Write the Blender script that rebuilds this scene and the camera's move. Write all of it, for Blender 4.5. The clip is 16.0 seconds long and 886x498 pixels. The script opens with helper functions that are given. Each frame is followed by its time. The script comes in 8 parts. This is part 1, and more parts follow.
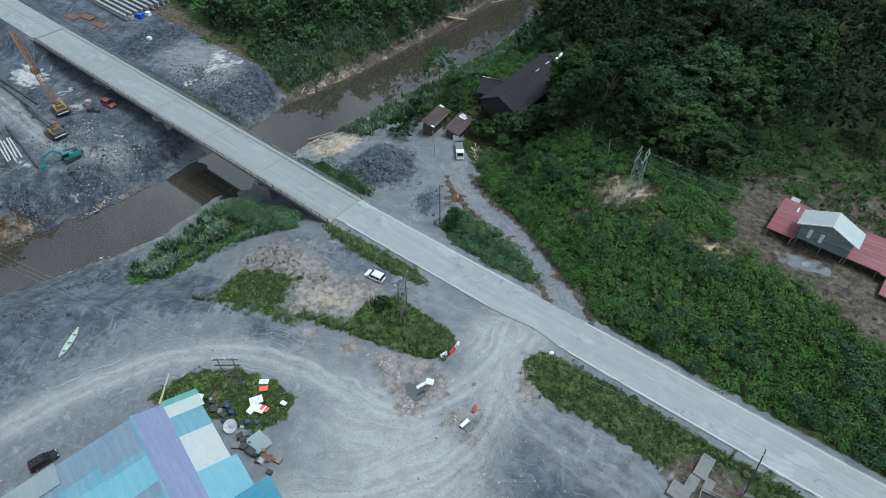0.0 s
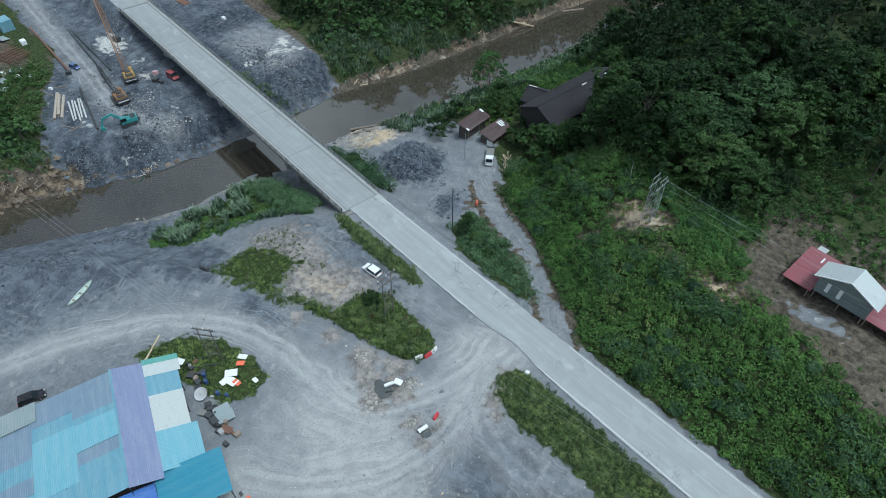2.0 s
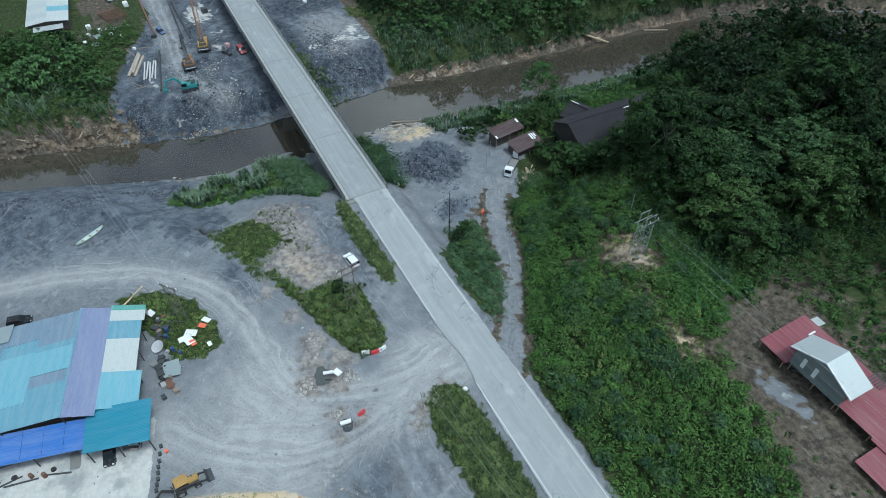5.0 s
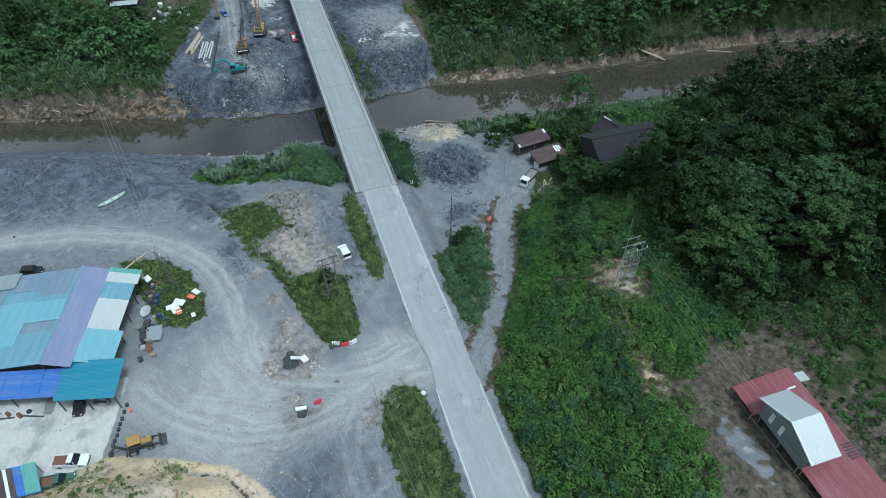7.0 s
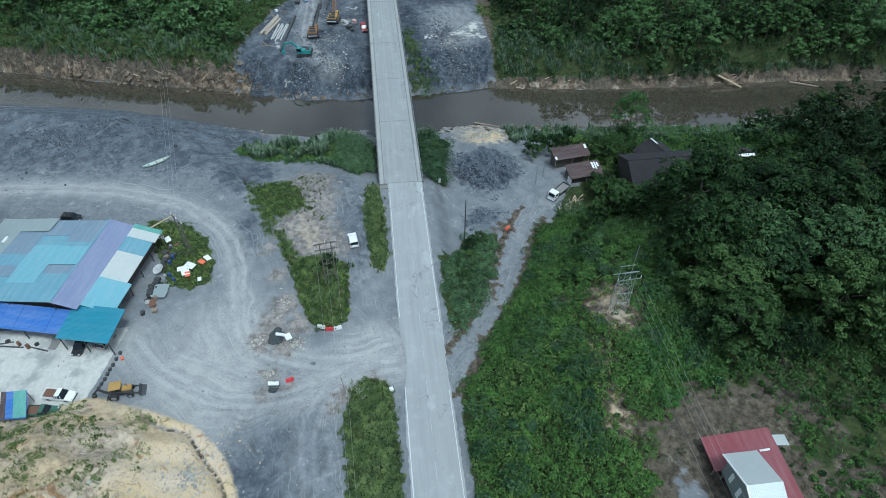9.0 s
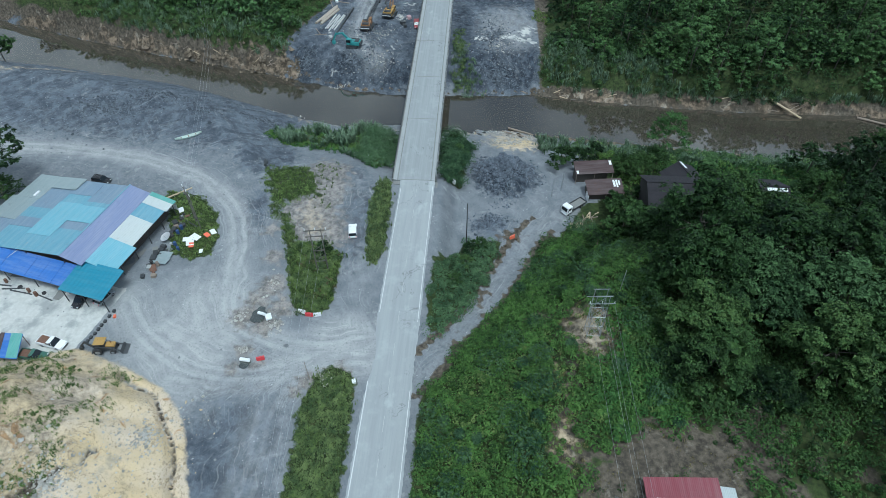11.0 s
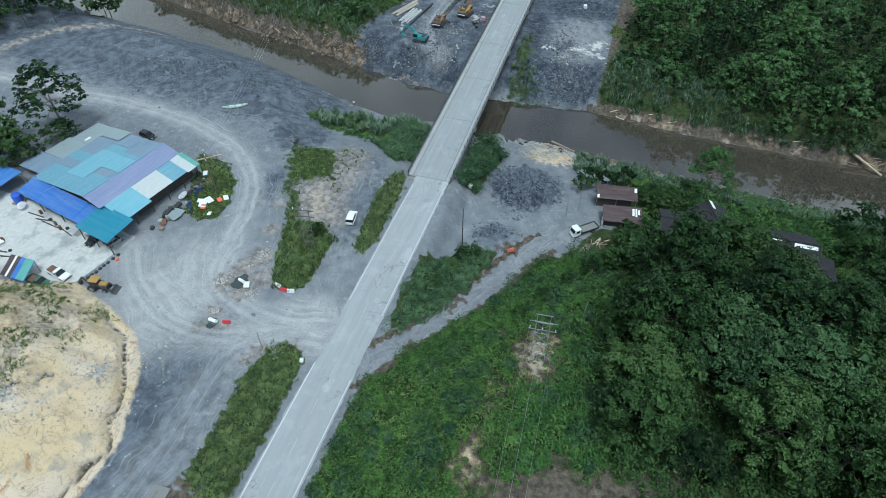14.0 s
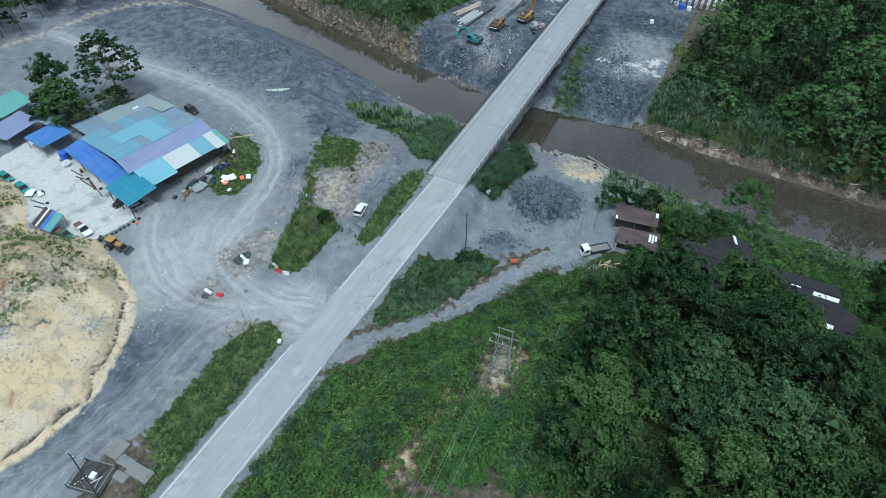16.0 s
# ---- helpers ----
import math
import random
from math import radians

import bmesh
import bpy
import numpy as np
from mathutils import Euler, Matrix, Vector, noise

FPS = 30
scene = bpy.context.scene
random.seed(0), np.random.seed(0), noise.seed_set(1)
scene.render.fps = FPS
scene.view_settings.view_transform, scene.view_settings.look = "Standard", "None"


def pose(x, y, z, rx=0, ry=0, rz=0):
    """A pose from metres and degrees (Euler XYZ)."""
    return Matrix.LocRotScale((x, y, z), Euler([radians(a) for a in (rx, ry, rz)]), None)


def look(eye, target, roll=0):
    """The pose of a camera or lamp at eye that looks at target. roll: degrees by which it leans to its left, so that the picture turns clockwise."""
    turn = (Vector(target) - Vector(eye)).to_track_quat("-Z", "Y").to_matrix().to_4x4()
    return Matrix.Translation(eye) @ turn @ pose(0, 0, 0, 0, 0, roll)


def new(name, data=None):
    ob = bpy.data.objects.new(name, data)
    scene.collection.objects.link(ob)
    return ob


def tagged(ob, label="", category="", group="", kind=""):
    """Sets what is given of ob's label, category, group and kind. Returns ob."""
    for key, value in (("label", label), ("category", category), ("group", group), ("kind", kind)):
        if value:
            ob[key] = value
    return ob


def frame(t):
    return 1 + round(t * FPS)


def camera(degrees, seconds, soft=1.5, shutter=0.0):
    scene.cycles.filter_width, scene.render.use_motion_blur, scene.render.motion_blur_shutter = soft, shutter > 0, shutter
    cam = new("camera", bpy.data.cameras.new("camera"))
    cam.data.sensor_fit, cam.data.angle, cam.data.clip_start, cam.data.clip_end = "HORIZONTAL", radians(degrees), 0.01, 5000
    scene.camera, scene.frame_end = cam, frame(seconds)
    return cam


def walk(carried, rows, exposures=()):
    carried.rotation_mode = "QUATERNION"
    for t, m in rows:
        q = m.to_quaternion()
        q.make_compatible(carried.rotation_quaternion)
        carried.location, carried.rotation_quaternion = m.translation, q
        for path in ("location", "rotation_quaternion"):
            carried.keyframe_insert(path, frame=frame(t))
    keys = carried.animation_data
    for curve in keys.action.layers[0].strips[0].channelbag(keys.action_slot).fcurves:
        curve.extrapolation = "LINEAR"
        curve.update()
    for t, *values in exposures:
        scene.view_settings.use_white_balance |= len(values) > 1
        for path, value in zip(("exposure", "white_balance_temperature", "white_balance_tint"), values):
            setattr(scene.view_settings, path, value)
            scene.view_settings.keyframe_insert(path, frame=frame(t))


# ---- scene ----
cam = camera(70.6, 16.0, soft=0.7)
METRES, EYE, TILT, LEAN, TURN = 128.5, 92.4, -2.4, -5.1, 44.3
ROWS = [
    (0.0, 0.0, 0.0, 0.0, -5.0, -43.98, 5.2),
    (0.5, 0.0306, -0.0002, -0.0027, -2.23, -43.72, 5.1),
    (1.0, 0.0614, 0.001, -0.0053, 0.39, -43.48, 5.0),
    (1.5, 0.0924, 0.0031, -0.0083, 3.06, -43.23, 4.89),
    (2.0, 0.1232, 0.0066, -0.0109, 5.48, -42.99, 4.77),
    (2.5, 0.154, 0.0115, -0.0134, 8.03, -42.78, 4.64),
    (3.0, 0.1844, 0.0175, -0.016, 10.34, -42.58, 4.52),
    (3.5, 0.2154, 0.0249, -0.0186, 12.48, -42.4, 4.4),
    (4.0, 0.2457, 0.0335, -0.0212, 14.61, -42.23, 4.27),
    (6.5, 0.3919, 0.0938, -0.0321, 25.75, -41.4, 3.5),
    (7.0, 0.4202, 0.1097, -0.0342, 28.39, -41.21, 3.32),
    (7.5, 0.4474, 0.1264, -0.0363, 31.05, -41.05, 3.09),
    (8.0, 0.474, 0.1445, -0.0384, 34.01, -40.87, 2.86),
    (8.5, 0.4993, 0.1633, -0.0405, 36.98, -40.7, 2.6),
    (9.0, 0.5238, 0.1832, -0.0423, 39.58, -40.57, 2.37),
    (11.5, 0.6309, 0.2954, -0.0493, 51.44, -40.11, 1.27),
    (12.0, 0.6489, 0.3204, -0.0498, 53.78, -40.05, 1.03),
    (12.5, 0.6659, 0.3461, -0.0503, 55.97, -40.02, 0.82),
    (13.0, 0.6819, 0.3724, -0.0509, 58.14, -39.97, 0.61),
    (13.5, 0.6968, 0.3994, -0.0514, 60.4, -39.93, 0.4),
    (14.0, 0.7107, 0.4268, -0.0519, 62.51, -39.91, 0.21),
    (14.5, 0.7233, 0.4546, -0.0522, 64.49, -39.89, 0.02),
    (15.0, 0.7348, 0.4829, -0.0524, 66.98, -39.85, -0.25),
    (15.5, 0.7449, 0.5115, -0.0524, 69.66, -39.85, -0.53),
    (16.0, 0.7539, 0.5409, -0.0523, 72.36, -39.86, -0.78),
]
walk(cam, [(t, pose(0, -67.6, EYE, TILT, LEAN, TURN) @ pose(METRES * x, METRES * y, METRES * z, 90 + pitch, roll, yaw)) for t, x, y, z, yaw, pitch, roll in ROWS],
     exposures=[(0.0, -0.14, 5600.0, -1.0), (4.0, -0.17, 5520.0, -2.0), (9.0, -0.14, 5420.0, -3.5), (16.0, -0.06, 5450.0, -3.5)])

# ---- daylight: high soft sun behind thin cloud ----
SUN_EL, SUN_AZ = 68.0, 60.0
world = bpy.data.worlds.new("sky")
scene.world = world
world.use_nodes = True
sky = world.node_tree.nodes.new("ShaderNodeTexSky")
sky.sky_type, sky.sun_disc = "NISHITA", False
sky.sun_elevation, sky.sun_rotation = radians(SUN_EL), radians(SUN_AZ)
sky.air_density, sky.dust_density, sky.ozone_density = 1.0, 3.0, 1.0
back = world.node_tree.nodes["Background"]
cloud = world.node_tree.nodes.new("ShaderNodeTexNoise")
cloud.inputs["Scale"].default_value, cloud.inputs["Detail"].default_value, cloud.inputs["Roughness"].default_value = 2.4, 5.0, 0.5
cover = world.node_tree.nodes.new("ShaderNodeMapRange")
cover.inputs[1].default_value, cover.inputs[2].default_value = 0.42, 0.7
grey = world.node_tree.nodes.new("ShaderNodeRGBToBW")
white = world.node_tree.nodes.new("ShaderNodeVectorMath")
white.operation = "MULTIPLY"
white.inputs[1].default_value = (6.0, 6.03, 6.1)
veil = world.node_tree.nodes.new("ShaderNodeMix")
veil.data_type = "RGBA"
link = world.node_tree.links.new
link(sky.outputs[0], grey.inputs[0])
link(grey.outputs[0], white.inputs[0])
link(cloud.outputs[0], cover.inputs[0])
link(cover.outputs[0], veil.inputs[0])
link(sky.outputs[0], veil.inputs[6])
link(white.outputs[0], veil.inputs[7])
link(veil.outputs[2], back.inputs[0])
back.inputs[1].default_value = 0.075
sun_data = bpy.data.lights.new("sun", "SUN")
sun_data.energy, sun_data.angle, sun_data.color = 2.0, radians(14), (1.0, 0.97, 0.92)
sun = new("sun", sun_data)
a, e = radians(SUN_AZ), radians(SUN_EL)
sun.matrix_world = look((math.sin(a) * math.cos(e) * 300, math.cos(a) * math.cos(e) * 300, math.sin(e) * 300), (0, 0, 0))


# ---- materials ----
class Nodes:
    """A small hand for wiring node trees."""

    def __init__(self, name):
        self.mat = bpy.data.materials.new(name)
        self.mat.use_nodes = True
        self.tree = self.mat.node_tree
        self.shader = self.tree.nodes["Principled BSDF"]
        self.out = self.tree.nodes["Material Output"]

    def add(self, kind):
        return self.tree.nodes.new("ShaderNode" + kind)

    def put(self, socket, value):
        if isinstance(value, bpy.types.NodeSocket):
            self.tree.links.new(value, socket)
        elif value is not None:
            socket.default_value = value

    def coord(self, scale=(1, 1, 1), local=False):
        src = self.add("TexCoord").outputs["Object"] if local else self.add("NewGeometry").outputs["Position"]
        m = self.add("Mapping")
        self.put(m.inputs[0], src)
        m.inputs[3].default_value = scale
        return m.outputs[0]

    def noise(self, scale, detail=4, rough=0.55, vector=None, dist=0.0):
        n = self.add("TexNoise")
        self.put(n.inputs["Vector"], vector if vector is not None else self.coord())
        n.inputs["Scale"].default_value, n.inputs["Detail"].default_value = scale, detail
        n.inputs["Roughness"].default_value, n.inputs["Distortion"].default_value = rough, dist
        return n.outputs[0]

    def cells(self, scale, vector=None, feature="F1"):
        n = self.add("TexVoronoi")
        n.feature = feature
        self.put(n.inputs["Vector"], vector if vector is not None else self.coord())
        n.inputs["Scale"].default_value = scale
        return n.outputs

    def math(self, op, x, y=None, z=None, clamp=False):
        n = self.add("Math")
        n.operation, n.use_clamp = op, clamp
        for i, v in enumerate((x, y, z)):
            self.put(n.inputs[i], v)
        return n.outputs[0]

    def ramp(self, fac, lo, hi):
        n = self.add("MapRange")
        n.interpolation_type = "SMOOTHSTEP"
        self.put(n.inputs[0], fac)
        n.inputs[1].default_value, n.inputs[2].default_value = lo, hi
        return n.outputs[0]

    def mix(self, fac, x, y):
        n = self.add("Mix")
        n.data_type = "RGBA"
        self.put(n.inputs[0], fac)
        for i, v in ((6, x), (7, y)):
            self.put(n.inputs[i], (*v, 1) if isinstance(v, tuple) else v)
        return n.outputs[2]

    def attr(self, name, which="Fac"):
        n = self.add("Attribute")
        n.attribute_name = name
        return n.outputs[which]

    def bump(self, height, strength=0.5, distance=0.05):
        n = self.add("Bump")
        self.put(n.inputs["Height"], height)
        n.inputs["Strength"].default_value, n.inputs["Distance"].default_value = strength, distance
        self.put(self.shader.inputs["Normal"], n.outputs[0])

    def done(self, colour, rough=0.8, metal=0.0, spec=None):
        self.put(self.shader.inputs["Base Color"], (*colour, 1) if isinstance(colour, tuple) else colour)
        self.put(self.shader.inputs["Roughness"], rough)
        self.shader.inputs["Metallic"].default_value = metal
        if spec is not None:
            self.shader.inputs["Specular IOR Level"].default_value = spec
        return self.mat


def worn(name, colour, rough=0.6, metal=0.0, dirt=(0.16, 0.13, 0.1), amount=0.35, grain=3.0, local=True, spread=0.12):
    """Paint, metal or timber: a base colour with patchy fading, dirt in blotches and a fine grain."""
    n = Nodes(name)
    c = n.coord(local=local)
    pale = tuple(min(1, v * (1 + spread) + 0.02) for v in colour)
    deep = tuple(v * (1 - spread) for v in colour)
    base = n.mix(n.noise(grain * 0.25, 5, 0.6, c), deep, pale)
    fleck = n.ramp(n.noise(grain, 7, 0.7, c), 0.52, 0.72)
    col = n.mix(n.math("MULTIPLY", fleck, amount), base, dirt)
    n.bump(n.noise(grain * 6, 3, 0.6, c), 0.15, 0.02)
    return n.done(col, n.math("ADD", n.math("MULTIPLY", fleck, 0.2), rough), metal)


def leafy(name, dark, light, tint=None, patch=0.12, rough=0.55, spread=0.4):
    """Leaves: colour drifts by plant and leaf; clump noise paints in highlights and shade."""
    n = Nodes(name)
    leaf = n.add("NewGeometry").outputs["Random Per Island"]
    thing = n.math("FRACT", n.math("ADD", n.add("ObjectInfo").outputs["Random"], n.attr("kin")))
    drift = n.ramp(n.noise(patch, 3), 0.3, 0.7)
    clump_shade = n.ramp(n.noise(0.75, 3, 0.6), 0.36, 0.66)
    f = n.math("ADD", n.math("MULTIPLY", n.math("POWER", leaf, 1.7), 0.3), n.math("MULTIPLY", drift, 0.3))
    f = n.math("ADD", f, n.math("MULTIPLY", n.math("POWER", clump_shade, 1.4), 0.45))
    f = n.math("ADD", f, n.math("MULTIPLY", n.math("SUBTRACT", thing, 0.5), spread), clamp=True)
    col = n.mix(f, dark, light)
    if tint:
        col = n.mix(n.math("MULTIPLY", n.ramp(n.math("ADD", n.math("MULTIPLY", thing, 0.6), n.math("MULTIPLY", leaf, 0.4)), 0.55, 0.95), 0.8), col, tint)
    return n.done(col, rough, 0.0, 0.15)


def sheet(name, colour, rough=0.45, metal=0.0, rust=0.15, pitch=4.2, fade=0.15, across="y"):
    """Corrugated roofing sheet: fine ribs, faded bands, rust and dust streaks down the slope."""
    n = Nodes(name)
    c = n.coord(local=True)
    flow = n.coord((0.15, 1.6, 1) if across == "y" else (1.6, 0.15, 1), local=True)
    streak = n.noise(0.9, 5, 0.65, flow)
    pale = tuple(v * (1 - fade) + 0.55 * fade for v in colour)
    col = n.mix(n.ramp(streak, 0.35, 0.7), colour, pale)
    spot = n.ramp(n.noise(0.7, 8, 0.72, c), 0.56, 0.74)
    col = n.mix(n.math("MULTIPLY", spot, rust), col, (0.16, 0.09, 0.06))
    col = n.mix(n.math("MULTIPLY", n.ramp(n.noise(5.0, 3, 0.6, flow), 0.5, 0.8), 0.45), col, tuple(v * 0.55 for v in colour))
    w = n.add("TexWave")
    w.bands_direction = "Y" if across == "y" else "X"
    n.put(w.inputs[0], c)
    w.inputs["Scale"].default_value = pitch * 0.314
    n.bump(w.outputs[1], 0.6, 0.03)
    return n.done(col, n.math("ADD", n.math("MULTIPLY", spot, 0.3), rough), metal)


M_CONCRETE = worn("concrete", (0.34, 0.35, 0.35), 0.85, dirt=(0.16, 0.16, 0.15), amount=0.5, grain=0.8)
M_CONCRETE_DARK = worn("weathered concrete", (0.2, 0.2, 0.19), 0.88, dirt=(0.07, 0.07, 0.06), amount=0.6, grain=0.8)
M_STEEL = worn("galvanised steel", (0.38, 0.4, 0.42), 0.45, 0.7, amount=0.25)
M_DARK_STEEL = worn("dark steel", (0.07, 0.075, 0.08), 0.55, 0.5, dirt=(0.13, 0.08, 0.05), amount=0.4)
M_RUST = worn("rusty steel", (0.17, 0.09, 0.06), 0.8, 0.2, dirt=(0.08, 0.05, 0.04), amount=0.5)
M_WOOD = worn("grey timber", (0.25, 0.2, 0.16), 0.85, dirt=(0.1, 0.08, 0.06), amount=0.5)
M_POLE = worn("dark weathered pole timber", (0.12, 0.11, 0.1), 0.85, dirt=(0.05, 0.045, 0.04), amount=0.5)
M_PALE_WOOD = worn("cut timber", (0.5, 0.4, 0.27), 0.8, dirt=(0.2, 0.15, 0.1), amount=0.4)
M_WHITE = worn("white paint", (0.78, 0.79, 0.8), 0.35, amount=0.12)
M_SILVER = worn("silver car paint", (0.45, 0.48, 0.5), 0.3, 0.5, amount=0.1)
M_BLACK_PAINT = worn("black car paint", (0.02, 0.02, 0.023), 0.25, 0.1, amount=0.15)
M_RED = worn("red paint", (0.55, 0.04, 0.05), 0.45, amount=0.2)
M_RED_OLD = worn("dusty red paint", (0.3, 0.06, 0.065), 0.6, amount=0.5, spread=0.25)
M_ORANGE = worn("orange plastic", (0.75, 0.16, 0.08), 0.5, amount=0.15)
M_YELLOW = worn("yellow machine paint", (0.38, 0.23, 0.06), 0.6, dirt=(0.1, 0.08, 0.06), amount=0.75, spread=0.25)
M_AMBER = worn("amber machine paint", (0.25, 0.125, 0.05), 0.6, dirt=(0.07, 0.06, 0.05), amount=0.8, spread=0.3)
M_CYAN = worn("turquoise machine paint", (0.05, 0.26, 0.26), 0.5, dirt=(0.06, 0.07, 0.07), amount=0.7, spread=0.25)
M_BLUE_PLASTIC = worn("blue plastic", (0.03, 0.1, 0.55), 0.4, amount=0.12)
M_PALE_GREEN = worn("pale green boat paint", (0.48, 0.57, 0.52), 0.6, amount=0.35)
M_RUBBER = worn("rubber", (0.025, 0.025, 0.027), 0.9, dirt=(0.12, 0.11, 0.1), amount=0.5)
M_WALL = worn("weathered boards", (0.07, 0.06, 0.052), 0.85, dirt=(0.025, 0.022, 0.02), amount=0.6)
# darker all over than M_WALL, for the longhouse and its wing
M_WALL_DIM = worn("very dark boards", (0.028, 0.025, 0.024), 0.9, dirt=(0.012, 0.011, 0.01), amount=0.6)
M_DARK = worn("dim earth floor", (0.06, 0.055, 0.05), 0.9)


def glass_dark():
    n = Nodes("vehicle glass")
    return n.done((0.015, 0.02, 0.025), 0.12, 0.0, 0.3)


M_GLASS = glass_dark()

# the near-black dark ends hold shade between leaves as well as leaf colour
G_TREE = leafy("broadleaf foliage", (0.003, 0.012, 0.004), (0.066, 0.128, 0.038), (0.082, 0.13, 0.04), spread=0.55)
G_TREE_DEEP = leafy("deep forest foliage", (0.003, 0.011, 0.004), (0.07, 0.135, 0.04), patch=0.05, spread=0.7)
# darker leaf copy: cloud shade and forest-floor gloom are put into the colour
G_TREE_DARK = leafy("forest foliage darkened for shade", (0.004, 0.011, 0.005), (0.03, 0.066, 0.02), patch=0.05)
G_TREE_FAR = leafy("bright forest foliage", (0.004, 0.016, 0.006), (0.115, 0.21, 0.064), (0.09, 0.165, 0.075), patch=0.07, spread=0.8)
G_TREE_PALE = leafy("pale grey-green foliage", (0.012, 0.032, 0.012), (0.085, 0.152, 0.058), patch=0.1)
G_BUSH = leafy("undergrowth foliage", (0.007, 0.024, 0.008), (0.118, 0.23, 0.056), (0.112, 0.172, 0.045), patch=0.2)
G_VERGE = leafy("verge foliage", (0.048, 0.082, 0.034), (0.225, 0.285, 0.108), (0.2, 0.165, 0.095), patch=0.3)
G_GRASS = leafy("bright weedy grass", (0.05, 0.085, 0.026), (0.21, 0.285, 0.09), patch=0.3)
G_RUSSET = leafy("russet dry leaves", (0.06, 0.046, 0.03), (0.155, 0.12, 0.075), patch=0.4)
# light end raised to paint in a bluish sheen over the leaves' own blue-green
G_SHRUB = leafy("blue-green shrub foliage", (0.018, 0.046, 0.022), (0.125, 0.205, 0.098), patch=0.2)
G_DRY = leafy("dry grass", (0.08, 0.07, 0.03), (0.22, 0.19, 0.085), patch=0.3)
G_REED = leafy("tall reed blades", (0.045, 0.08, 0.045), (0.2, 0.275, 0.18), patch=0.2)
G_LUSH = leafy("lush low creeper foliage", (0.018, 0.056, 0.016), (0.088, 0.185, 0.05), patch=0.25)
G_PALM = leafy("palm fronds", (0.02, 0.05, 0.018), (0.075, 0.135, 0.045))


# ---- mesh helpers ----
RNG = np.random.default_rng(7)


def mesh_of(name, verts, faces, mats, smooth=False):
    """A mesh from arrays: faces is (n, 3) or (n, 4)."""
    me = bpy.data.meshes.new(name)
    verts, faces = np.asarray(verts, np.float32), np.asarray(faces, np.int32)
    k = faces.shape[1]
    me.vertices.add(len(verts))
    me.vertices.foreach_set("co", verts.ravel())
    me.loops.add(faces.size)
    me.loops.foreach_set("vertex_index", faces.ravel())
    me.polygons.add(len(faces))
    me.polygons.foreach_set("loop_start", np.arange(0, faces.size, k, dtype=np.int32))
    me.update(calc_edges=True)
    me.polygons.foreach_set("use_smooth", np.full(len(faces), smooth))
    for m in mats if isinstance(mats, (list, tuple)) else [mats]:
        me.materials.append(m)
    me.validate()
    return me


def part(name, bm, material, parent, label="", smooth=False):
    """Links a bmesh as one mesh object under a thing or a part."""
    me = bpy.data.meshes.new(name)
    bm.normal_update()
    bm.to_mesh(me)
    bm.free()
    me.materials.append(material)
    if smooth:
        me.polygons.foreach_set("use_smooth", np.ones(len(me.polygons), bool))
    ob = new(name, me)
    ob.parent = parent
    return tagged(ob, label)


def thing(name, m, label, category, group="", kind=""):
    ob = new(name)
    ob.matrix_world = m
    return tagged(ob, label, category, group, kind)


def solo(name, bm, material, label, category, m=None, group="", kind="", smooth=False):
    ob = part(name, bm, material, None, "", smooth)
    if m is not None:
        ob.matrix_world = m
    return tagged(ob, label, category, group, kind)


def box(bm, x0, x1, y0, y1, z0, z1, bevel=0.0, m=None):
    made = bmesh.ops.create_cube(bm, size=1)["verts"]
    for v in made:
        v.co = Vector((x0 + (v.co.x + 0.5) * (x1 - x0), y0 + (v.co.y + 0.5) * (y1 - y0), z0 + (v.co.z + 0.5) * (z1 - z0)))
    if bevel:
        edges = list({e for v in made for e in v.link_edges})
        made = list({v for f in bmesh.ops.bevel(bm, geom=edges, offset=bevel, segments=2, affect="EDGES", profile=0.6)["faces"] for v in f.verts} | {v for v in made if v.is_valid})
    if m is not None:
        for v in made:
            v.co = m @ v.co
    return bm


def rod(bm, a, b, r, sides=8, r2=None):
    a, b = Vector(a), Vector(b)
    d = b - a
    m = Matrix.Translation((a + b) / 2) @ d.to_track_quat("Z", "Y").to_matrix().to_4x4()
    bmesh.ops.create_cone(bm, cap_ends=True, segments=sides, radius1=r, radius2=r if r2 is None else r2, depth=d.length, matrix=m)
    return bm


def cubes(*boxes, bevel=0.0):
    bm = bmesh.new()
    for b in boxes:
        box(bm, *b, bevel=bevel)
    return bm


def prism(bm, outline, y0, y1, m=None):
    """Extrudes a closed outline of (x, z) from y0 to y1."""
    n = len(outline)
    vs = [[bm.verts.new((x, y, z)) for x, z in outline] for y in (y0, y1)]
    bm.faces.new(vs[0])
    bm.faces.new(vs[1][::-1])
    for i in range(n):
        bm.faces.new((vs[0][i], vs[1][i], vs[1][(i + 1) % n], vs[0][(i + 1) % n]))
    bmesh.ops.recalc_face_normals(bm, faces=bm.faces[:])
    if m is not None:
        bmesh.ops.transform(bm, matrix=m, verts=[v for r in vs for v in r])
    return bm


# ---- the lie of the land ----
WATER = -15.5
NEAR_Y = np.array([-400, -156, -120, -100, -80, -68, -48, -39, -26, -10, 11, 27, 40, 55, 78, 98, 130, 157, 180, 400.0])
NEAR_X = np.array([-250, -152, -148, -144, -140, -136, -128.5, -125, -122, -123, -122, -122, -120, -118.5, -116, -114, -116, -116, -104, 20.0])
FAR_Y = np.array([-400, -130, -100, -75, -55, -40, -26, -9, 12, 30, 61, 98, 130, 157, 193, 400.0])
FAR_X = np.array([-270, -171, -162, -155.5, -150.5, -146, -141.5, -140.5, -141, -142.5, -138.6, -136.2, -136, -134, -121, 0.0])


def step(x, lo, hi):
    t = np.clip((x - lo) / (hi - lo), 0, 1)
    return t * t * (3 - 2 * t)


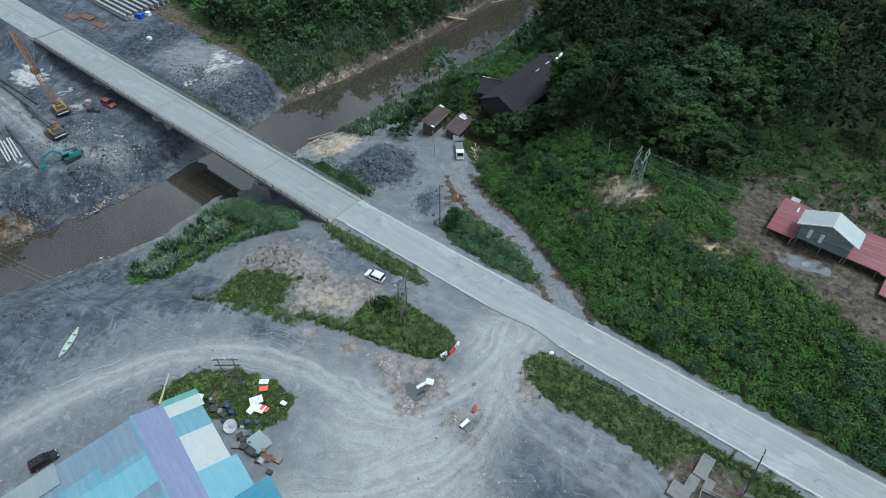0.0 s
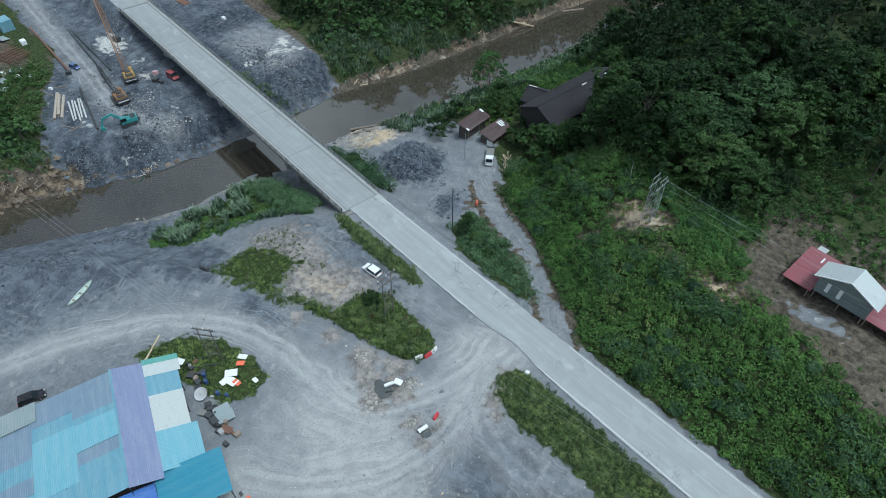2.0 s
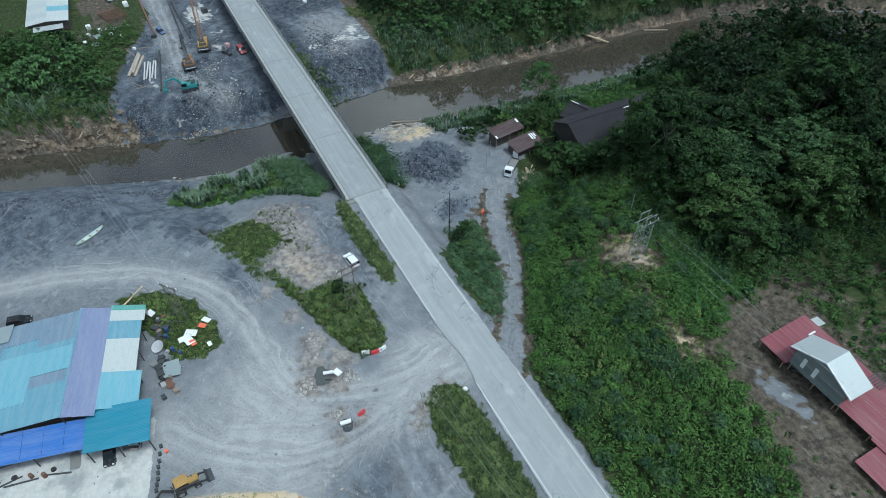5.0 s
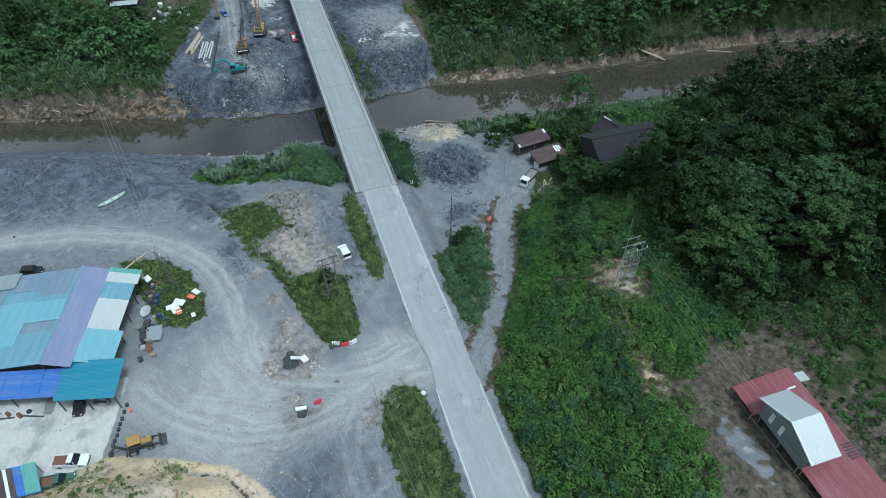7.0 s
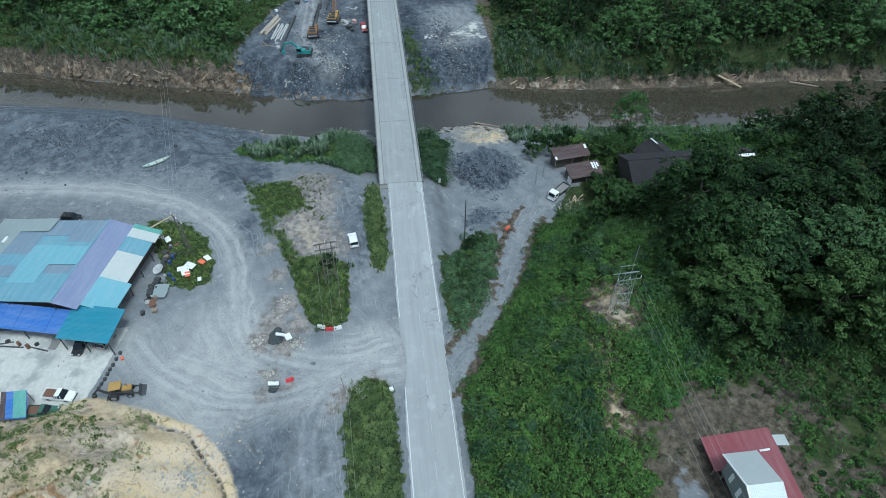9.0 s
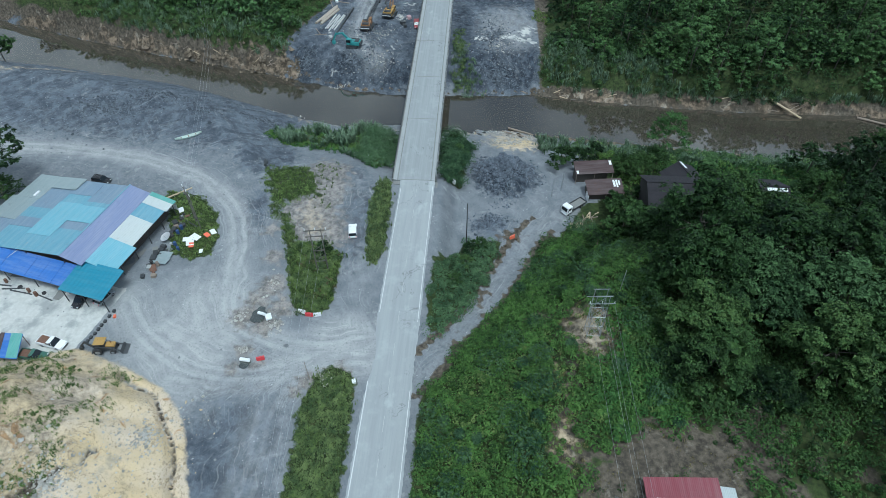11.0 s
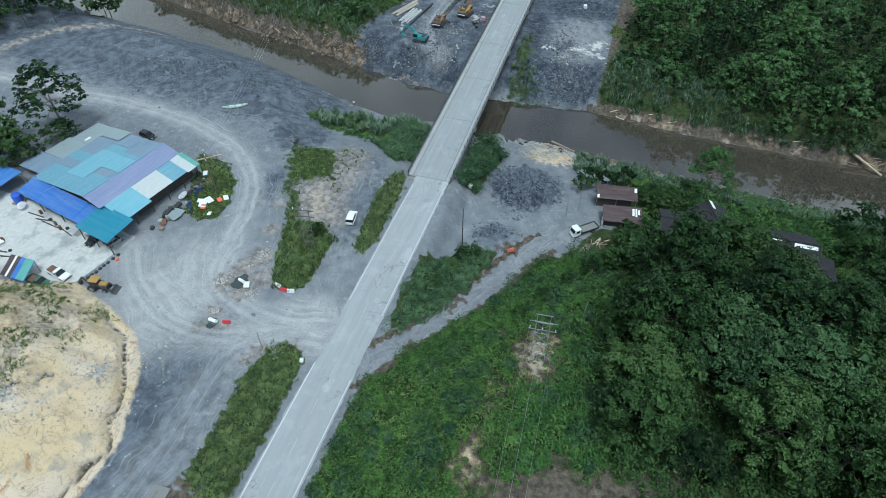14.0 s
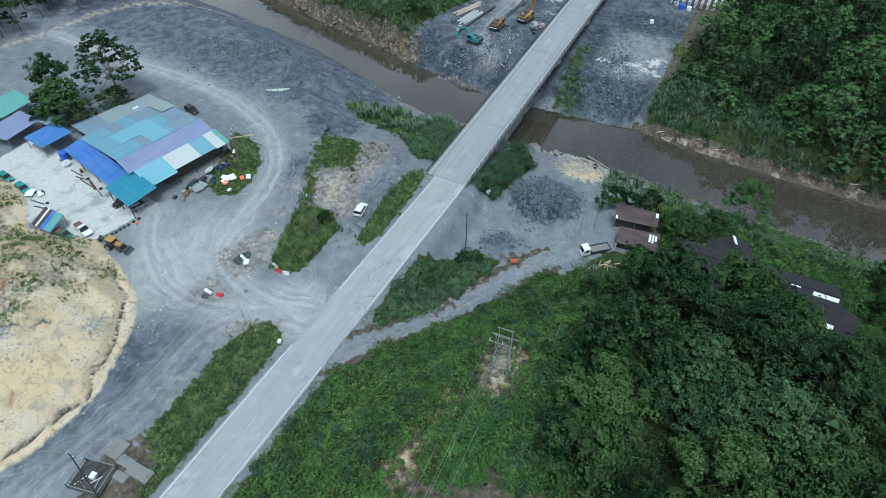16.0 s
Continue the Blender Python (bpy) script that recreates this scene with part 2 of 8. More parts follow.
def wave(x, y, size, seed):
    """Smooth random swells of about the given size, from -1 to 1."""
    r = np.random.default_rng(seed)
    total = 0
    for k in range(7):
        a, p, f = r.uniform(0, 2 * np.pi), r.uniform(0, 2 * np.pi), r.uniform(0.6, 1.7) * 2 * np.pi / size
        total = total + np.sin(f * (x * np.cos(a) + y * np.sin(a)) + p + 0.9 * np.sin(f * 0.7 * (y * np.cos(a) - x * np.sin(a)) + p * 2))
    return total / 4.0


def inside(poly, x, y):
    """Signed distance to a closed outline, positive within."""
    x, y = np.asarray(x, float), np.asarray(y, float)
    best, odd = np.full(x.shape, 1e9), np.zeros(x.shape, bool)
    for (ax, ay), (bx, by) in zip(poly, poly[1:] + poly[:1]):
        dx, dy = bx - ax, by - ay
        t = np.clip(((x - ax) * dx + (y - ay) * dy) / (dx * dx + dy * dy), 0, 1)
        best = np.minimum(best, np.hypot(x - ax - t * dx, y - ay - t * dy))
        cross = (ay > y) != (by > y)
        odd ^= cross & (x < ax + dx * (y - ay) / (dy if dy else 1e-9))
    return np.where(odd, best, -best)


def along(path, x, y):
    """Distance from an open line, signed by its side, and the length along it."""
    x, y = np.asarray(x, float), np.asarray(y, float)
    best, run, side, total = np.full(x.shape, 1e9), np.zeros(x.shape), np.ones(x.shape), 0.0
    for (ax, ay), (bx, by) in zip(path, path[1:]):
        dx, dy = bx - ax, by - ay
        length = math.hypot(dx, dy)
        t = np.clip(((x - ax) * dx + (y - ay) * dy) / length ** 2, 0, 1)
        d = np.hypot(x - ax - t * dx, y - ay - t * dy)
        near = d < best
        best, run = np.where(near, d, best), np.where(near, total + t * length, run)
        side = np.where(near, np.sign(dx * (y - ay) - dy * (x - ax)), side)
        total += length
    return best * side, run


def curve(points, n=60):
    """A smooth line through the points."""
    p = [Vector((*q, 0)) for q in points]
    p = [2 * p[0] - p[1]] + p + [2 * p[-1] - p[-2]]
    out = []
    for i in range(1, len(p) - 2):
        for k in range(max(2, n // (len(p) - 3))):
            t = k / max(2, n // (len(p) - 3))
            a, b, c, d = p[i - 1], p[i], p[i + 1], p[i + 2]
            v = 0.5 * (2 * b + (c - a) * t + (2 * a - 5 * b + 4 * c - d) * t * t + (3 * b - a - 3 * c + d) * t ** 3)
            out.append((v.x, v.y))
    return out + [tuple(p[-2][:2])]


# outlines of the green and bare patches, and the lines that wheels have worn
ISLAND_BUSH = [(-39, -17), (-41, -20), (-48.7, -22.8), (-57, -25.2), (-66, -28.2), (-66.4, -27), (-59, -23.6), (-58.2, -16), (-55, -13), (-48, -13), (-41, -13.5)]
ISLAND_GRASS = [(-85, -37), (-86.5, -27), (-81.3, -23.3), (-74, -20.4), (-72, -25.2), (-70, -28.5), (-65, -27.6), (-66, -31), (-72.6, -32.8), (-77.6, -35.4)]
ISLAND_SAND = [(-72.2, -26.4), (-75, -20.6), (-66, -16.8), (-60.4, -14.4), (-58.6, -20), (-60, -23.2), (-67, -27.2)]
ISLAND_SOIL = [(-92, -24), (-86, -15), (-73, -15), (-66, -18), (-72, -25), (-84, -30)]
VERGE_BRIDGE = [(-82, -7), (-78, -9.5), (-68, -9.5), (-60, -9), (-54, -8), (-53.5, -6), (-60, -4.9), (-78, -5.6)]
VERGE_ROAD = [(-28, -9), (-26, -5.8), (-15, -5.2), (5, -5.2), (60, -5.2), (60, -12), (14, -10), (4, -9.5), (0, -14), (-11, -13.5), (-20, -14.5), (-27, -12.5)]
VERGE_LANE = [(-66, 12), (-68, 20.5), (-57, 18.6), (-44, 13.4), (-36, 8.8), (-36, 5.6), (-46, 5), (-57, 5.5), (-62, 10)]
YARD_ISLAND = [(-73, -56), (-72, -48), (-66, -42.5), (-59, -40), (-54, -40.5), (-52.5, -44), (-54, -48.5), (-60, -51)]
REED_BANK = [(-103, -43), (-111, -40), (-115, -30), (-114, -14), (-110, -6.5), (-92, -6.5), (-86, -12), (-92, -17), (-97, -24), (-98, -34)]
BRIDGE_BUSH = [(-113, 5), (-112, 10), (-104, 13), (-95, 11), (-86, 10.5), (-83, 6), (-90, 5)]
HOUSE_YARD = [(-14, 37), (-8, 31.6), (-0.5, 28.2), (6, 26.4), (12, 24.6), (18, 22), (45, 13), (60, 30), (45, 50), (-13, 51), (-16, 45)]
LANE = curve([(-80, 37.5), (-73, 29), (-66, 24.5), (-57, 21), (-48, 17), (-38, 12), (-31, 7), (-26, 3)])
TRACK = curve([(-90, -140), (-88, -108), (-87.5, -84), (-84, -64), (-78, -50), (-69, -40), (-59, -35.5), (-48, -34), (-39, -31.5), (-34, -24), (-32, -13), (-35, -3)])
TRACK_YARD = curve([(-31, -3), (-29, -14), (-26, -24), (-27, -35), (-33, -45), (-40, -52)])
TRACK_SOUTH = curve([(-34, -4), (-29, -14), (-20, -19.5), (-8, -19), (4, -21), (20, -23), (60, -26)])
TRACK_PARK = curve([(-36, -3), (-46, -8.5), (-56, -11), (-68, -12.5), (-80, -15)])
GULLY = [(10, -56), (2, -48), (-4, -43), (-8, -41)]
FAR_TRACK = curve([(-300, -26), (-230, -27), (-190, -27), (-165, -27), (-150, -20)])


def road_z(x):
    return np.where(x < -78, -2.3, -2.3 + 0.043 * (np.clip(x, -78, 60) + 78))


def land(x, y):
    """Height of the ground."""
    x, y = np.asarray(x, float), np.asarray(y, float)
    near, far = x - np.interp(y, NEAR_Y, NEAR_X), np.interp(y, FAR_Y, FAR_X) - x
    rz = road_z(x)
    # near side, west of the road: the gravel yard and its slope to the river
    span = np.interp(y, [-140, -90, -60, -45, -37, -25, -12], [22, 24, 26, 34, 43, 42, 38])
    t = np.clip(near / span, 0, 1.3)
    yard = -15.5 + 14.6 * np.where(t < 1, t ** 0.8, 1 + (t - 1) * 0.02)
    yard += 1.3 * step(x, -60, 0) * step(y, -34, -12)
    mound = np.maximum(31 - np.hypot(x - 2, y + 58), 42 - np.hypot(x - 6, y + 100)) + 0.8 * wave(x, y, 17, 37)
    rise = np.clip(mound, 0, 60)
    yard += np.where(rise < 14, 0.62 * rise, 8.7 + 0.12 * (rise - 14)) + 0.15 * np.exp(-((mound - 0.6) / 0.9) ** 2) - 1.3 * np.exp(-((mound - 2.0 - 0.8 * wave(x, y, 8, 14)) / 0.5) ** 2) * step(y, -50, -40) - 1.0 * np.exp(-((along(GULLY, x, y)[0] + 0.7 * wave(x, y, 4, 15)) / 0.6) ** 2) + 0.25 * step(mound, 2, 6) * wave(x, y, 2.6, 4) + 0.6 * step(mound, 0, 4) * wave(x, y, 9, 3)
    # near side, east of the road: low ground by the river, then the hill
    low = np.interp(x, [-135, -112, -100, -88, -70, -58, -30, 60], [-13, -12, -9, -7.2, -6.8, -5.2, 0, 3])
    low = np.where(near < 18, -15.5 + (low + 15.5) * step(near, -1, 16), low)
    s = np.minimum((x + 32) * 0.52 + (y - 8) * 0.854 - 2.5, (y - 5) * 1.15)
    hill = step(s, -1, 24) * step(x, -74 - 0.0 * y, -46)
    east = low + hill * (8.8 - low + 0.05 * np.clip(y - 60, 0, 200))
    z = np.where(y < 0, yard, east)
    # the road's bank
    k = step(np.abs(y), 5.2, np.where(y < 0, 9.0, 10.0)) if x.shape else 0
    on_near = z * k + (rz - 0.12) * (1 - k)
    cut = (1 - step(np.abs(y + 0.9), 5.5, 15)) * step(-x, 79, 86)
    on_near = on_near + cut * np.minimum(0, rz - 1.0 - 0.34 * np.clip(-84 - x, 0, 60) - on_near)
    z = np.where(x < -80, on_near, np.where(np.abs(y) < 12, on_near, z))
    # far side
    top = np.interp(y, [-120, -60, -48, -10, 8, 30, 45, 120], [-6, -6.5, -7.8, -8, -8, -8.2, -7.5, -4])
    wide = np.interp(y, [-60, -48, -40, -12, 5, 30, 45], [7, 9, 15, 13, 14, 14, 10])
    over = -15.5 + (top + 15.5) * step(far, -1, wide) ** 0.8 + 0.02 * np.clip(far - 60, 0, 300)
    bank = step(np.abs(y + 1), 5, 13)
    ramp = step(far, 62, 76)
    over = over * (1 - ramp * (1 - bank)) + (-2.5) * ramp * (1 - bank)
    z = np.where(far > 0, over, z)
    # the river's bed
    bed = (near < 0) & (far < 0)
    z = np.where(bed, -15.5 - 2.2 * step(np.minimum(-near, -far), -0.5, 5), z)
    # unevenness
    rough = 0.05 * step(-x, 84, 92) * wave(x, y, 2.6, 11) + 0.06 * wave(x, y, 5, 1) + 0.18 * wave(x, y, 17, 2)
    bankish = step(near, -2, 3) * (1 - step(near, 14, 24)) + step(far, -2, 2) * (1 - step(far, 10, 16))
    bankish = bankish * np.where((near > -3) & (far < -3), 1 - 0.75 * step(-y, 40, 50), 1)
    z = z + rough * step(np.abs(y), 4.5, 7) + bankish * (1 + 1.3 * step(far, -1, 1) * step(-y, 40, 50)) * (0.5 * wave(x, y, 4.5, 5) + 0.35 * wave(x, y, 2.1, 6))
    # two water-filled pits
    for px, py, a, b, depth in ((-39.4, -26.3, 2.7, 1.9, 1.0), (-28.6, -26.0, 1.6, 1.4, 0.9)):
        d = np.hypot((x - px) / a, (y - py) / b) + 0.12 * wave(x, y, 1.7, 71)
        z = z - depth * (1 - step(d, 0.55, 1.1)) + 0.18 * np.exp(-((d - 1.35) / 0.25) ** 2)
    # heaps of dark stone
    for px, py, a, b, high in ((-92, 21, 9.6, 9, 4.6), (-104, -62, 6, 4, 1.0), (-110, -50, 4, 7, 0.8), (-151, -42, 8, 4.5, 2.4), (-98, -72, 5, 3, 0.6), (-113, -72, 5, 6, 0.8)):
        d = np.hypot((x - px) / a, (y - py) / b)
        z = z + high * (1 - step(d, 0.1, 1.0)) * (1 + 0.3 * wave(x, y, 3, 9))
    return z


def height(x, y):
    return float(land(np.array([x]), np.array([y]))[0])


def site_edge(x):
    """Southern edge of the far building site."""
    return np.interp(x, [-240, -210, -196, -190, -183, -171, -160, -148], [-33, -31, -36, -40, -42, -46.5, -49.5, -49.5])


def lines(*stretches):
    out = []
    for a, b, d in stretches:
        out.append(np.arange(a, b, d))
    return np.concatenate(out + [[stretches[-1][1]]])


def make_ground():
    gx = lines((-3000, -700, 230), (-700, -330, 18), (-330, -205, 2.5), (-205, -110, 1.0), (-110, 16, 0.62), (16, 60, 2.0), (60, 300, 16), (300, 3000, 270))
    gy = lines((-3000, -400, 260), (-400, -150, 14), (-150, -75, 1.5), (-75, 45, 0.62), (45, 110, 1.3), (110, 240, 5), (240, 500, 20), (500, 3000, 250))
    X, Y = np.meshgrid(gx, gy, indexing="ij")
    Z = land(X, Y)
    out = step(np.hypot(X + 80, Y), 320, 900)
    Z = Z * (1 - out) + out * (-6)
    nx, ny = X.shape
    i = np.arange(nx * ny).reshape(nx, ny)
    faces = np.stack([i[:-1, :-1], i[1:, :-1], i[1:, 1:], i[:-1, 1:]], -1).reshape(-1, 4)
    me = mesh_of("ground", np.stack([X, Y, Z], -1).reshape(-1, 3), faces, ground_material(), True)
    ob = tagged(new("ground", me), "grey gravel yard, worn tracks, bare sandy soil and green ground", "ground", kind="structure")
    near, far = X - np.interp(Y, NEAR_Y, NEAR_X), np.interp(Y, FAR_Y, FAR_X) - X
    soft = lambda d, w=1.2: np.clip(0.5 + d / (2 * w), 0, 1)
    wob = 0.8 * wave(X, Y, 3.5, 21) + 0.5 * wave(X, Y, 1.8, 22)
    green = np.zeros(X.shape)
    green = np.maximum(green, 0.62 * soft(inside(REED_BANK, X, Y) + 2.0 * wob, 3))
    for poly in (ISLAND_BUSH, VERGE_BRIDGE, VERGE_ROAD, VERGE_LANE, YARD_ISLAND, BRIDGE_BUSH):
        green = np.maximum(green, soft(inside(poly, X, Y) + 0.6 * wob))
    green = np.maximum(green, 0.66 * soft(inside(ISLAND_GRASS, X, Y) + 1.6 * wob, 2))
    s, run = along(LANE, X, Y)
    ahead = (X + 32) * 0.52 + (Y - 8) * 0.854
    hillside = soft(np.minimum(ahead - 1.5, Y - 5.3) + 0.5 * wob) * (X > -82) * (Y > 0)
    side = soft(np.minimum(np.minimum(s - 2.5, 10 - s), np.minimum(run - 12, 58 - run)) + 0.4 * wob, 0.8)
    hillside = np.maximum(hillside, side)
    forest = soft(Y - 43 + wob, 3) * (near > 3) * (Y > 0) * step(X, -125, -100)
    green = np.maximum(green, np.maximum(hillside, forest))
    green = np.maximum(green, soft(np.minimum(far - 3.5, site_edge(X) - Y) + 2.6 * wob, 2))
    green = np.maximum(green, soft(np.minimum(far - 1.6, Y - 33 - 0.12 * np.clip(-150 - X, 0, 80)) + 1.2 * wob, 2))
    mound = np.maximum(31 - np.hypot(X - 2, Y + 58), 42 - np.hypot(X - 6, Y + 100)) + 0.8 * wave(X, Y, 17, 37)
    green = np.maximum(green, soft(np.minimum(mound - 1.0, -43 - Y) + 2.2 * wob, 4) * np.clip(0.3 + 0.45 * wave(X, Y, 7, 30), 0, 1))
    sand = soft(mound + 0.3 * wob, 0.8)
    ditch = np.exp(-((mound - 2.0 - 0.8 * wave(X, Y, 8, 14)) / 0.45) ** 2) * step(Y, -50, -40)
    ditch = np.maximum(ditch, np.exp(-((along(GULLY, X, Y)[0] + 0.7 * wave(X, Y, 4, 15)) / 0.5) ** 2))
    upper = soft(np.minimum(mound - 0.5, -43 - Y) + 2.5 * wob, 4)
    sand = sand * (1 - 0.75 * ditch) * (1 - 0.42 * upper)
    sand = np.maximum(sand, 0.47 * soft(inside(ISLAND_SAND, X, Y) + 2 * wob, 3.5))
    berm = along([(-60, -152), (-76, -149), (-88, -144), (-105, -142), (-118, -134), (-126, -119), (-136, -104), (-144, -100)], X, Y)[0]
    sand = np.maximum(sand, 0.54 * soft(2.6 - np.abs(berm) + 2.0 * wob, 2.4))
    sand = np.maximum(sand, 0.55 * soft((1 - np.hypot((X + 115) / 9, (Y - 24) / 9)) * 7 + 2 * wob, 3))
    sand = np.maximum(sand, 0.75 * soft(2.6 - np.hypot((X + 112) / 2.6, (Y - 25) / 2.6) + wob))
    sand = np.maximum(sand, 0.45 * soft(2.2 - np.abs(near - 2.2) + 2.2 * wob, 2.0) * (Y > -48) * (Y < 32))
    bank = np.maximum(soft(np.where((Y < 0) & (Y > -62), 2.6, 1.4) - np.abs(far - np.where((Y < 0) & (Y > -62), 2.2, 0.7)) + 1.8 * wob, 1.4) * ((Y < -44) | (Y > 30)), soft(1.2 - np.abs(near - 1.0) + 0.8 * wob, 1.2) * (Y > 30))
    for px, py, a, b in ((-33, 33.5, 7.0, 4.5), (-12, 27.6, 4.2, 2.4), (-23.5, 27, 3.4, 1.2), (-40, 25.5, 2.5, 1.0)):
        sand = np.maximum(sand, 0.56 * soft((1 - np.hypot((X - px) / a, (Y - py) / b)) * min(a, b) + 2.4 * wob, 2.6))
    for px, py, r in ((-4.2, 32.2, 1.6), (-36.8, -24.5, 3.0), (-38.5, -29.0, 3.0), (-43, -27.5, 2.4), (-41, -22.5, 3.0), (-31.0, -27.0, 1.9), (-27.0, -27.6, 1.4), (-28, -23.6, 1.2), (-46.5, -25.5, 3.0), (-26.5, -9.0, 3.0), (-25, -14, 2.2)):
        sand = np.maximum(sand, 0.34 * soft(r - np.hypot(X - px, Y - py) + 1.2 * wob, 1.6))
    bare = 0.9 * bank
    for px, py, a, b in ((-14, 55, 7, 5), (14, 57, 18, 6), (-213, -44, 9, 6), (-226, -46, 9, 7), (-205, -52, 5, 6), (-33, 33.5, 7.0, 4.5), (-12, 27.6, 4.6, 2.6), (-40, 25.5, 2.5, 1.0), (-69, 22, 2.4, 3.0), (6, -12, 7, 5), (-52, 15.5, 8, 1.2), (-34, 10.6, 3, 1)):
        d = np.hypot((X - px) / a, (Y - py) / b)
        bare = np.maximum(bare, 0.85 * soft((1 - d) * min(a, b) + 1.6 * wob, 2.2))
    bare = np.maximum(bare, (0.75 + 0.3 * wave(X, Y, 8, 33)) * soft(inside(HOUSE_YARD, X, Y) + 2.5 * wob, 3.5))
    pale_ash = 0.52 * soft(1.6 - np.hypot((X - 2.4) / 2.6, Y - 33.6 - 0.12 * X) + wob, 1.4)
    bare = np.maximum(bare, 0.55 * soft(1.0 - np.abs(s - 3.4) + 0.5 * wob, 0.7) * (run > 12))
    bare = np.maximum(bare, 0.55 * soft(1.0 - np.abs(s + 3.4) + 0.5 * wob, 0.7) * (run > 12))
    bare = np.maximum(bare, np.maximum(0.8 * ditch, 0.7 * upper))
    bare = np.maximum(bare, 0.3 * soft(0.35 - np.abs(np.abs(s) - 0.9) + 0.25 * wob, 0.5) * (run > 8))
    band, _ = along([(-40, 26), (-33, 32), (-22, 29), (-12, 27.5), (-9, 31)], X, Y)
    bare = np.maximum(bare, 0.6 * soft(1.6 - np.abs(band) + 1.6 * wob, 2.0))
    bare = np.maximum(bare, 0.75 * soft(0.9 - np.abs(np.abs(s) - 3.0) + 0.6 * wob, 0.6) * (run > 10))
    bare = bare * (1 - 0.95 * np.clip(1.7 * pale_ash, 0, 1)) * (1 - soft(1.8 - np.hypot(X + 4.2, Y - 32.2) + wob, 1.2))
    yard_mask = soft(inside(HOUSE_YARD, X, Y) + 2.5 * wob, 3.5)
    back = soft(np.minimum(np.minimum(Y - 46, X + 20), 78 - Y) + 2 * wob, 4)
    bare = np.maximum(bare, back * np.clip(0.35 + 0.45 * wave(X, Y, 9, 34), 0, 0.7))
    green = green * (1 - 0.88 * yard_mask)
    bare = np.maximum(bare, 0.12 * soft(2.3 - np.abs(s) + 0.3 * wob, 0.5) * (run > 8))
    green = green * (1 - 0.85 * bare) * (1 - 0.8 * np.where(Y > 5, sand, 0))
    wild = np.maximum(hillside, np.maximum(forest, soft(np.minimum(far + 0.5, np.maximum(Y - 33, site_edge(X) - Y)), 1.0)))
    wild = wild * (1 - np.clip(1.7 * pale_ash, 0, 1))
    bare = np.maximum(bare, 0.92 * wild)
    dust, ru, rv, best = np.zeros(X.shape), np.zeros(X.shape), np.zeros(X.shape), np.full(X.shape, 1e9)
    for path, w, amount in ((TRACK, 3.0, 0.52), (TRACK_YARD, 5.5, 0.56), (TRACK_SOUTH, 4.5, 0.26), (TRACK_PARK, 2.6, 0.08), (LANE, 2.1, 0.16), (FAR_TRACK, 4.0, 0.42)):
        d, r = along(path, X, Y)
        dust = np.maximum(dust, amount * np.exp(-(np.abs(d) / w) ** 3))
        take = np.abs(d) < best
        best, ru, rv = np.where(take, np.abs(d), best), np.where(take, d, ru), np.where(take, r, rv)
    # pale yard dust, its amount raised to include some sun sheen
    dust = np.maximum(dust, 0.72 * step(19 - np.hypot((X + 34) / 1.25, Y + 36), 0, 15))
    dust = np.maximum(dust, 0.7 * step(11 - np.hypot((X + 33), Y + 9), 0, 8))
    dust = np.maximum(dust, 0.45 * soft((1 - np.hypot((X + 172) / 15, (Y - 23) / 9)) * 9 + 2 * wob, 3))
    slate = 0.8 * soft(-89 - X + 3 * wob + 0.1 * (Y + 60), 7) * soft(-34 - Y + wob, 5)
    slate = np.maximum(slate, 0.95 * soft(20 - near + 2 * wob, 8) * (Y < -40))
    for px, py, a, b in ((-92, 21, 10, 9), (-104, -62, 9, 6), (-151, -42, 11, 7), (-143, -27, 11, 20), (-72, 18, 4, 5), (-110, -50, 6, 9), (-145, 20, 8, 12), (-113, -72, 9, 12), (-66, -12.5, 15, 4.5), (-82, -20, 6, 8), (-8, -25, 24, 10), (-68, -34, 9, 4), (-90, -38, 10, 8)):
        slate = np.maximum(slate, 0.85 * soft((1 - np.hypot((X - px) / a, (Y - py) / b)) * min(a, b) + 1.5 * wob, 3))
    slate = np.maximum(slate, (0.82 + 0.1 * (Y > 0)) * soft(far - 2, 3) * soft(Y + 46 + 2 * wob, 6) * soft(36 - Y + 2 * wob, 6))
    slate = np.maximum(slate, 0.42 * soft(2.6 - np.abs(s) + 0.3 * wob, 0.8) * (run > 6))
    slate = np.maximum(slate, 0.35 * soft(-14 - Y, 5) * soft(-62 - X, 6))
    pale = soft(np.minimum(np.minimum(X + 45 - 0.1 * (Y + 60), -27 - X + 0.0 * Y), np.minimum(-54.5 - Y - 0.25 * (X + 40), Y + 100)) + 0.3 * wob, 0.6) * (mound < 0.5)
    pale = np.maximum(pale, 0.7 * soft(3 - np.hypot((X + 170) / 1.4, Y - 29) + 2 * wob, 2.5) + 0.0 * X)
    pale = np.maximum(pale, 0.6 * soft(2.0 - np.hypot((X + 178) / 2.2, Y + 14) + 1.5 * wob, 2))
    for px, py, a, b in ((-156, -14.5, 5, 2), (-163, -36, 5, 2.5), (-188, -12, 3, 4), (-204, -15, 9, 6), (-172, 30, 3, 4), (-163, 24, 1.5, 6), (-148, -33, 3, 2)):
        pale = np.maximum(pale, 0.56 * soft((1 - np.hypot((X - px) / a, (Y - py) / b)) * min(a, b) + 2.2 * wob, 2.5))
    pale = np.maximum(pale, pale_ash)
    soil = 0.75 * soft(inside(ISLAND_SOIL, X, Y) + 2 * wob, 3)
    soil = np.maximum(soil, 0.7 * soft(inside(ISLAND_SAND, X, Y) + 3 + 2 * wob, 3))
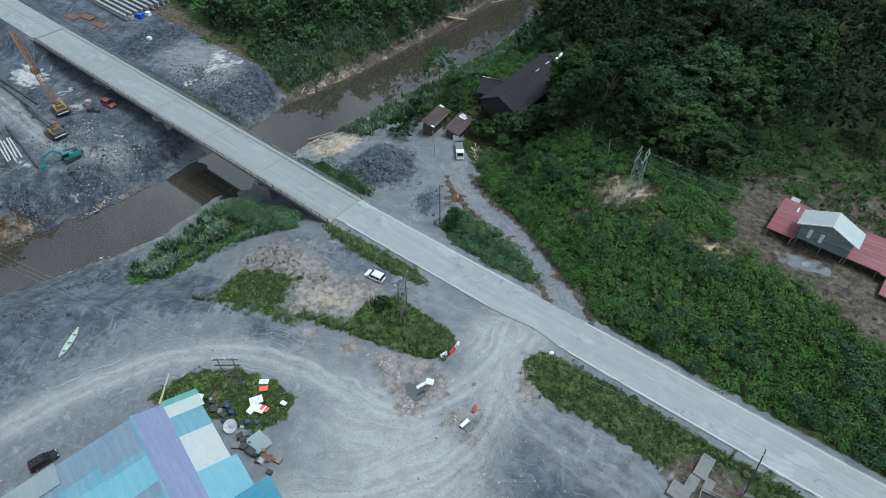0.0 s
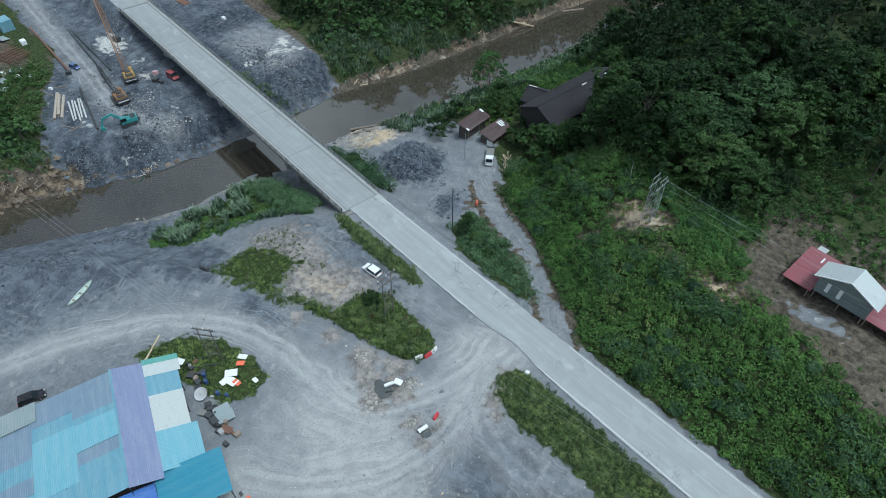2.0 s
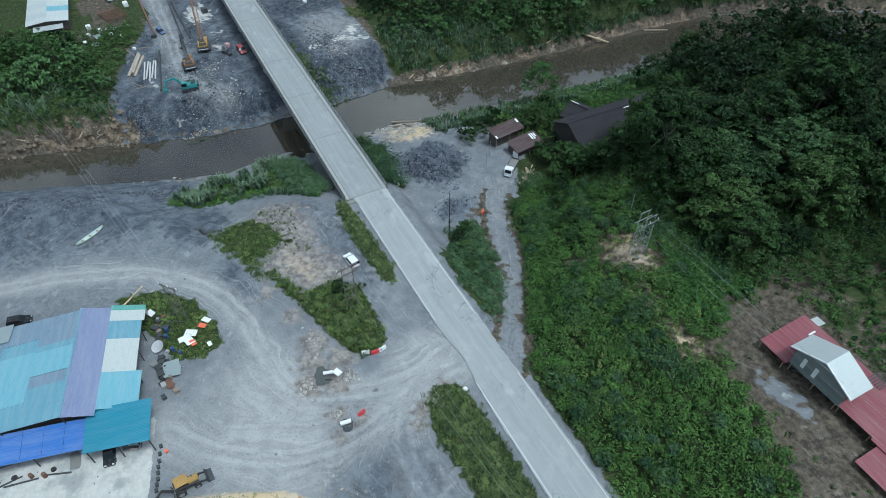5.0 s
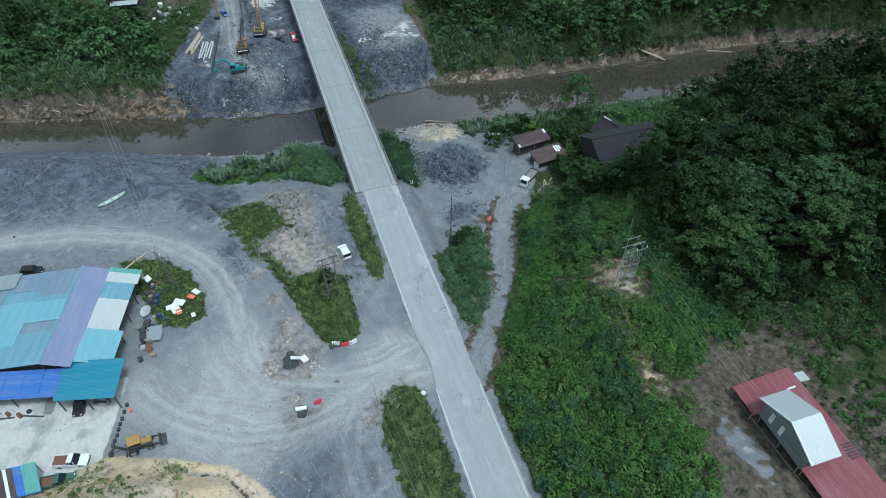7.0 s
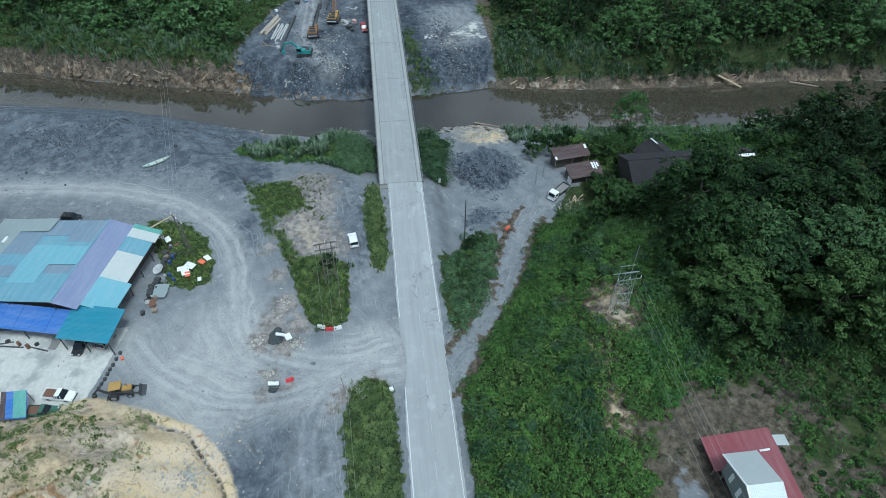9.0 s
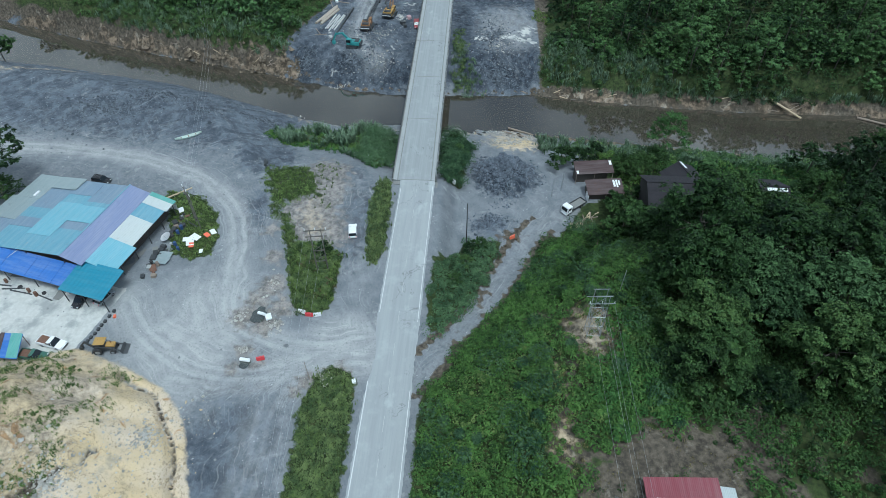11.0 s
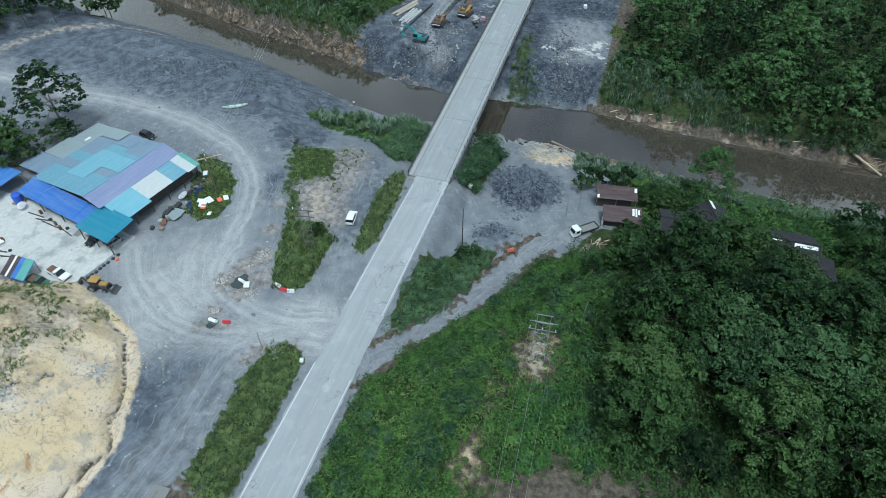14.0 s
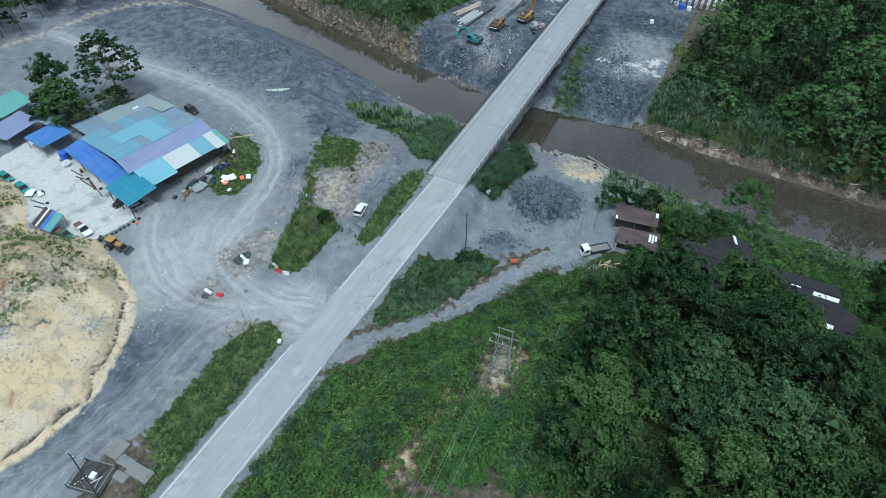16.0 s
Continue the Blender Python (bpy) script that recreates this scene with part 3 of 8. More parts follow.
    for px, py, r in ((-36.8, -24.5, 3.4), (-38.5, -29.0, 3.4), (-43, -27.5, 3.0), (-41, -22.5, 3.4), (-31.0, -27.0, 2.2), (-27.0, -27.6, 1.8), (-28, -23.6, 1.6), (-46.5, -25.5, 3.4), (-26.5, -9.0, 3.0), (-25, -14, 2.4), (-23, -15.5, 2.0), (-54, -27, 2.5), (-62, -29.5, 2.2)):
        soil = np.maximum(soil, 0.7 * soft(r - np.hypot(X - px, Y - py) + 1.2 * wob, 1.6))
    coal = 0.42 * soft(far - 1, 2) * soft(Y + 48 + 2 * wob, 4) * soft(37 - Y + 2 * wob, 4) + 0.25 * soft(far - 1, 2) * soft(Y + 48, 4) * soft(37 - Y, 4) * wave(X, Y, 11, 36)
    for px, py, a, b in ((-151, -43, 9, 5), (-148, -30, 6, 9), (-146, -14, 5, 8), (-150, 12, 9, 5), (-151, 24, 8, 9), (-196, 22, 8, 14), (-176, 8, 12, 4), (-92, 20.8, 9.4, 8.8)):
        coal = np.maximum(coal, 0.85 * soft((1 - np.hypot((X - px) / a, (Y - py) / b)) * min(a, b) + 1.6 * wob, 2.5))
    pad = [(-164, 13.5), (-161, 31), (-183, 34), (-186, 15.5)]
    coal = coal * (1 - 0.8 * soft(inside(pad, X, Y) + 0.8 * wob, 1.0))
    pale = np.maximum(pale, 0.3 * soft(inside(pad, X, Y) + 0.8 * wob, 1.0))
    pale = np.maximum(pale, 0.75 * soft(1.6 - np.abs(along([(-164, 13.5), (-166, 24), (-163, 31)], X, Y)[0]) + 1.8 * wob, 1.2))
    clay = np.maximum(bank * np.clip(0.72 + 0.5 * wave(X, Y, 13, 35), 0.25, 1), soft(0.5 - np.abs(near - 0.7) + 0.8 * wob, 0.9) * (Y > -160) * 0.8)
    clay = np.maximum(clay, soft(0.4 - np.abs(far - 0.8) + 0.9 * wob, 1.0) * (Y > -44) * (Y < 30) * 0.8)
    for name, a in (("soil", soil), ("coal", coal), ("clay", clay), ("green", green), ("sand", sand), ("bare", bare), ("dust", dust), ("slate", slate), ("pale", pale), ("rut", ru), ("run", rv)):
        at = me.attributes.new(name, "FLOAT", "POINT")
        at.data.foreach_set("value", a.astype(np.float32).ravel())
    return ob


def ground_material():
    n = Nodes("gravel, soil and grass")
    pos = n.coord()
    fine, mid, big = n.noise(9, 4, 0.7), n.noise(1.1, 6, 0.65), n.noise(0.13, 4, 0.5)
    def edge(name, amount=0.5, lo=0.42, hi=0.6):
        jag = n.math("MULTIPLY", n.math("SUBTRACT", n.math("ADD", n.math("MULTIPLY", mid, 0.6), n.math("MULTIPLY", fine, 0.4)), 0.5), amount * 2)
        return n.ramp(n.math("ADD", n.attr(name), jag), lo, hi)
    # grey crushed stone
    grit, silt = n.noise(2.6, 7, 0.7), n.noise(0.3, 7, 0.6)
    grey = n.mix(n.ramp(silt, 0.3, 0.7), (0.145, 0.157, 0.176), (0.225, 0.236, 0.252))
    grey = n.mix(n.math("MULTIPLY", n.ramp(big, 0.35, 0.65), 0.5), grey, (0.17, 0.185, 0.203))
    dark = n.mix(n.ramp(n.noise(0.33, 9, 0.68), 0.34, 0.68), (0.038, 0.047, 0.064), (0.135, 0.155, 0.188))
    col = n.mix(n.math("MULTIPLY", edge("slate", 0.8, 0.25, 0.8), 0.9), grey, dark)

    col = n.mix(edge("coal", 0.55, 0.3, 0.72), col, n.mix(n.ramp(n.noise(0.6, 7, 0.7), 0.36, 0.68), (0.018, 0.024, 0.036), (0.085, 0.1, 0.125)))

    def along_angle(turn, long, wide):
        m = n.add("Mapping")
        m.vector_type = "TEXTURE"
        n.put(m.inputs[0], n.add("NewGeometry").outputs["Position"])
        m.inputs[2].default_value, m.inputs[3].default_value = (0, 0, turn), (long, wide, 4.0)
        return m.outputs[0]
    # tipped loads: dark ridges and pale scuffs that run down to the river
    for turn, long, wide, lo, hi, tone, amount in ((2.42, 5.0, 0.8, 0.6, 0.7, (0.36, 0.39, 0.42), 0.5), (2.5, 9.0, 1.5, 0.44, 0.3, (0.05, 0.06, 0.078), 0.5), (0.3, 4.0, 0.6, 0.62, 0.72, (0.34, 0.36, 0.38), 0.3)):
        mark = n.ramp(n.noise(1.0, 5, 0.62, along_angle(turn, long, wide), 0.6), lo, hi)
        col = n.mix(n.math("MULTIPLY", n.math("MULTIPLY", mark, n.attr("slate")), n.math("MULTIPLY", n.ramp(n.noise(0.06, 3), 0.42, 0.58), amount)), col, tone)
    # wheel-worn dust: broad drifts, soft streaks along the tracks, thin tyre lines
    def lane(across, along_run):
        c = n.add("CombineXYZ")
        sway = n.math("MULTIPLY", n.math("SUBTRACT", n.noise(0.12, 2), 0.5), 6.0)
        n.put(c.inputs[0], n.math("MULTIPLY", n.math("ADD", n.attr("rut"), sway), across))
        n.put(c.inputs[1], n.math("MULTIPLY", n.attr("run"), along_run))
        return c.outputs[0]
    streak = n.noise(1.0, 5, 0.6, lane(0.8, 0.05))
    drift = n.ramp(n.math("ADD", n.math("MULTIPLY", streak, 0.65), n.math("MULTIPLY", n.noise(0.3, 6, 0.6), 0.35)), 0.3, 0.72)
    worn_in = n.math("ADD", n.math("MULTIPLY", n.math("MULTIPLY", n.attr("dust"), drift), 0.6), n.math("MULTIPLY", n.attr("dust"), 0.42), clamp=True)
    col = n.mix(n.math("MULTIPLY", worn_in, 0.9), col, n.mix(grit, (0.44, 0.435, 0.425), (0.6, 0.59, 0.57)))
    tyre = n.noise(1.0, 4, 0.6, lane(2.6, 0.04))
    beside = n.ramp(n.math("ABSOLUTE", n.attr("rut")), 12, 2)
    where = n.math("MULTIPLY", n.math("MAXIMUM", n.attr("dust"), n.math("MULTIPLY", beside, 0.75)), n.ramp(n.noise(0.13, 4, 0.6), 0.38, 0.6))
    col = n.mix(n.math("MULTIPLY", n.math("MULTIPLY", n.ramp(tyre, 0.53, 0.68), where), 0.38), col, (0.58, 0.57, 0.55))
    col = n.mix(n.math("MULTIPLY", n.math("MULTIPLY", n.ramp(tyre, 0.46, 0.32), where), 0.45), col, (0.13, 0.142, 0.155))
    wheel = n.math("ABSOLUTE", n.math("SUBTRACT", n.math("ABSOLUTE", n.math("ADD", n.attr("rut"), n.math("MULTIPLY", n.math("SUBTRACT", n.noise(0.06, 2), 0.5), 1.6))), 1.05))
    col = n.mix(n.math("MULTIPLY", n.math("MULTIPLY", n.ramp(wheel, 0.65, 0.25), n.ramp(n.noise(0.4, 5, 0.6), 0.3, 0.55)), n.math("MULTIPLY", n.attr("dust"), 0.5)), col, (0.5, 0.5, 0.495))
    # blade scrapes that sweep across the yard
    for k, turn in enumerate((0.5, -0.9, 1.9)):
        mark = n.math("MULTIPLY", n.ramp(n.noise(1.0, 6, 0.66, along_angle(turn, 12.0, 1.2), 0.8), 0.52, 0.7), n.ramp(grit, 0.25, 0.6))
        patch = n.ramp(n.noise(0.07 + 0.02 * k, 3, 0.5), 0.5, 0.6)
        col = n.mix(n.math("MULTIPLY", n.math("MULTIPLY", mark, patch), 0.3), col, (0.4, 0.41, 0.41))
    # crushed grain: dark gaps and pale chips
    col = n.mix(n.math("MULTIPLY", n.ramp(grit, 0.48, 0.3), 0.4), col, (0.06, 0.067, 0.078))
    col = n.mix(n.math("MULTIPLY", n.ramp(grit, 0.56, 0.74), 0.22), col, (0.44, 0.45, 0.455))
    tint = n.cells(2.2)
    lone = n.add("SeparateColor")
    n.put(lone.inputs[0], tint[1])
    chip = n.math("MULTIPLY", n.ramp(tint[0], 0.3, 0.2), n.ramp(lone.outputs[0], 0.95, 0.98))
    col = n.mix(n.math("MULTIPLY", n.math("MULTIPLY", chip, n.ramp(n.noise(0.25, 5, 0.7), 0.42, 0.6)), 0.7), col, (0.58, 0.58, 0.57))
    col = n.mix(n.math("MULTIPLY", n.ramp(n.noise(0.42, 6, 0.66), 0.6, 0.7), 0.35), col, (0.42, 0.42, 0.4))
    # concrete apron and dried slurry
    slab = n.mix(n.ramp(mid, 0.3, 0.7), (0.46, 0.455, 0.43), (0.56, 0.555, 0.53))
    slab = n.mix(n.math("MULTIPLY", n.ramp(n.noise(0.17, 6, 0.62), 0.5, 0.64), 0.75), slab, (0.27, 0.28, 0.28))
    col = n.mix(edge("pale", 0.25), col, slab)
    # trodden pinkish-grey rubble
    rubble = n.mix(n.ramp(n.noise(0.8, 7, 0.72), 0.36, 0.66), (0.125, 0.117, 0.115), (0.31, 0.287, 0.268))
    col = n.mix(edge("soil", 0.5, 0.3, 0.7), col, rubble)
    # dry brown earth
    earth = n.mix(n.ramp(mid, 0.3, 0.75), (0.04, 0.034, 0.027), (0.155, 0.13, 0.1))
    earth = n.mix(n.math("MULTIPLY", n.ramp(n.noise(0.5, 7, 0.75), 0.56, 0.7), 0.6), earth, (0.3, 0.275, 0.23))
    col = n.mix(edge("bare", 0.4), col, earth)
    # cut clay banks: tan slabs and dark slumped gaps
    loam = n.mix(n.ramp(n.noise(0.5, 7, 0.7), 0.4, 0.66), (0.055, 0.044, 0.032), (0.26, 0.2, 0.145))
    loam = n.mix(n.math("MULTIPLY", n.ramp(n.noise(0.2, 5, 0.65, dist=1.0), 0.56, 0.66), 0.75), loam, (0.42, 0.37, 0.3))
    col = n.mix(edge("clay", 0.5), col, loam)
    # yellow sandy cut: cream sand, grey rotten rock, rust seams and gullies
    sand = n.mix(n.ramp(n.noise(0.1, 5, 0.55), 0.35, 0.65), (0.6, 0.5, 0.385), (0.58, 0.455, 0.28))
    sand = n.mix(n.math("MULTIPLY", n.ramp(grit, 0.5, 0.3), 0.4), sand, (0.24, 0.18, 0.11))
    sand = n.mix(n.math("MULTIPLY", n.ramp(n.noise(0.11, 8, 0.66), 0.56, 0.66), 0.6), sand, n.mix(grit, (0.13, 0.125, 0.115), (0.36, 0.345, 0.31)))
    sand = n.mix(n.math("MULTIPLY", n.ramp(n.noise(0.35, 7, 0.66), 0.57, 0.7), 0.5), sand, (0.3, 0.25, 0.19))
    sand = n.mix(n.math("MULTIPLY", n.ramp(n.noise(0.16, 6, 0.65, dist=1.5), 0.6, 0.68), 0.8), sand, (0.36, 0.19, 0.07))
    gully = n.math("ABSOLUTE", n.math("SUBTRACT", n.noise(0.22, 6, 0.6, dist=1.2), 0.5))
    sand = n.mix(n.math("MULTIPLY", n.ramp(gully, 0.012, 0.0), 0.5), sand, (0.12, 0.09, 0.06))
    col = n.mix(edge("sand", 0.45, 0.3, 0.78), col, sand)
    # turf and leaf litter
    turf = n.mix(n.ramp(mid, 0.3, 0.7), (0.014, 0.026, 0.009), (0.055, 0.075, 0.024))
    turf = n.mix(n.math("MULTIPLY", n.ramp(n.noise(0.5, 6, 0.7), 0.54, 0.7), 0.45), turf, (0.14, 0.12, 0.06))
    col = n.mix(edge("green", 0.45), col, turf)
    n.bump(n.math("ADD", mid, n.math("MULTIPLY", grit, 0.5)), 0.4, 0.09)
    return n.done(col, 0.88, 0.0, 0.25)


make_ground()


def water_material(name, colour, ripple):
    n = Nodes(name)
    murk = n.mix(n.noise(0.05, 4), tuple(v * 0.8 for v in colour), tuple(v * 1.25 for v in colour))
    n.bump(n.noise(1.3, 4, 0.6), ripple, 0.05)
    n.shader.inputs["IOR"].default_value = 1.8
    return n.done(murk, 0.03, 0.0, 1.0)


M_RIVER = water_material("brown river water", (0.056, 0.049, 0.037), 0.03)
M_PIT = water_material("still pit water", (0.05, 0.056, 0.05), 0.03)


def make_river():
    ys = np.arange(-400, 401, 8.0)
    a, b = np.interp(ys, FAR_Y, FAR_X) - 4, np.interp(ys, NEAR_Y, NEAR_X) + 4
    verts = np.concatenate([np.stack([a, ys, np.full(ys.shape, WATER - 0.05)], -1), np.stack([b, ys, np.full(ys.shape, WATER - 0.05)], -1)])
    n = len(ys)
    k = np.arange(n - 1)
    me = mesh_of("water", verts, np.stack([k, k + n, k + n + 1, k + 1], -1), M_RIVER, True)
    tagged(new("water", me), "slow brown river between muddy banks", "river", kind="structure")


make_river()
for px, py, a, b in ((-39.4, -26.3, 2.7, 1.95), (-28.6, -26.0, 1.55, 1.35)):
    bm = bmesh.new()
    rim = [(k * math.pi / 18, 0.82 + 0.16 * math.sin(3 * k * math.pi / 18 + px) + 0.1 * math.sin(5 * k * math.pi / 18 + py)) for k in range(36)]
    bm.faces.new([bm.verts.new((a * q * math.cos(t), b * q * math.sin(t), 0)) for t, q in rim])
    solo("puddle", bm, M_PIT, "dark still water in a dug pit", "puddle", pose(px, py, height(px, py) + 0.42), kind="structure")


# ---- road and bridge ----
def asphalt_material(name, light, dark):
    n = Nodes(name)
    lane = n.coord((0.035, 1.3, 1))
    streak = n.noise(1.0, 5, 0.6, lane)
    col = n.mix(n.ramp(streak, 0.3, 0.7), dark, light)
    col = n.mix(n.math("MULTIPLY", n.ramp(n.noise(0.35, 6, 0.65), 0.5, 0.72), 0.4), col, tuple(v * 1.22 for v in light))
    col = n.mix(n.math("MULTIPLY", n.ramp(n.noise(2.2, 7, 0.75), 0.58, 0.75), 0.4), col, tuple(v * 0.6 for v in dark))
    seam = n.math("ABSOLUTE", n.math("SUBTRACT", n.noise(0.1, 5, 0.62, dist=0.8), 0.5))
    col = n.mix(n.math("MULTIPLY", n.math("MULTIPLY", n.ramp(seam, 0.008, 0.002), n.ramp(n.noise(0.05, 2), 0.48, 0.56)), 0.6), col, tuple(v * 0.45 for v in dark))
    worn_pale = n.math("MULTIPLY", n.ramp(n.noise(0.22, 5, 0.6, n.coord((0.5, 1.0, 1))), 0.6, 0.68), 0.45)
    col = n.mix(worn_pale, col, tuple(v * 1.35 for v in light))
    n.bump(n.noise(14, 3, 0.7), 0.3, 0.02)
    return n.done(col, 0.8, 0.0, 0.35)


M_ASPHALT = asphalt_material("dusty asphalt", (0.345, 0.36, 0.366), (0.3, 0.315, 0.322))
M_DECK = asphalt_material("dusty bridge deck", (0.315, 0.33, 0.336), (0.265, 0.28, 0.286))
M_DASH = worn("rubbed road paint", (0.42, 0.43, 0.43), 0.75, dirt=(0.3, 0.315, 0.32), amount=0.9, grain=2.0, local=False)
M_LINE = worn("worn road paint", (0.58, 0.59, 0.59), 0.7, dirt=(0.29, 0.305, 0.315), amount=0.9, grain=2.0, local=False)


def ribbon(name, xs, y0, y1, up, material, parent=None, label="", thick=0.12):
    """A strip along the road; y0 and y1 are arrays over xs."""
    xs, y0, y1 = np.asarray(xs, float), np.broadcast_to(y0, len(xs)), np.broadcast_to(y1, len(xs))
    z = road_z(xs) + up
    n = len(xs)
    verts = np.concatenate([np.stack([xs, y0, z], -1), np.stack([xs, y1, z], -1), np.stack([xs, y0, z - thick], -1), np.stack([xs, y1, z - thick], -1)])
    k = np.arange(n - 1)
    q = lambda a, b: np.stack([k + a * n, k + a * n + 1, k + b * n + 1, k + b * n], -1)
    ends = np.array([[0, n, 3 * n, 2 * n], [n - 1, 3 * n - 1, 4 * n - 1, 2 * n - 1]])
    me = mesh_of(name, verts, np.concatenate([q(1, 0), q(0, 2), q(3, 1), q(2, 3), ends]), material)
    ob = new(name, me)
    ob.parent = parent
    return tagged(ob, label)


xs = np.arange(-82.0, 101.0, 0.5)
ragged = 0.16 * wave(xs, xs * 0, 2.3, 41) + 0.12 * wave(xs, xs * 0, 0.9, 42)
left = -4.05 + ragged * 0.7 + 0.9 * np.exp(-((xs + 31) / 5.5) ** 2)
right = 4.05 + 0.7 * ragged[::-1] - 0.2 * np.exp(-((xs + 30) / 6) ** 2)
road = tagged(ribbon("road", xs, left, right, 0.06, M_ASPHALT), "two-lane dusty grey asphalt road with broken edges", "road", kind="structure")
line_xs = np.arange(-25.5, 100.5, 1.0)
ribbon("edge_line", line_xs, -3.78, -3.62, 0.075, M_LINE, road, "white edge line", 0.012)
for a, b in ((-84 + 4, -38), (-24, 100)):
    ribbon("edge_line", np.arange(a, b, 1.0), 3.6, 3.72, 0.075, M_LINE, road, "faded white edge line", 0.012)
ribbon("edge_line", np.arange(-79, -40, 1.0), -3.76, -3.64, 0.075, M_LINE, road, "faded white edge line", 0.012)
x = -79.0
while x < 96:
    long = 3.0 if x < 0 else 4.6
    ribbon("centre_dash", [x, x + long * 0.5, x + long], -0.04, 0.04, 0.075, M_DASH, road, "white centre dash", 0.012)
    x += 7.5 if x < 0 else 5.6

far_xs = np.arange(-420.0, -212.0, 2.0)
tagged(ribbon("road", far_xs, -6.2, 3.6, 0.02, M_DECK), "far end of the grey road past the bridge", "road", kind="structure")


def make_bridge():
    a, b, z = -82.0, -213.0, -2.3
    top = thing("bridge", pose(0, 0, 0), "long concrete road bridge with low kerbs and steel railings", "bridge")
    cy = lambda x: -0.85 - 0.45 * (x - a) / (b - a)
    half = 5.15
    xs = np.arange(b, a + 0.1, 1.0)
    mid = cy(xs)

    def strip(name, y0, y1, z0, z1, material, label=""):
        n = len(xs)
        verts = np.concatenate([np.stack([xs, mid + y, np.full(n, zz)], -1) for y, zz in ((y0, z1), (y1, z1), (y0, z0), (y1, z0))])
        k = np.arange(n - 1)
        q = lambda p, r: np.stack([k + p * n, k + p * n + 1, k + r * n + 1, k + r * n], -1)
        ends = np.array([[0, n, 3 * n, 2 * n], [n - 1, 3 * n - 1, 4 * n - 1, 2 * n - 1]])
        ob = new(name, mesh_of(name, verts, np.concatenate([q(1, 0), q(0, 2), q(3, 1), q(2, 3), ends]), material))
        ob.parent = top
        return tagged(ob, label)

    strip("deck", -half, half, z - 0.32, z + 0.02, M_DECK, "dusty grey deck")
    for side in (-1, 1):
        strip("kerb", *sorted((side * (half - 0.95), side * (half - 0.25))), z + 0.021, z + 0.2, M_CONCRETE, "pale raised concrete kerb")
        strip("edge_beam", *sorted((side * (half - 0.25), side * (half + 0.12))), z - 0.55, z + 0.26, M_CONCRETE_DARK, "stained edge beam")
        strip("gutter_line", *sorted((side * (half - 1.32), side * (half - 1.12))), z + 0.021, z + 0.03, M_CONCRETE_DARK, "dark gutter line")
        for up in (0.62, 0.95, 1.25):
            bm = bmesh.new()
            rod(bm, (a, cy(a) + side * half, z + up), (b, cy(b) + side * half, z + up), 0.045, 6)
            part("rail", bm, M_DARK_STEEL if side < 0 else M_STEEL, top)
    post = bmesh.new()
    box(post, -0.08, 0.08, -0.08, 0.08, 0, 1.05, 0.015)
    me = None
    for side in (-1, 1):
        x = a - 0.4
        while x > b:
            if me is None:
                ob = part("post", post, M_DARK_STEEL, top)
                me = ob.data
            else:
                ob = new("post", me)
                ob.parent = top
            ob.matrix_world = pose(x, cy(x) + side * half, z + 0.25)
            x -= 2.6
    for x in (-82.3, -107.7, -129.0, -150.5, -180.0):
        part("expansion_joint", cubes((x - 0.09, x + 0.09, cy(x) - half + 0.96, cy(x) + half - 0.96, z + 0.021, z + 0.03)), M_CONCRETE_DARK, top, "dark joint across the deck")
    for y in (-3.9, -1.3, 1.3, 3.9):
        strip("girder", y - 0.32, y + 0.32, z - 1.95, z - 0.32, M_CONCRETE_DARK, "precast girder")
    for x in (-107.7, -150.5, -180.0):
        low = height(x, -1) - 1.0 if x > -115 or x < -141 else WATER - 1
        bm = bmesh.new()
        y = cy(x)
        prism(bm, [(y - 5.0, z - 1.95), (y + 5.0, z - 1.95), (y + 5.0, z - 2.6), (y + 2.6, z - 4.6), (y + 2.4, low), (y - 2.4, low), (y - 2.6, z - 4.6), (y - 5.0, z - 2.6)], -0.7, 0.7,
              Matrix(((0, 1, 0, x), (1, 0, 0, 0), (0, 0, 1, 0), (0, 0, 0, 1))))
        bmesh.ops.recalc_face_normals(bm, faces=bm.faces[:])
        part("pier", bm, M_CONCRETE, top, "wall pier with hammerhead cap")
    for x, sgn in ((a + 0.2, 1), (b - 0.2, -1)):
        bm = cubes((min(x, x + sgn * 1.2), max(x, x + sgn * 1.2), cy(x) - 5.3, cy(x) + 5.1, z - 5.5, z - 0.06), bevel=0.04)
        part("abutment", bm, M_CONCRETE_DARK, top, "stained abutment wall")
        for side in (-1, 1):
            bm = cubes((min(x, x + sgn * 3.5), max(x, x + sgn * 3.5), cy(x) + side * 5.35 - 0.2, cy(x) + side * 5.35 + 0.2, z - 3.5, z - 0.15), bevel=0.03)
            part("wing_wall", bm, M_CONCRETE_DARK, top)


make_bridge()


# ---- buildings ----
S_TEAL = sheet("teal roofing sheet", (0.15, 0.32, 0.41))
S_BRIGHT = sheet("bright teal roofing sheet", (0.18, 0.4, 0.49), rust=0.12)
S_GREYBLUE = sheet("faded grey-blue roofing sheet", (0.18, 0.25, 0.33), rust=0.25)
S_PURPLE = sheet("violet-blue roofing sheet", (0.2, 0.235, 0.38), rust=0.12)
S_WHITE = sheet("white roofing sheet", (0.5, 0.53, 0.52), rust=0.2)
S_BLUE = sheet("bright blue roofing sheet", (0.045, 0.15, 0.47), rust=0.08, across="x")
S_BLUE_Y = sheet("strong blue roofing sheet", (0.05, 0.17, 0.47), rust=0.08)
S_PORT = sheet("deep turquoise roofing sheet", (0.03, 0.21, 0.31), rust=0.05, across="x", fade=0.06)
S_GREEN = sheet("sea-green roofing sheet", (0.12, 0.34, 0.3))
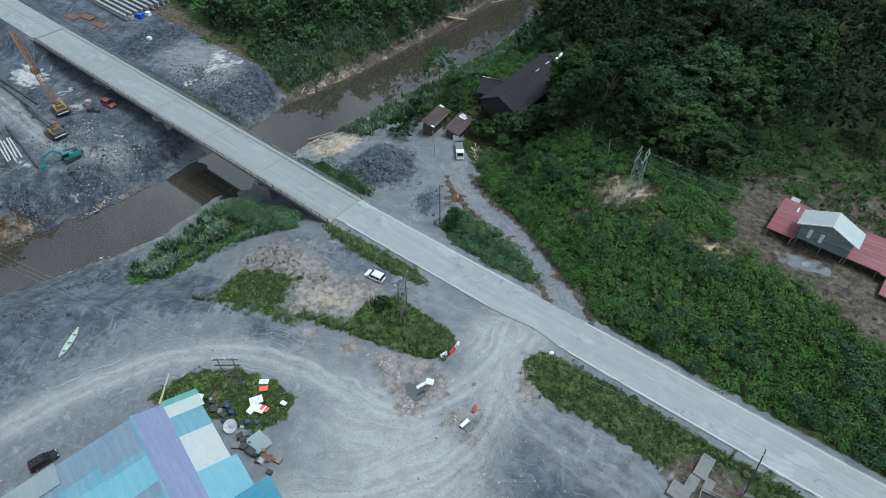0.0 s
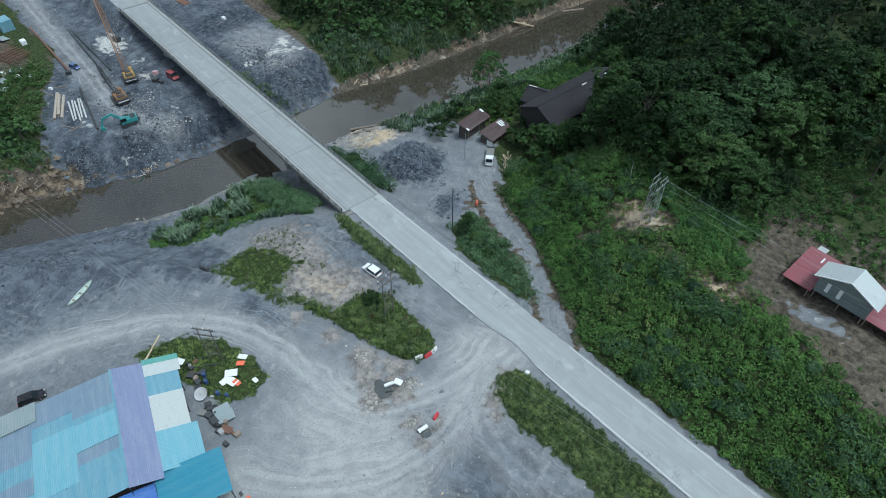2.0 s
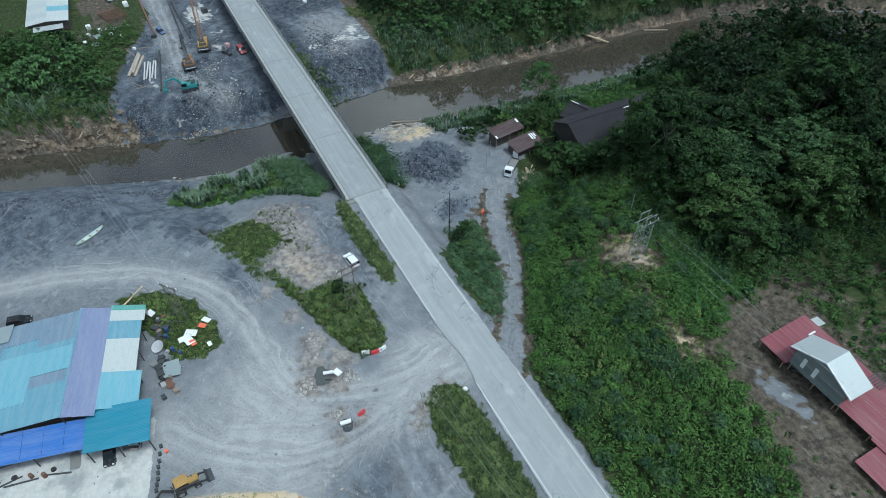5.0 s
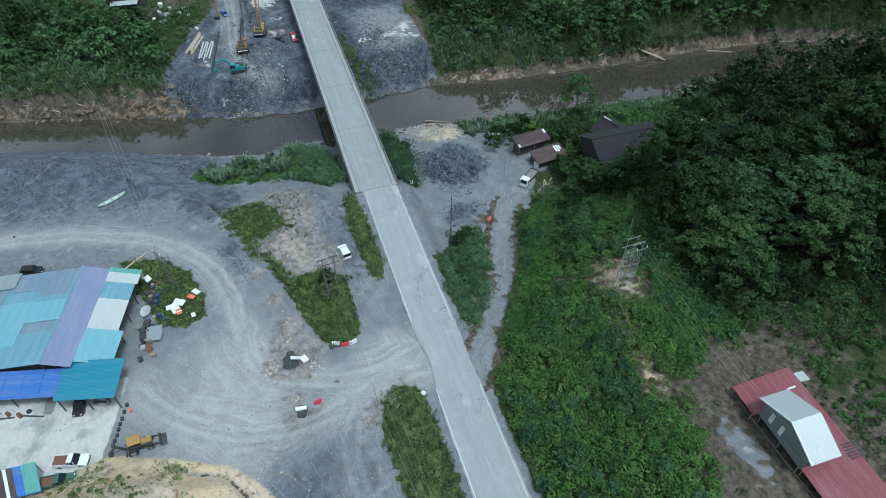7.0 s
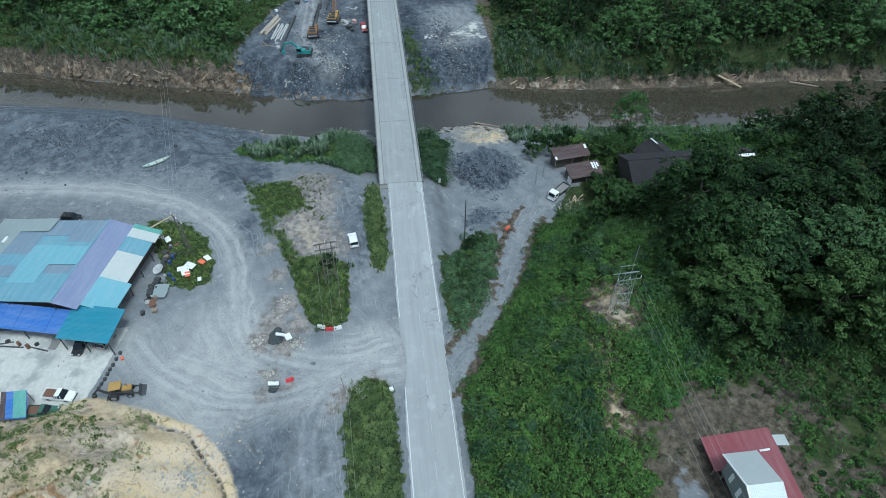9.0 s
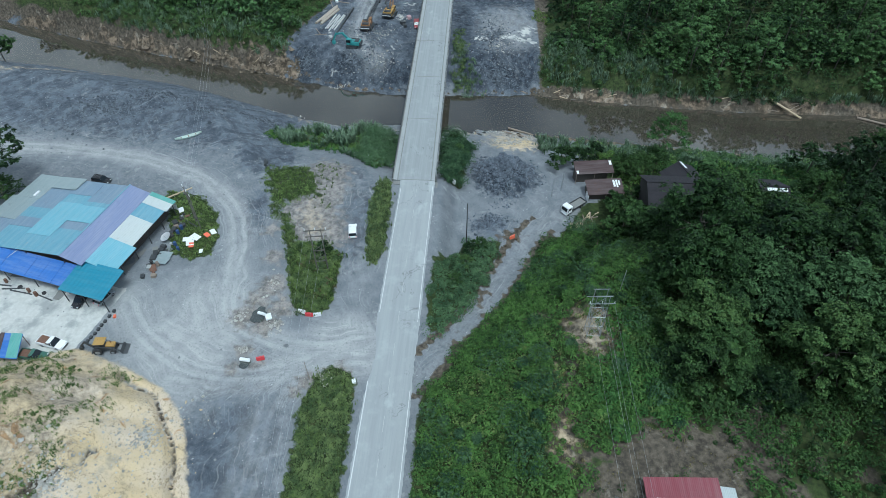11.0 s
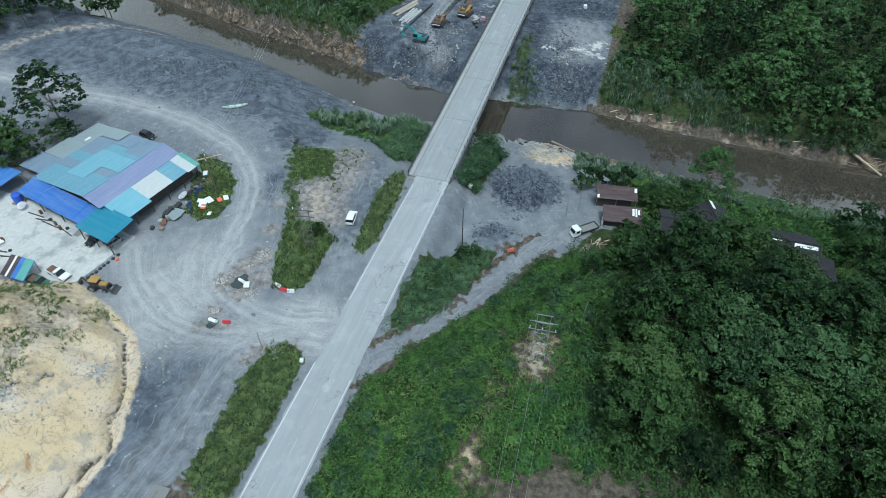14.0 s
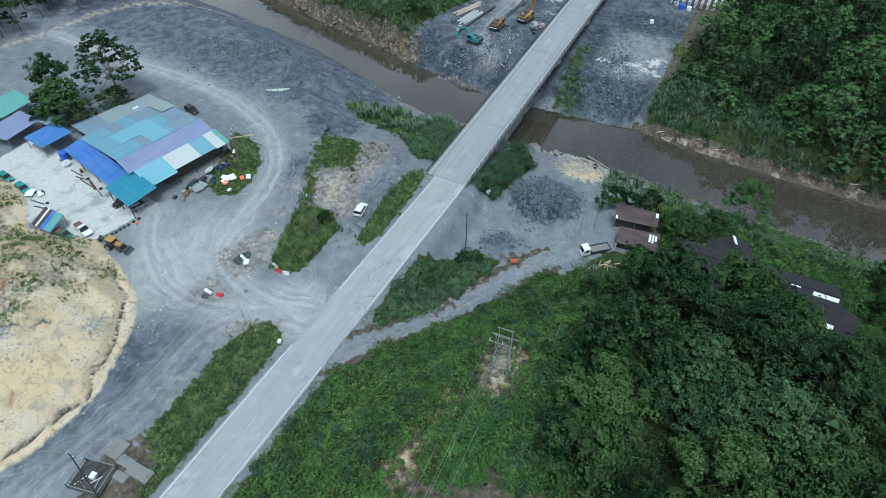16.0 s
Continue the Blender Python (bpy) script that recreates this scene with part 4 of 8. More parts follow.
S_GREY = sheet("dull zinc roofing sheet", (0.3, 0.36, 0.37), metal=0.2, rust=0.3)
S_RED = sheet("dark red roofing sheet", (0.22, 0.05, 0.065), rust=0.3, fade=0.1)
S_RUST = sheet("rusted brown roofing sheet", (0.055, 0.03, 0.03), rust=0.5, fade=0.08, rough=0.7)
S_SILVER = sheet("silver zinc roofing sheet", (0.48, 0.52, 0.52), metal=0.2, rust=0.18)
S_SLATE = sheet("grey-green roofing sheet", (0.14, 0.18, 0.18), rust=0.2)
S_BLACK = sheet("blackened shingle roofing", (0.02, 0.018, 0.023), rust=0.25, rough=0.9, fade=0.015)
S_CLEAR = sheet("translucent white sheet", (0.75, 0.78, 0.78), rust=0.05)


def slab4(bm, a, b, c, d, thick=0.07):
    """A thin panel with the four given upper corners."""
    vs = [bm.verts.new(p) for p in (a, b, c, d)] + [bm.verts.new((p[0], p[1], p[2] - thick)) for p in (a, b, c, d)]
    for f in ((0, 1, 2, 3), (7, 6, 5, 4), (0, 4, 5, 1), (1, 5, 6, 2), (2, 6, 7, 3), (3, 7, 4, 0)):
        bm.faces.new([vs[i] for i in f])
    bmesh.ops.recalc_face_normals(bm, faces=bm.faces[:])
    return bm


def panel(parent, name, u0, u1, v0, z0, v1, z1, material, label=""):
    """A roof panel that slopes along v."""
    return part(name, slab4(bmesh.new(), (u0, v0, z0), (u1, v0, z0), (u1, v1, z1), (u0, v1, z1)), material, parent, label)


def panel_u(parent, name, v0, v1, u0, z0, u1, z1, material, label=""):
    """A roof panel that slopes along u."""
    return part(name, slab4(bmesh.new(), (u0, v0, z0), (u1, v0, z1), (u1, v1, z1), (u0, v1, z0)), material, parent, label)


def posts(parent, places, r=0.09, material=None, name="post"):
    for x, y, z0, z1 in places:
        part(name, rod(bmesh.new(), (x, y, z0), (x, y, z1), r, 8), material or M_WOOD, parent)


def make_workshop():
    top = thing("workshop", pose(-55, -66.5, 0, 0, 0, -13.5), "large open workshop with patched blue, teal and white sheet roof", "workshop")
    g = -1.0
    ridge, v_r, west, z_w, east, z_e = 5.5, 3.3, -15.5, 3.1, 12.9, 3.2
    zw = lambda v: ridge + (z_w - ridge) * (v - v_r) / (west - v_r)
    ze = lambda v: ridge - 0.12 + (z_e - ridge) * (v - v_r) / (east - v_r)
    rows = {(3.3, -3.2): ((-13.4, -7.2, S_GREYBLUE), (-7.2, -5.8, S_TEAL), (-5.8, -1.1, S_BRIGHT), (-1.1, 1.2, S_GREYBLUE), (1.2, 8.1, S_TEAL)),
            (-3.2, -9.2): ((-13.4, -9.0, S_GREYBLUE), (-9.0, -6.2, S_TEAL), (-6.2, 3.7, S_BRIGHT), (3.7, 8.1, S_TEAL)),
            (-9.2, -15.5): ((-13.4, -3.8, S_GREYBLUE), (-3.8, -0.7, S_TEAL), (-0.7, 2.0, S_GREYBLUE), (2.0, 8.1, S_TEAL))}
    lift = 0.0
    for (va, vb), cells in rows.items():
        for u0, u1, m in cells:
            lift = (lift + 0.035) % 0.11
            up = lift + (0.1 if m is S_BRIGHT else 0)
            panel(top, "roof_panel", u0, u1 + 0.08, va, zw(va) + up, vb - 0.12, zw(vb - 0.12) + up, m)
    panel(top, "roof_panel", -13.6, 8.4, v_r - 0.15, ridge + 0.22, 7.7, ze(7.7) + 0.12, S_PURPLE, "violet roof panel")
    for u0, u1, m, e in ((-14.2, -13.0, S_GREEN, 13.1), (-13.0, -10.6, S_WHITE, 13.1), (-10.6, -6.6, S_TEAL, 12.7), (-6.6, 0.3, S_WHITE, 12.7), (0.3, 7.3, S_BRIGHT, 13.6)):
        lift = (lift + 0.035) % 0.1
        panel(top, "roof_panel", u0, u1, 7.6, ze(7.6) + lift, e, ze(e) + lift, m)
    part("ridge_cap", slab4(bmesh.new(), (-13.6, 2.95, ridge + 0.26), (8.3, 2.95, ridge + 0.26), (8.3, 3.3, ridge + 0.3), (-13.6, 3.3, ridge + 0.3)), S_TEAL, top, "teal ridge strip")
    # lean-tos
    panel(top, "roof_panel", -13.9, -6.3, -15.4, 3.2, -21.6, 2.6, S_GREY, "dull zinc lean-to roof")
    panel(top, "roof_panel", -6.4, 0.4, -15.4, 3.1, -22.6, 2.5, S_GREY, "dull zinc lean-to roof")
    panel(top, "roof_panel", 0.4, 6.4, -15.3, 2.95, -23.8, 2.2, S_GREYBLUE, "faded lean-to roof")
    panel(top, "roof_panel", -13.8, -10, -8.5, 4.35, -15.3, 3.4, S_GREY, "dull zinc patch")
    part("vent", cubes((-8.4, -6.8, -17.4, -16.9, 3.0, 3.3)), M_WHITE, top, "white roof strip")
    for k in range(7):
        v = -15.3 + k * 3.05
        panel_u(top, "roof_panel", v, v + 3.0, 7.7, 3.25 + 0.015 * (k % 2), 12.6, 2.35 + 0.015 * (k % 2), S_BLUE, "bright blue lean-to panel")
    panel_u(top, "carport_roof", 6.2, 15.9, 6.8, 3.9, 13.9, 3.1, S_PORT, "turquoise carport roof")
    # frame, walls and floor
    places = [(13.5, 6.6, g, 3.05), (13.5, 11, g, 3.05), (13.5, 15.6, g, 3.05), (12.2, -14.8, g, 2.3), (12.2, -8.5, g, 2.3), (12.2, -1.5, g, 2.3), (7.9, -15, g, 2.9), (7.9, -6, g, 4.1), (7.9, 3, g, 5.2)]
    places += [(u, 12.4, g, 3.1) for u in (-13.4, -9, -4.5, 0, 4.5)] + [(-13.2, v, g, 2.9) for v in (-15, -9, -3, 3)]
    posts(top, places, 0.1, M_DARK_STEEL)
    part("wall", cubes((-13.3, -13.15, -15.2, 3, g, 2.9)), M_WALL, top, "board rear wall")
    part("wall", cubes((-13.3, 2.5, 10.4, 10.55, g, 3.1)), M_WALL, top, "dark board side wall")
    part("wall", cubes((-13.3, 6.4, -15.3, -15.15, g, 2.9)), M_WALL, top, "board side wall")
    part("wall", cubes((5.9, 6.05, -15.1, 3, g, 2.9)), M_WALL, top, "dark board front wall")
    part("floor_slab", cubes((-13.3, 13.8, -15.2, 12.2, g - 0.4, g + 0.12)), M_CONCRETE_DARK, top, "oil-stained floor")
    part("gutter", rod(bmesh.new(), (7.75, -15, 2.95), (7.75, 3.2, 5.3), 0.09, 6), S_BLUE_Y, top)
    for k in range(9):
        part("striped_board", cubes((-14.1, -14.05, 10.6 + k * 0.26, 10.76 + k * 0.26, 0.6, 2.7)), M_WHITE, top)
    part("purlin_pole", rod(bmesh.new(), (6.2, -6.6, 4.4), (10.2, -8.6, 3.4), 0.05, 6), M_STEEL, top)


make_workshop()


def make_open_roof(name, corners, z, material, label, category="shed", ground=-1.0, post=True):
    """A low open-sided roof on posts over four plan corners."""
    top = thing(name, pose(corners[0][0], corners[0][1], 0), label, category)
    o = corners[0]
    loc = [(x - o[0], y - o[1], zz) for (x, y), zz in zip(corners, z)]
    part("roof", slab4(bmesh.new(), *loc), material, top)
    cx, cy = sum(p[0] for p in loc) / 4, sum(p[1] for p in loc) / 4
    if post:
        posts(top, [(x * 0.93 + cx * 0.07, y * 0.93 + cy * 0.07, ground, zz - 0.05) for x, y, zz in loc], 0.08)
    return top


t = make_open_roof("shelter", [(-45.4, -97.2), (-44.6, -89.6), (-51.8, -87.6), (-53, -95)], (2.3, 2.3, 2.9, 2.9), S_BLUE_Y, "open shelter with strong blue sheet roof", "shelter")
t = make_open_roof("shelter", [(-42.2, -108), (-42.8, -99.8), (-52, -99), (-52.5, -107)], (2.3, 2.3, 3.0, 3.0), S_PURPLE, "open shelter with violet sheet roof", "shelter")
t = make_open_roof("shelter", [(-48, -117), (-48.2, -108), (-57, -107), (-58, -116)], (3.0, 3.0, 3.6, 3.6), S_GREEN, "open shelter with sea-green sheet roof", "shelter")
t = make_open_roof("shelter", [(-51.5, -103), (-51.2, -95.6), (-58, -95), (-59, -102)], (2.8, 2.8, 3.2, 3.2), S_GREYBLUE, "open shelter with faded grey-blue roof", "shelter")
small = make_open_roof("shelter", [(-25.6, -69.6), (-25.4, -64.2), (-30.2, -65.4), (-30.4, -71.2)], (1.7, 1.7, 2.3, 2.3), S_BLUE, "small shelter roofed with blue, green, white and rusty sheets", "shelter")
for a, b, m in ((-5.4, -4.3, S_RUST), (-4.3, -3.8, S_CLEAR), (-3.8, -3.0, S_RUST), (-1.8, 0.2, S_GREEN)):
    part("roof_sheet", slab4(bmesh.new(), (0.05, 5.4 + a - 0.3, 1.76), (0.05, 5.4 + b - 0.3, 1.76), (-4.7, 4.2 + b - 0.3, 2.36), (-4.7, 4.2 + a - 0.3, 2.36), 0.04), m, small)


def beam_like(a, b):
    return rod(bmesh.new(), a, b, 0.09, 6)


def make_red_house():
    g = height(2, 38) - 0.3
    top = thing("house", pose(0, 37, 0), "raised timber house with dark red wings and silver gabled roof", "house")
    for k, (a, b, v) in enumerate(((-6.2, -3.7, 0.0), (-3.7, -1.2, 0.0), (-1.2, 3.4, 5.2), (3.4, 7.4, 5.2), (7.4, 10.4, 1.0), (10.4, 13.4, 1.0), (13.4, 19.0, 0.6))):
        z = lambda q: 10.55 + 0.095 * q + 0.02 * (k % 2)
        panel(top, "roof_panel", a, b + 0.05, v, z(v), 9.6, z(9.6), S_RED, "dark red roof sheet")
    panel(top, "roof_panel", 14.5, 21.5, -3.6, 9.9, 3.0, 10.7, S_RED, "dark red roof sheet")
    panel(top, "roof_panel", -5.2, -3.6, 9.5, 11.2, 11.8, 10.8, S_SILVER, "silver lean-to sheet")
    part("roof_patch", slab4(bmesh.new(), (-3.2, 7.0, 11.3), (-2.9, 7.0, 11.3), (-2.9, 8.4, 11.43), (-3.2, 8.4, 11.43), 0.03), S_CLEAR, top, "pale patch")
    for s in (-1, 1):
        e = 3.3 + s * 5.3
        part("gable_roof", slab4(bmesh.new(), (3.3, 0.45, 16.2), (e, 0.45, 13.9), (e, 5.1, 13.9), (3.3, 5.1, 16.2), 0.09), S_SILVER, top, "silver zinc gable slope")
        part("barge_board", slab4(bmesh.new(), (3.3, 0.3, 16.24), (e, 0.3, 13.94), (e, 0.46, 13.94), (3.3, 0.46, 16.24), 0.22), M_WHITE, top, "white barge board")
    bm = prism(bmesh.new(), [(-1.0, 10.4), (7.6, 10.4), (7.6, 13.9), (3.3, 15.8), (-1.0, 13.9)], 1.1, 5.0)
    part("upper_wall", bm, M_WALL, top, "grey-green board walls")
    bm = prism(bmesh.new(), [(-1.1, 10.5), (7.7, 10.5), (7.7, 13.8), (3.3, 15.75), (-1.1, 13.8)], 0.9, 1.05)
    part("gable_front", bm, S_SLATE, top, "grey-green sheet gable wall")
    for a in (0.4, 2.4):
        part("wall_strip", cubes((a, a + 0.6, 0.86, 0.9, 11.4, 13.4)), S_CLEAR, top, "translucent white strip")
    part("lower_wall", cubes((-4.6, 17.5, 5.2, 9.2, g, 10.8)), M_WALL, top, "dark board walls")
    part("deck", cubes((-1.0, 17.5, 2.6, 9.4, g + 0.5, g + 0.75)), M_WALL, top, "timber floor")
    posts(top, [(x, 0.3, g - 0.4, 10.55) for x in (-5.9, -1.6)] + [(x, 1.4, g - 0.4, 10.6) for x in (7.8, 13, 18.5)] + [(x, 1.2, g - 0.4, 10.6) for x in (-0.8, 3.4, 7.2)] + [(x, 9.2, g - 0.4, 11.3) for x in (-5.9, 2, 10, 18)], 0.1)
    for k in range(5):
        x = -0.4 + k * 1.6
        part("bench_board", beam_like((x, 1.4, g + 0.3), (x + 1.9, 2.6, g + 1.3 + 0.3 * (k % 2))), M_WALL, top)
    for k in range(6):
        part("roof_batten", cubes((6.6 + k * 0.42, 6.75 + k * 0.42, 8.0, 10.3, 11.42, 11.58)), M_DARK_STEEL, top)


make_red_house()


def gabled(name, centre, yaw, long, wide, eave, ridge, ground, roof, label, wall=None, over=0.5, category="house"):
    top = thing(name, pose(centre[0], centre[1], 0, 0, 0, yaw), label, category)
    for s in (-1, 1):
        n = max(2, int(long / 3.2))
        for k in range(n):
            a, b = -long / 2 + long * k / n, -long / 2 + long * (k + 1) / n
            lift = 0.02 * (k % 2)
            part("roof_panel", slab4(bmesh.new(), (a, 0, ridge + lift), (b + 0.05, 0, ridge + lift), (b + 0.05, s * wide / 2, eave + lift), (a, s * wide / 2, eave + lift)), roof, top)
    bm = prism(bmesh.new(), [(-wide / 2 + over, ground), (wide / 2 - over, ground), (wide / 2 - over, eave), (0, ridge - 0.2), (-wide / 2 + over, eave)], -long / 2 + over, long / 2 - over, Matrix.Rotation(math.pi / 2, 4, "Z"))
    part("board_wall", bm, wall or M_WALL, top, "weathered board walls")
    part("ridge_cap", cubes((-long / 2, long / 2, -0.18, 0.18, ridge + 0.02, ridge + 0.1)), roof, top)
    return top


lh = gabled("longhouse", (-78, 67), 90, 31, 12.5, 0.0, 3.1, -8, S_BLACK, "long weathered house with blackened roof and white roof strips", M_WALL_DIM)
for a, b, v, w in ((10.6, 15.0, -1.1, -0.4), (7.0, 10.4, -5.2, -4.4), (9.9, 15.2, -5.9, -5.1), (1.5, 3.4, -0.5, 0.3), (6.5, 8.4, -0.5, 0.3)):
    zz = lambda q: 3.2 - abs(q) * 3.1 / 6.25
    part("roof_strip", slab4(bmesh.new(), (a, v, zz(v)), (b, v, zz(v)), (b, w, zz(w)), (a, w, zz(w)), 0.03), S_CLEAR, lh, "white translucent roof strip")
part("lean_to_roof", slab4(bmesh.new(), (15.6, -6.0, 0.1), (19.5, -6.0, -0.9), (19.5, 1.0, -0.9), (15.6, 1.0, 0.1)), S_BLACK, lh, "dark lean-to roof at the gable end")
wing = gabled("house_wing", (-86.6, 63.6), 20, 9.5, 9.0, -3.2, -0.9, -8, S_BLACK, "weathered house wing with blackened roof beside the longhouse", M_WALL_DIM)
part("roof_strip", slab4(bmesh.new(), (-4.6, 0.2, -0.75), (-2.0, 0.2, -0.75), (-2.0, 0.9, -1.05), (-4.6, 0.9, -1.05), 0.03), S_CLEAR, wing, "white translucent roof strip")


def make_shed(name, centre, yaw, long, wide, high, low, ground, label, patches=()):
    top = thing(name, pose(centre[0], centre[1], 0, 0, 0, yaw), label, "shed")
    n = 5
    for k in range(n):
        a, b = -long / 2 + long * k / n, -long / 2 + long * (k + 1) / n
        part("roof_panel", slab4(bmesh.new(), (a, wide / 2, high + 0.02 * (k % 2)), (b + 0.05, wide / 2, high + 0.02 * (k % 2)), (b + 0.05, -wide / 2, low + 0.02 * (k % 2)), (a, -wide / 2, low + 0.02 * (k % 2))), S_RUST, top)
    for a, b, v, w in patches:
        zz = lambda q: low + (high - low) * (q + wide / 2) / wide + 0.06
        part("roof_patch", slab4(bmesh.new(), (a, v, zz(v)), (b, v, zz(v)), (b, w, zz(w)), (a, w, zz(w)), 0.03), S_CLEAR, top, "pale sheet patch")
    part("board_wall", cubes((-long / 2 + 0.4, long / 2 - 1.2, -wide / 2 + 0.9, wide / 2 - 0.3, ground, low - 0.1)), M_WALL, top, "dark board walls")
    posts(top, [(x, -wide / 2 + 0.2, ground, low) for x in (-long / 2 + 0.2, 0, long / 2 - 0.2)], 0.08)
    return top


make_shed("shed", (-91.4, 42.4), 98, 9.4, 3.9, -3.2, -4.2, -8, "long shed with rusted brown sheet roof", ((-4.5, -4.0, -1.8, -0.9), (4.0, 4.6, 0.4, 1.6)))
s2 = make_shed("shed", (-85.0, 44.4), 98, 8.8, 4.4, -3.9, -5.0, -8, "shed with rusted brown roof and pale patches", ((2.2, 2.7, -0.2, 1.7), (2.9, 3.3, -0.4, 1.7), (3.5, 3.9, 0.2, 1.5)))
part("white_panel", cubes((-4.35, -4.2, -2.3, -0.4, -7.2, -5.3)), M_WHITE, s2, "white sheet wall")
make_shed("shed", (-81.8, 53.0), 70, 6.0, 3.4, -5.2, -5.9, -8.5, "low shed with dark rusted roof")


def make_site_building():
    g = height(-222, -60)
    top = thing("site_building", pose(-222, -61, g, 0, 0, -4), "low site building with white sheet roof", "building")
    for k in range(6):
        a = -12 + k * 4
        part("roof_panel", slab4(bmesh.new(), (a, 0.5, 3.6), (a + 4.03, 0.5, 3.6), (a + 4.03, 7, 2.9), (a, 7, 2.9)), S_WHITE if k % 3 else S_BRIGHT, top)
        part("roof_panel", slab4(bmesh.new(), (a, 0.5, 3.62), (a + 4.03, 0.5, 3.62), (a + 4.03, -6, 2.9), (a, -6, 2.9)), S_WHITE if k % 2 else S_SILVER, top)
    part("board_wall", cubes((-11.5, 11.5, -5.5, 6.5, -0.3, 2.9)), M_WALL, top)
    part("awning", slab4(bmesh.new(), (12, -4, 2.2), (15, -4, 1.9), (15, 5, 1.9), (12, 5, 2.2)), S_SILVER, top, "silver awning")
    posts(top, [(14.8, -3.8, -0.3, 1.9), (14.8, 4.8, -0.3, 1.9)], 0.08)


make_site_building()


# ---- vehicles and machines ----
def wheel(parent, x, y, r, w):
    tyre = part("wheel", rod(bmesh.new(), (x, y - w / 2, r), (x, y + w / 2, r), r, 18), M_RUBBER, parent, "black rubber tyre")
    part("rim", rod(bmesh.new(), (x, y - w / 2 - 0.012, r), (x, y + w / 2 + 0.012, r), r * 0.58, 12), M_STEEL, tyre)


def taper(bm, low, high, inset):
    """Leans the upper vertices towards the middle line."""
    for v in bm.verts:
        t = min(1, max(0, (v.co.z - low) / (high - low)))
        v.co.y *= 1 - inset * t
    return bm


def make_car(name, m, label, paint, long=4.2, wide=1.8, high=1.65, style="suv"):
    top = thing(name, m, label, "car" if style != "pickup" else "pickup truck")
    h, w = long / 2, wide / 2
    belt = high * 0.58
    nose = h - long * 0.27
    shell = [(-h + 0.05, 0.32), (-h, 0.62), (-h + 0.06, belt), (nose, belt), (h - 0.25, belt - 0.14), (h, belt - 0.36), (h - 0.02, 0.32)]
    bm = prism(bmesh.new(), shell, -w, w)
    bmesh.ops.bevel(bm, geom=bm.edges[:], offset=0.06, segments=2, affect="EDGES")
    part("body", bm, paint, top)
    if style == "pickup":
        back = -h + long * 0.42
        bed = cubes((-h + 0.12, back - 0.12, -w + 0.12, w - 0.12, belt - 0.02, belt + 0.02))
        part("bed_floor", bed, M_RUST, top, "rusty open bed")
        for a in ((-h + 0.02, back, -w, -w + 0.1, belt, belt + 0.22), (-h + 0.02, back, w - 0.1, w, belt, belt + 0.22), (-h + 0.02, -h + 0.12, -w + 0.1, w - 0.1, belt, belt + 0.22)):
            part("bed_side", cubes(a, bevel=0.02), paint, top)
    else:
        back = -h + 0.12
    front = nose - 0.1
    slope = 0.55
    cab = [(back, belt - 0.02), (front + 0.25, belt - 0.02), (front - slope, high - 0.06), (back + 0.22, high - 0.06)]
    glass = taper(prism(bmesh.new(), cab, -w + 0.04, w - 0.04), belt, high, 0.16)
    part("glasshouse", glass, M_GLASS, top, "dark glass")
    roof = [(back + 0.2, high - 0.08), (front - slope + 0.05, high - 0.08), (front - slope - 0.1, high), (back + 0.3, high)]
    bm = taper(prism(bmesh.new(), roof, -w * 0.86, w * 0.86), high - 0.08, high, 0.06)
    part("roof", bm, paint, top)
    for x in (back + 0.3, (back + front) / 2 - 0.1, front - 0.25):
        for s in (-1, 1):
            part("pillar", rod(bmesh.new(), (x, s * (w - 0.05), belt), (x * 0.94 + (back + front) * 0.03, s * (w * 0.855), high - 0.06), 0.045, 6), paint, top)
    for x in (-h + long * 0.2, h - long * 0.2):
        for s in (-1, 1):
            wheel(top, x, s * (w - 0.08), 0.33, 0.22)
    for s in (-1, 1):
        part("headlight", cubes((h - 0.16, h - 0.01, s * (w - 0.3) - 0.14, s * (w - 0.3) + 0.14, belt - 0.38, belt - 0.22)), M_CLEAR_LAMP, top, "clear headlight")
        part("tail_light", cubes((-h - 0.01, -h + 0.08, s * (w - 0.2) - 0.09, s * (w - 0.2) + 0.09, belt - 0.3, belt - 0.05)), M_RED, top, "red tail light")
    part("bumper", cubes((h - 0.1, h + 0.05, -w + 0.1, w - 0.1, 0.3, 0.48)), M_DARK_STEEL, top)
    return top


M_CLEAR_LAMP = worn("lamp glass", (0.6, 0.62, 0.63), 0.15, amount=0.05)


def on(x, y, yaw, up=0.0):
    return pose(x, y, height(x, y) + up, 0, 0, yaw)


make_car("car", on(-62.3, -12.1, 189), "white compact hatchback parked on gravel", M_WHITE)
make_car("car", pose(-41.4, -56.7, -0.86, 0, 0, 160), "silver hatchback parked under the carport roof", M_SILVER, 4.1, 1.7, 1.5)
make_car("car", pose(-40.6, -60.9, -0.86, 0, 0, -8), "black car parked under the carport roof", M_BLACK_PAINT, 4.2, 1.75, 1.5)
make_car("car", on(-75.6, -72.5, 80), "dark car parked behind the workshop", M_BLACK_PAINT, 4.2, 1.75, 1.5)
make_car("pickup_truck", on(-30.4, -61.4, 78), "white pickup truck with rusty open bed", M_WHITE, 5.2, 1.85, 1.7, "pickup")
make_car("pickup_truck", on(-27.1, -62.7, 85), "dark green pickup truck loaded with scrap", worn("dark green car paint", (0.04, 0.12, 0.09), 0.4), 4.8, 1.8, 1.6, "pickup")
make_car("car", on(-34.0, -84.6, 80), "teal car among scrap by the bank", worn("teal car paint", (0.03, 0.22, 0.22), 0.4), 4.2, 1.7, 1.45)
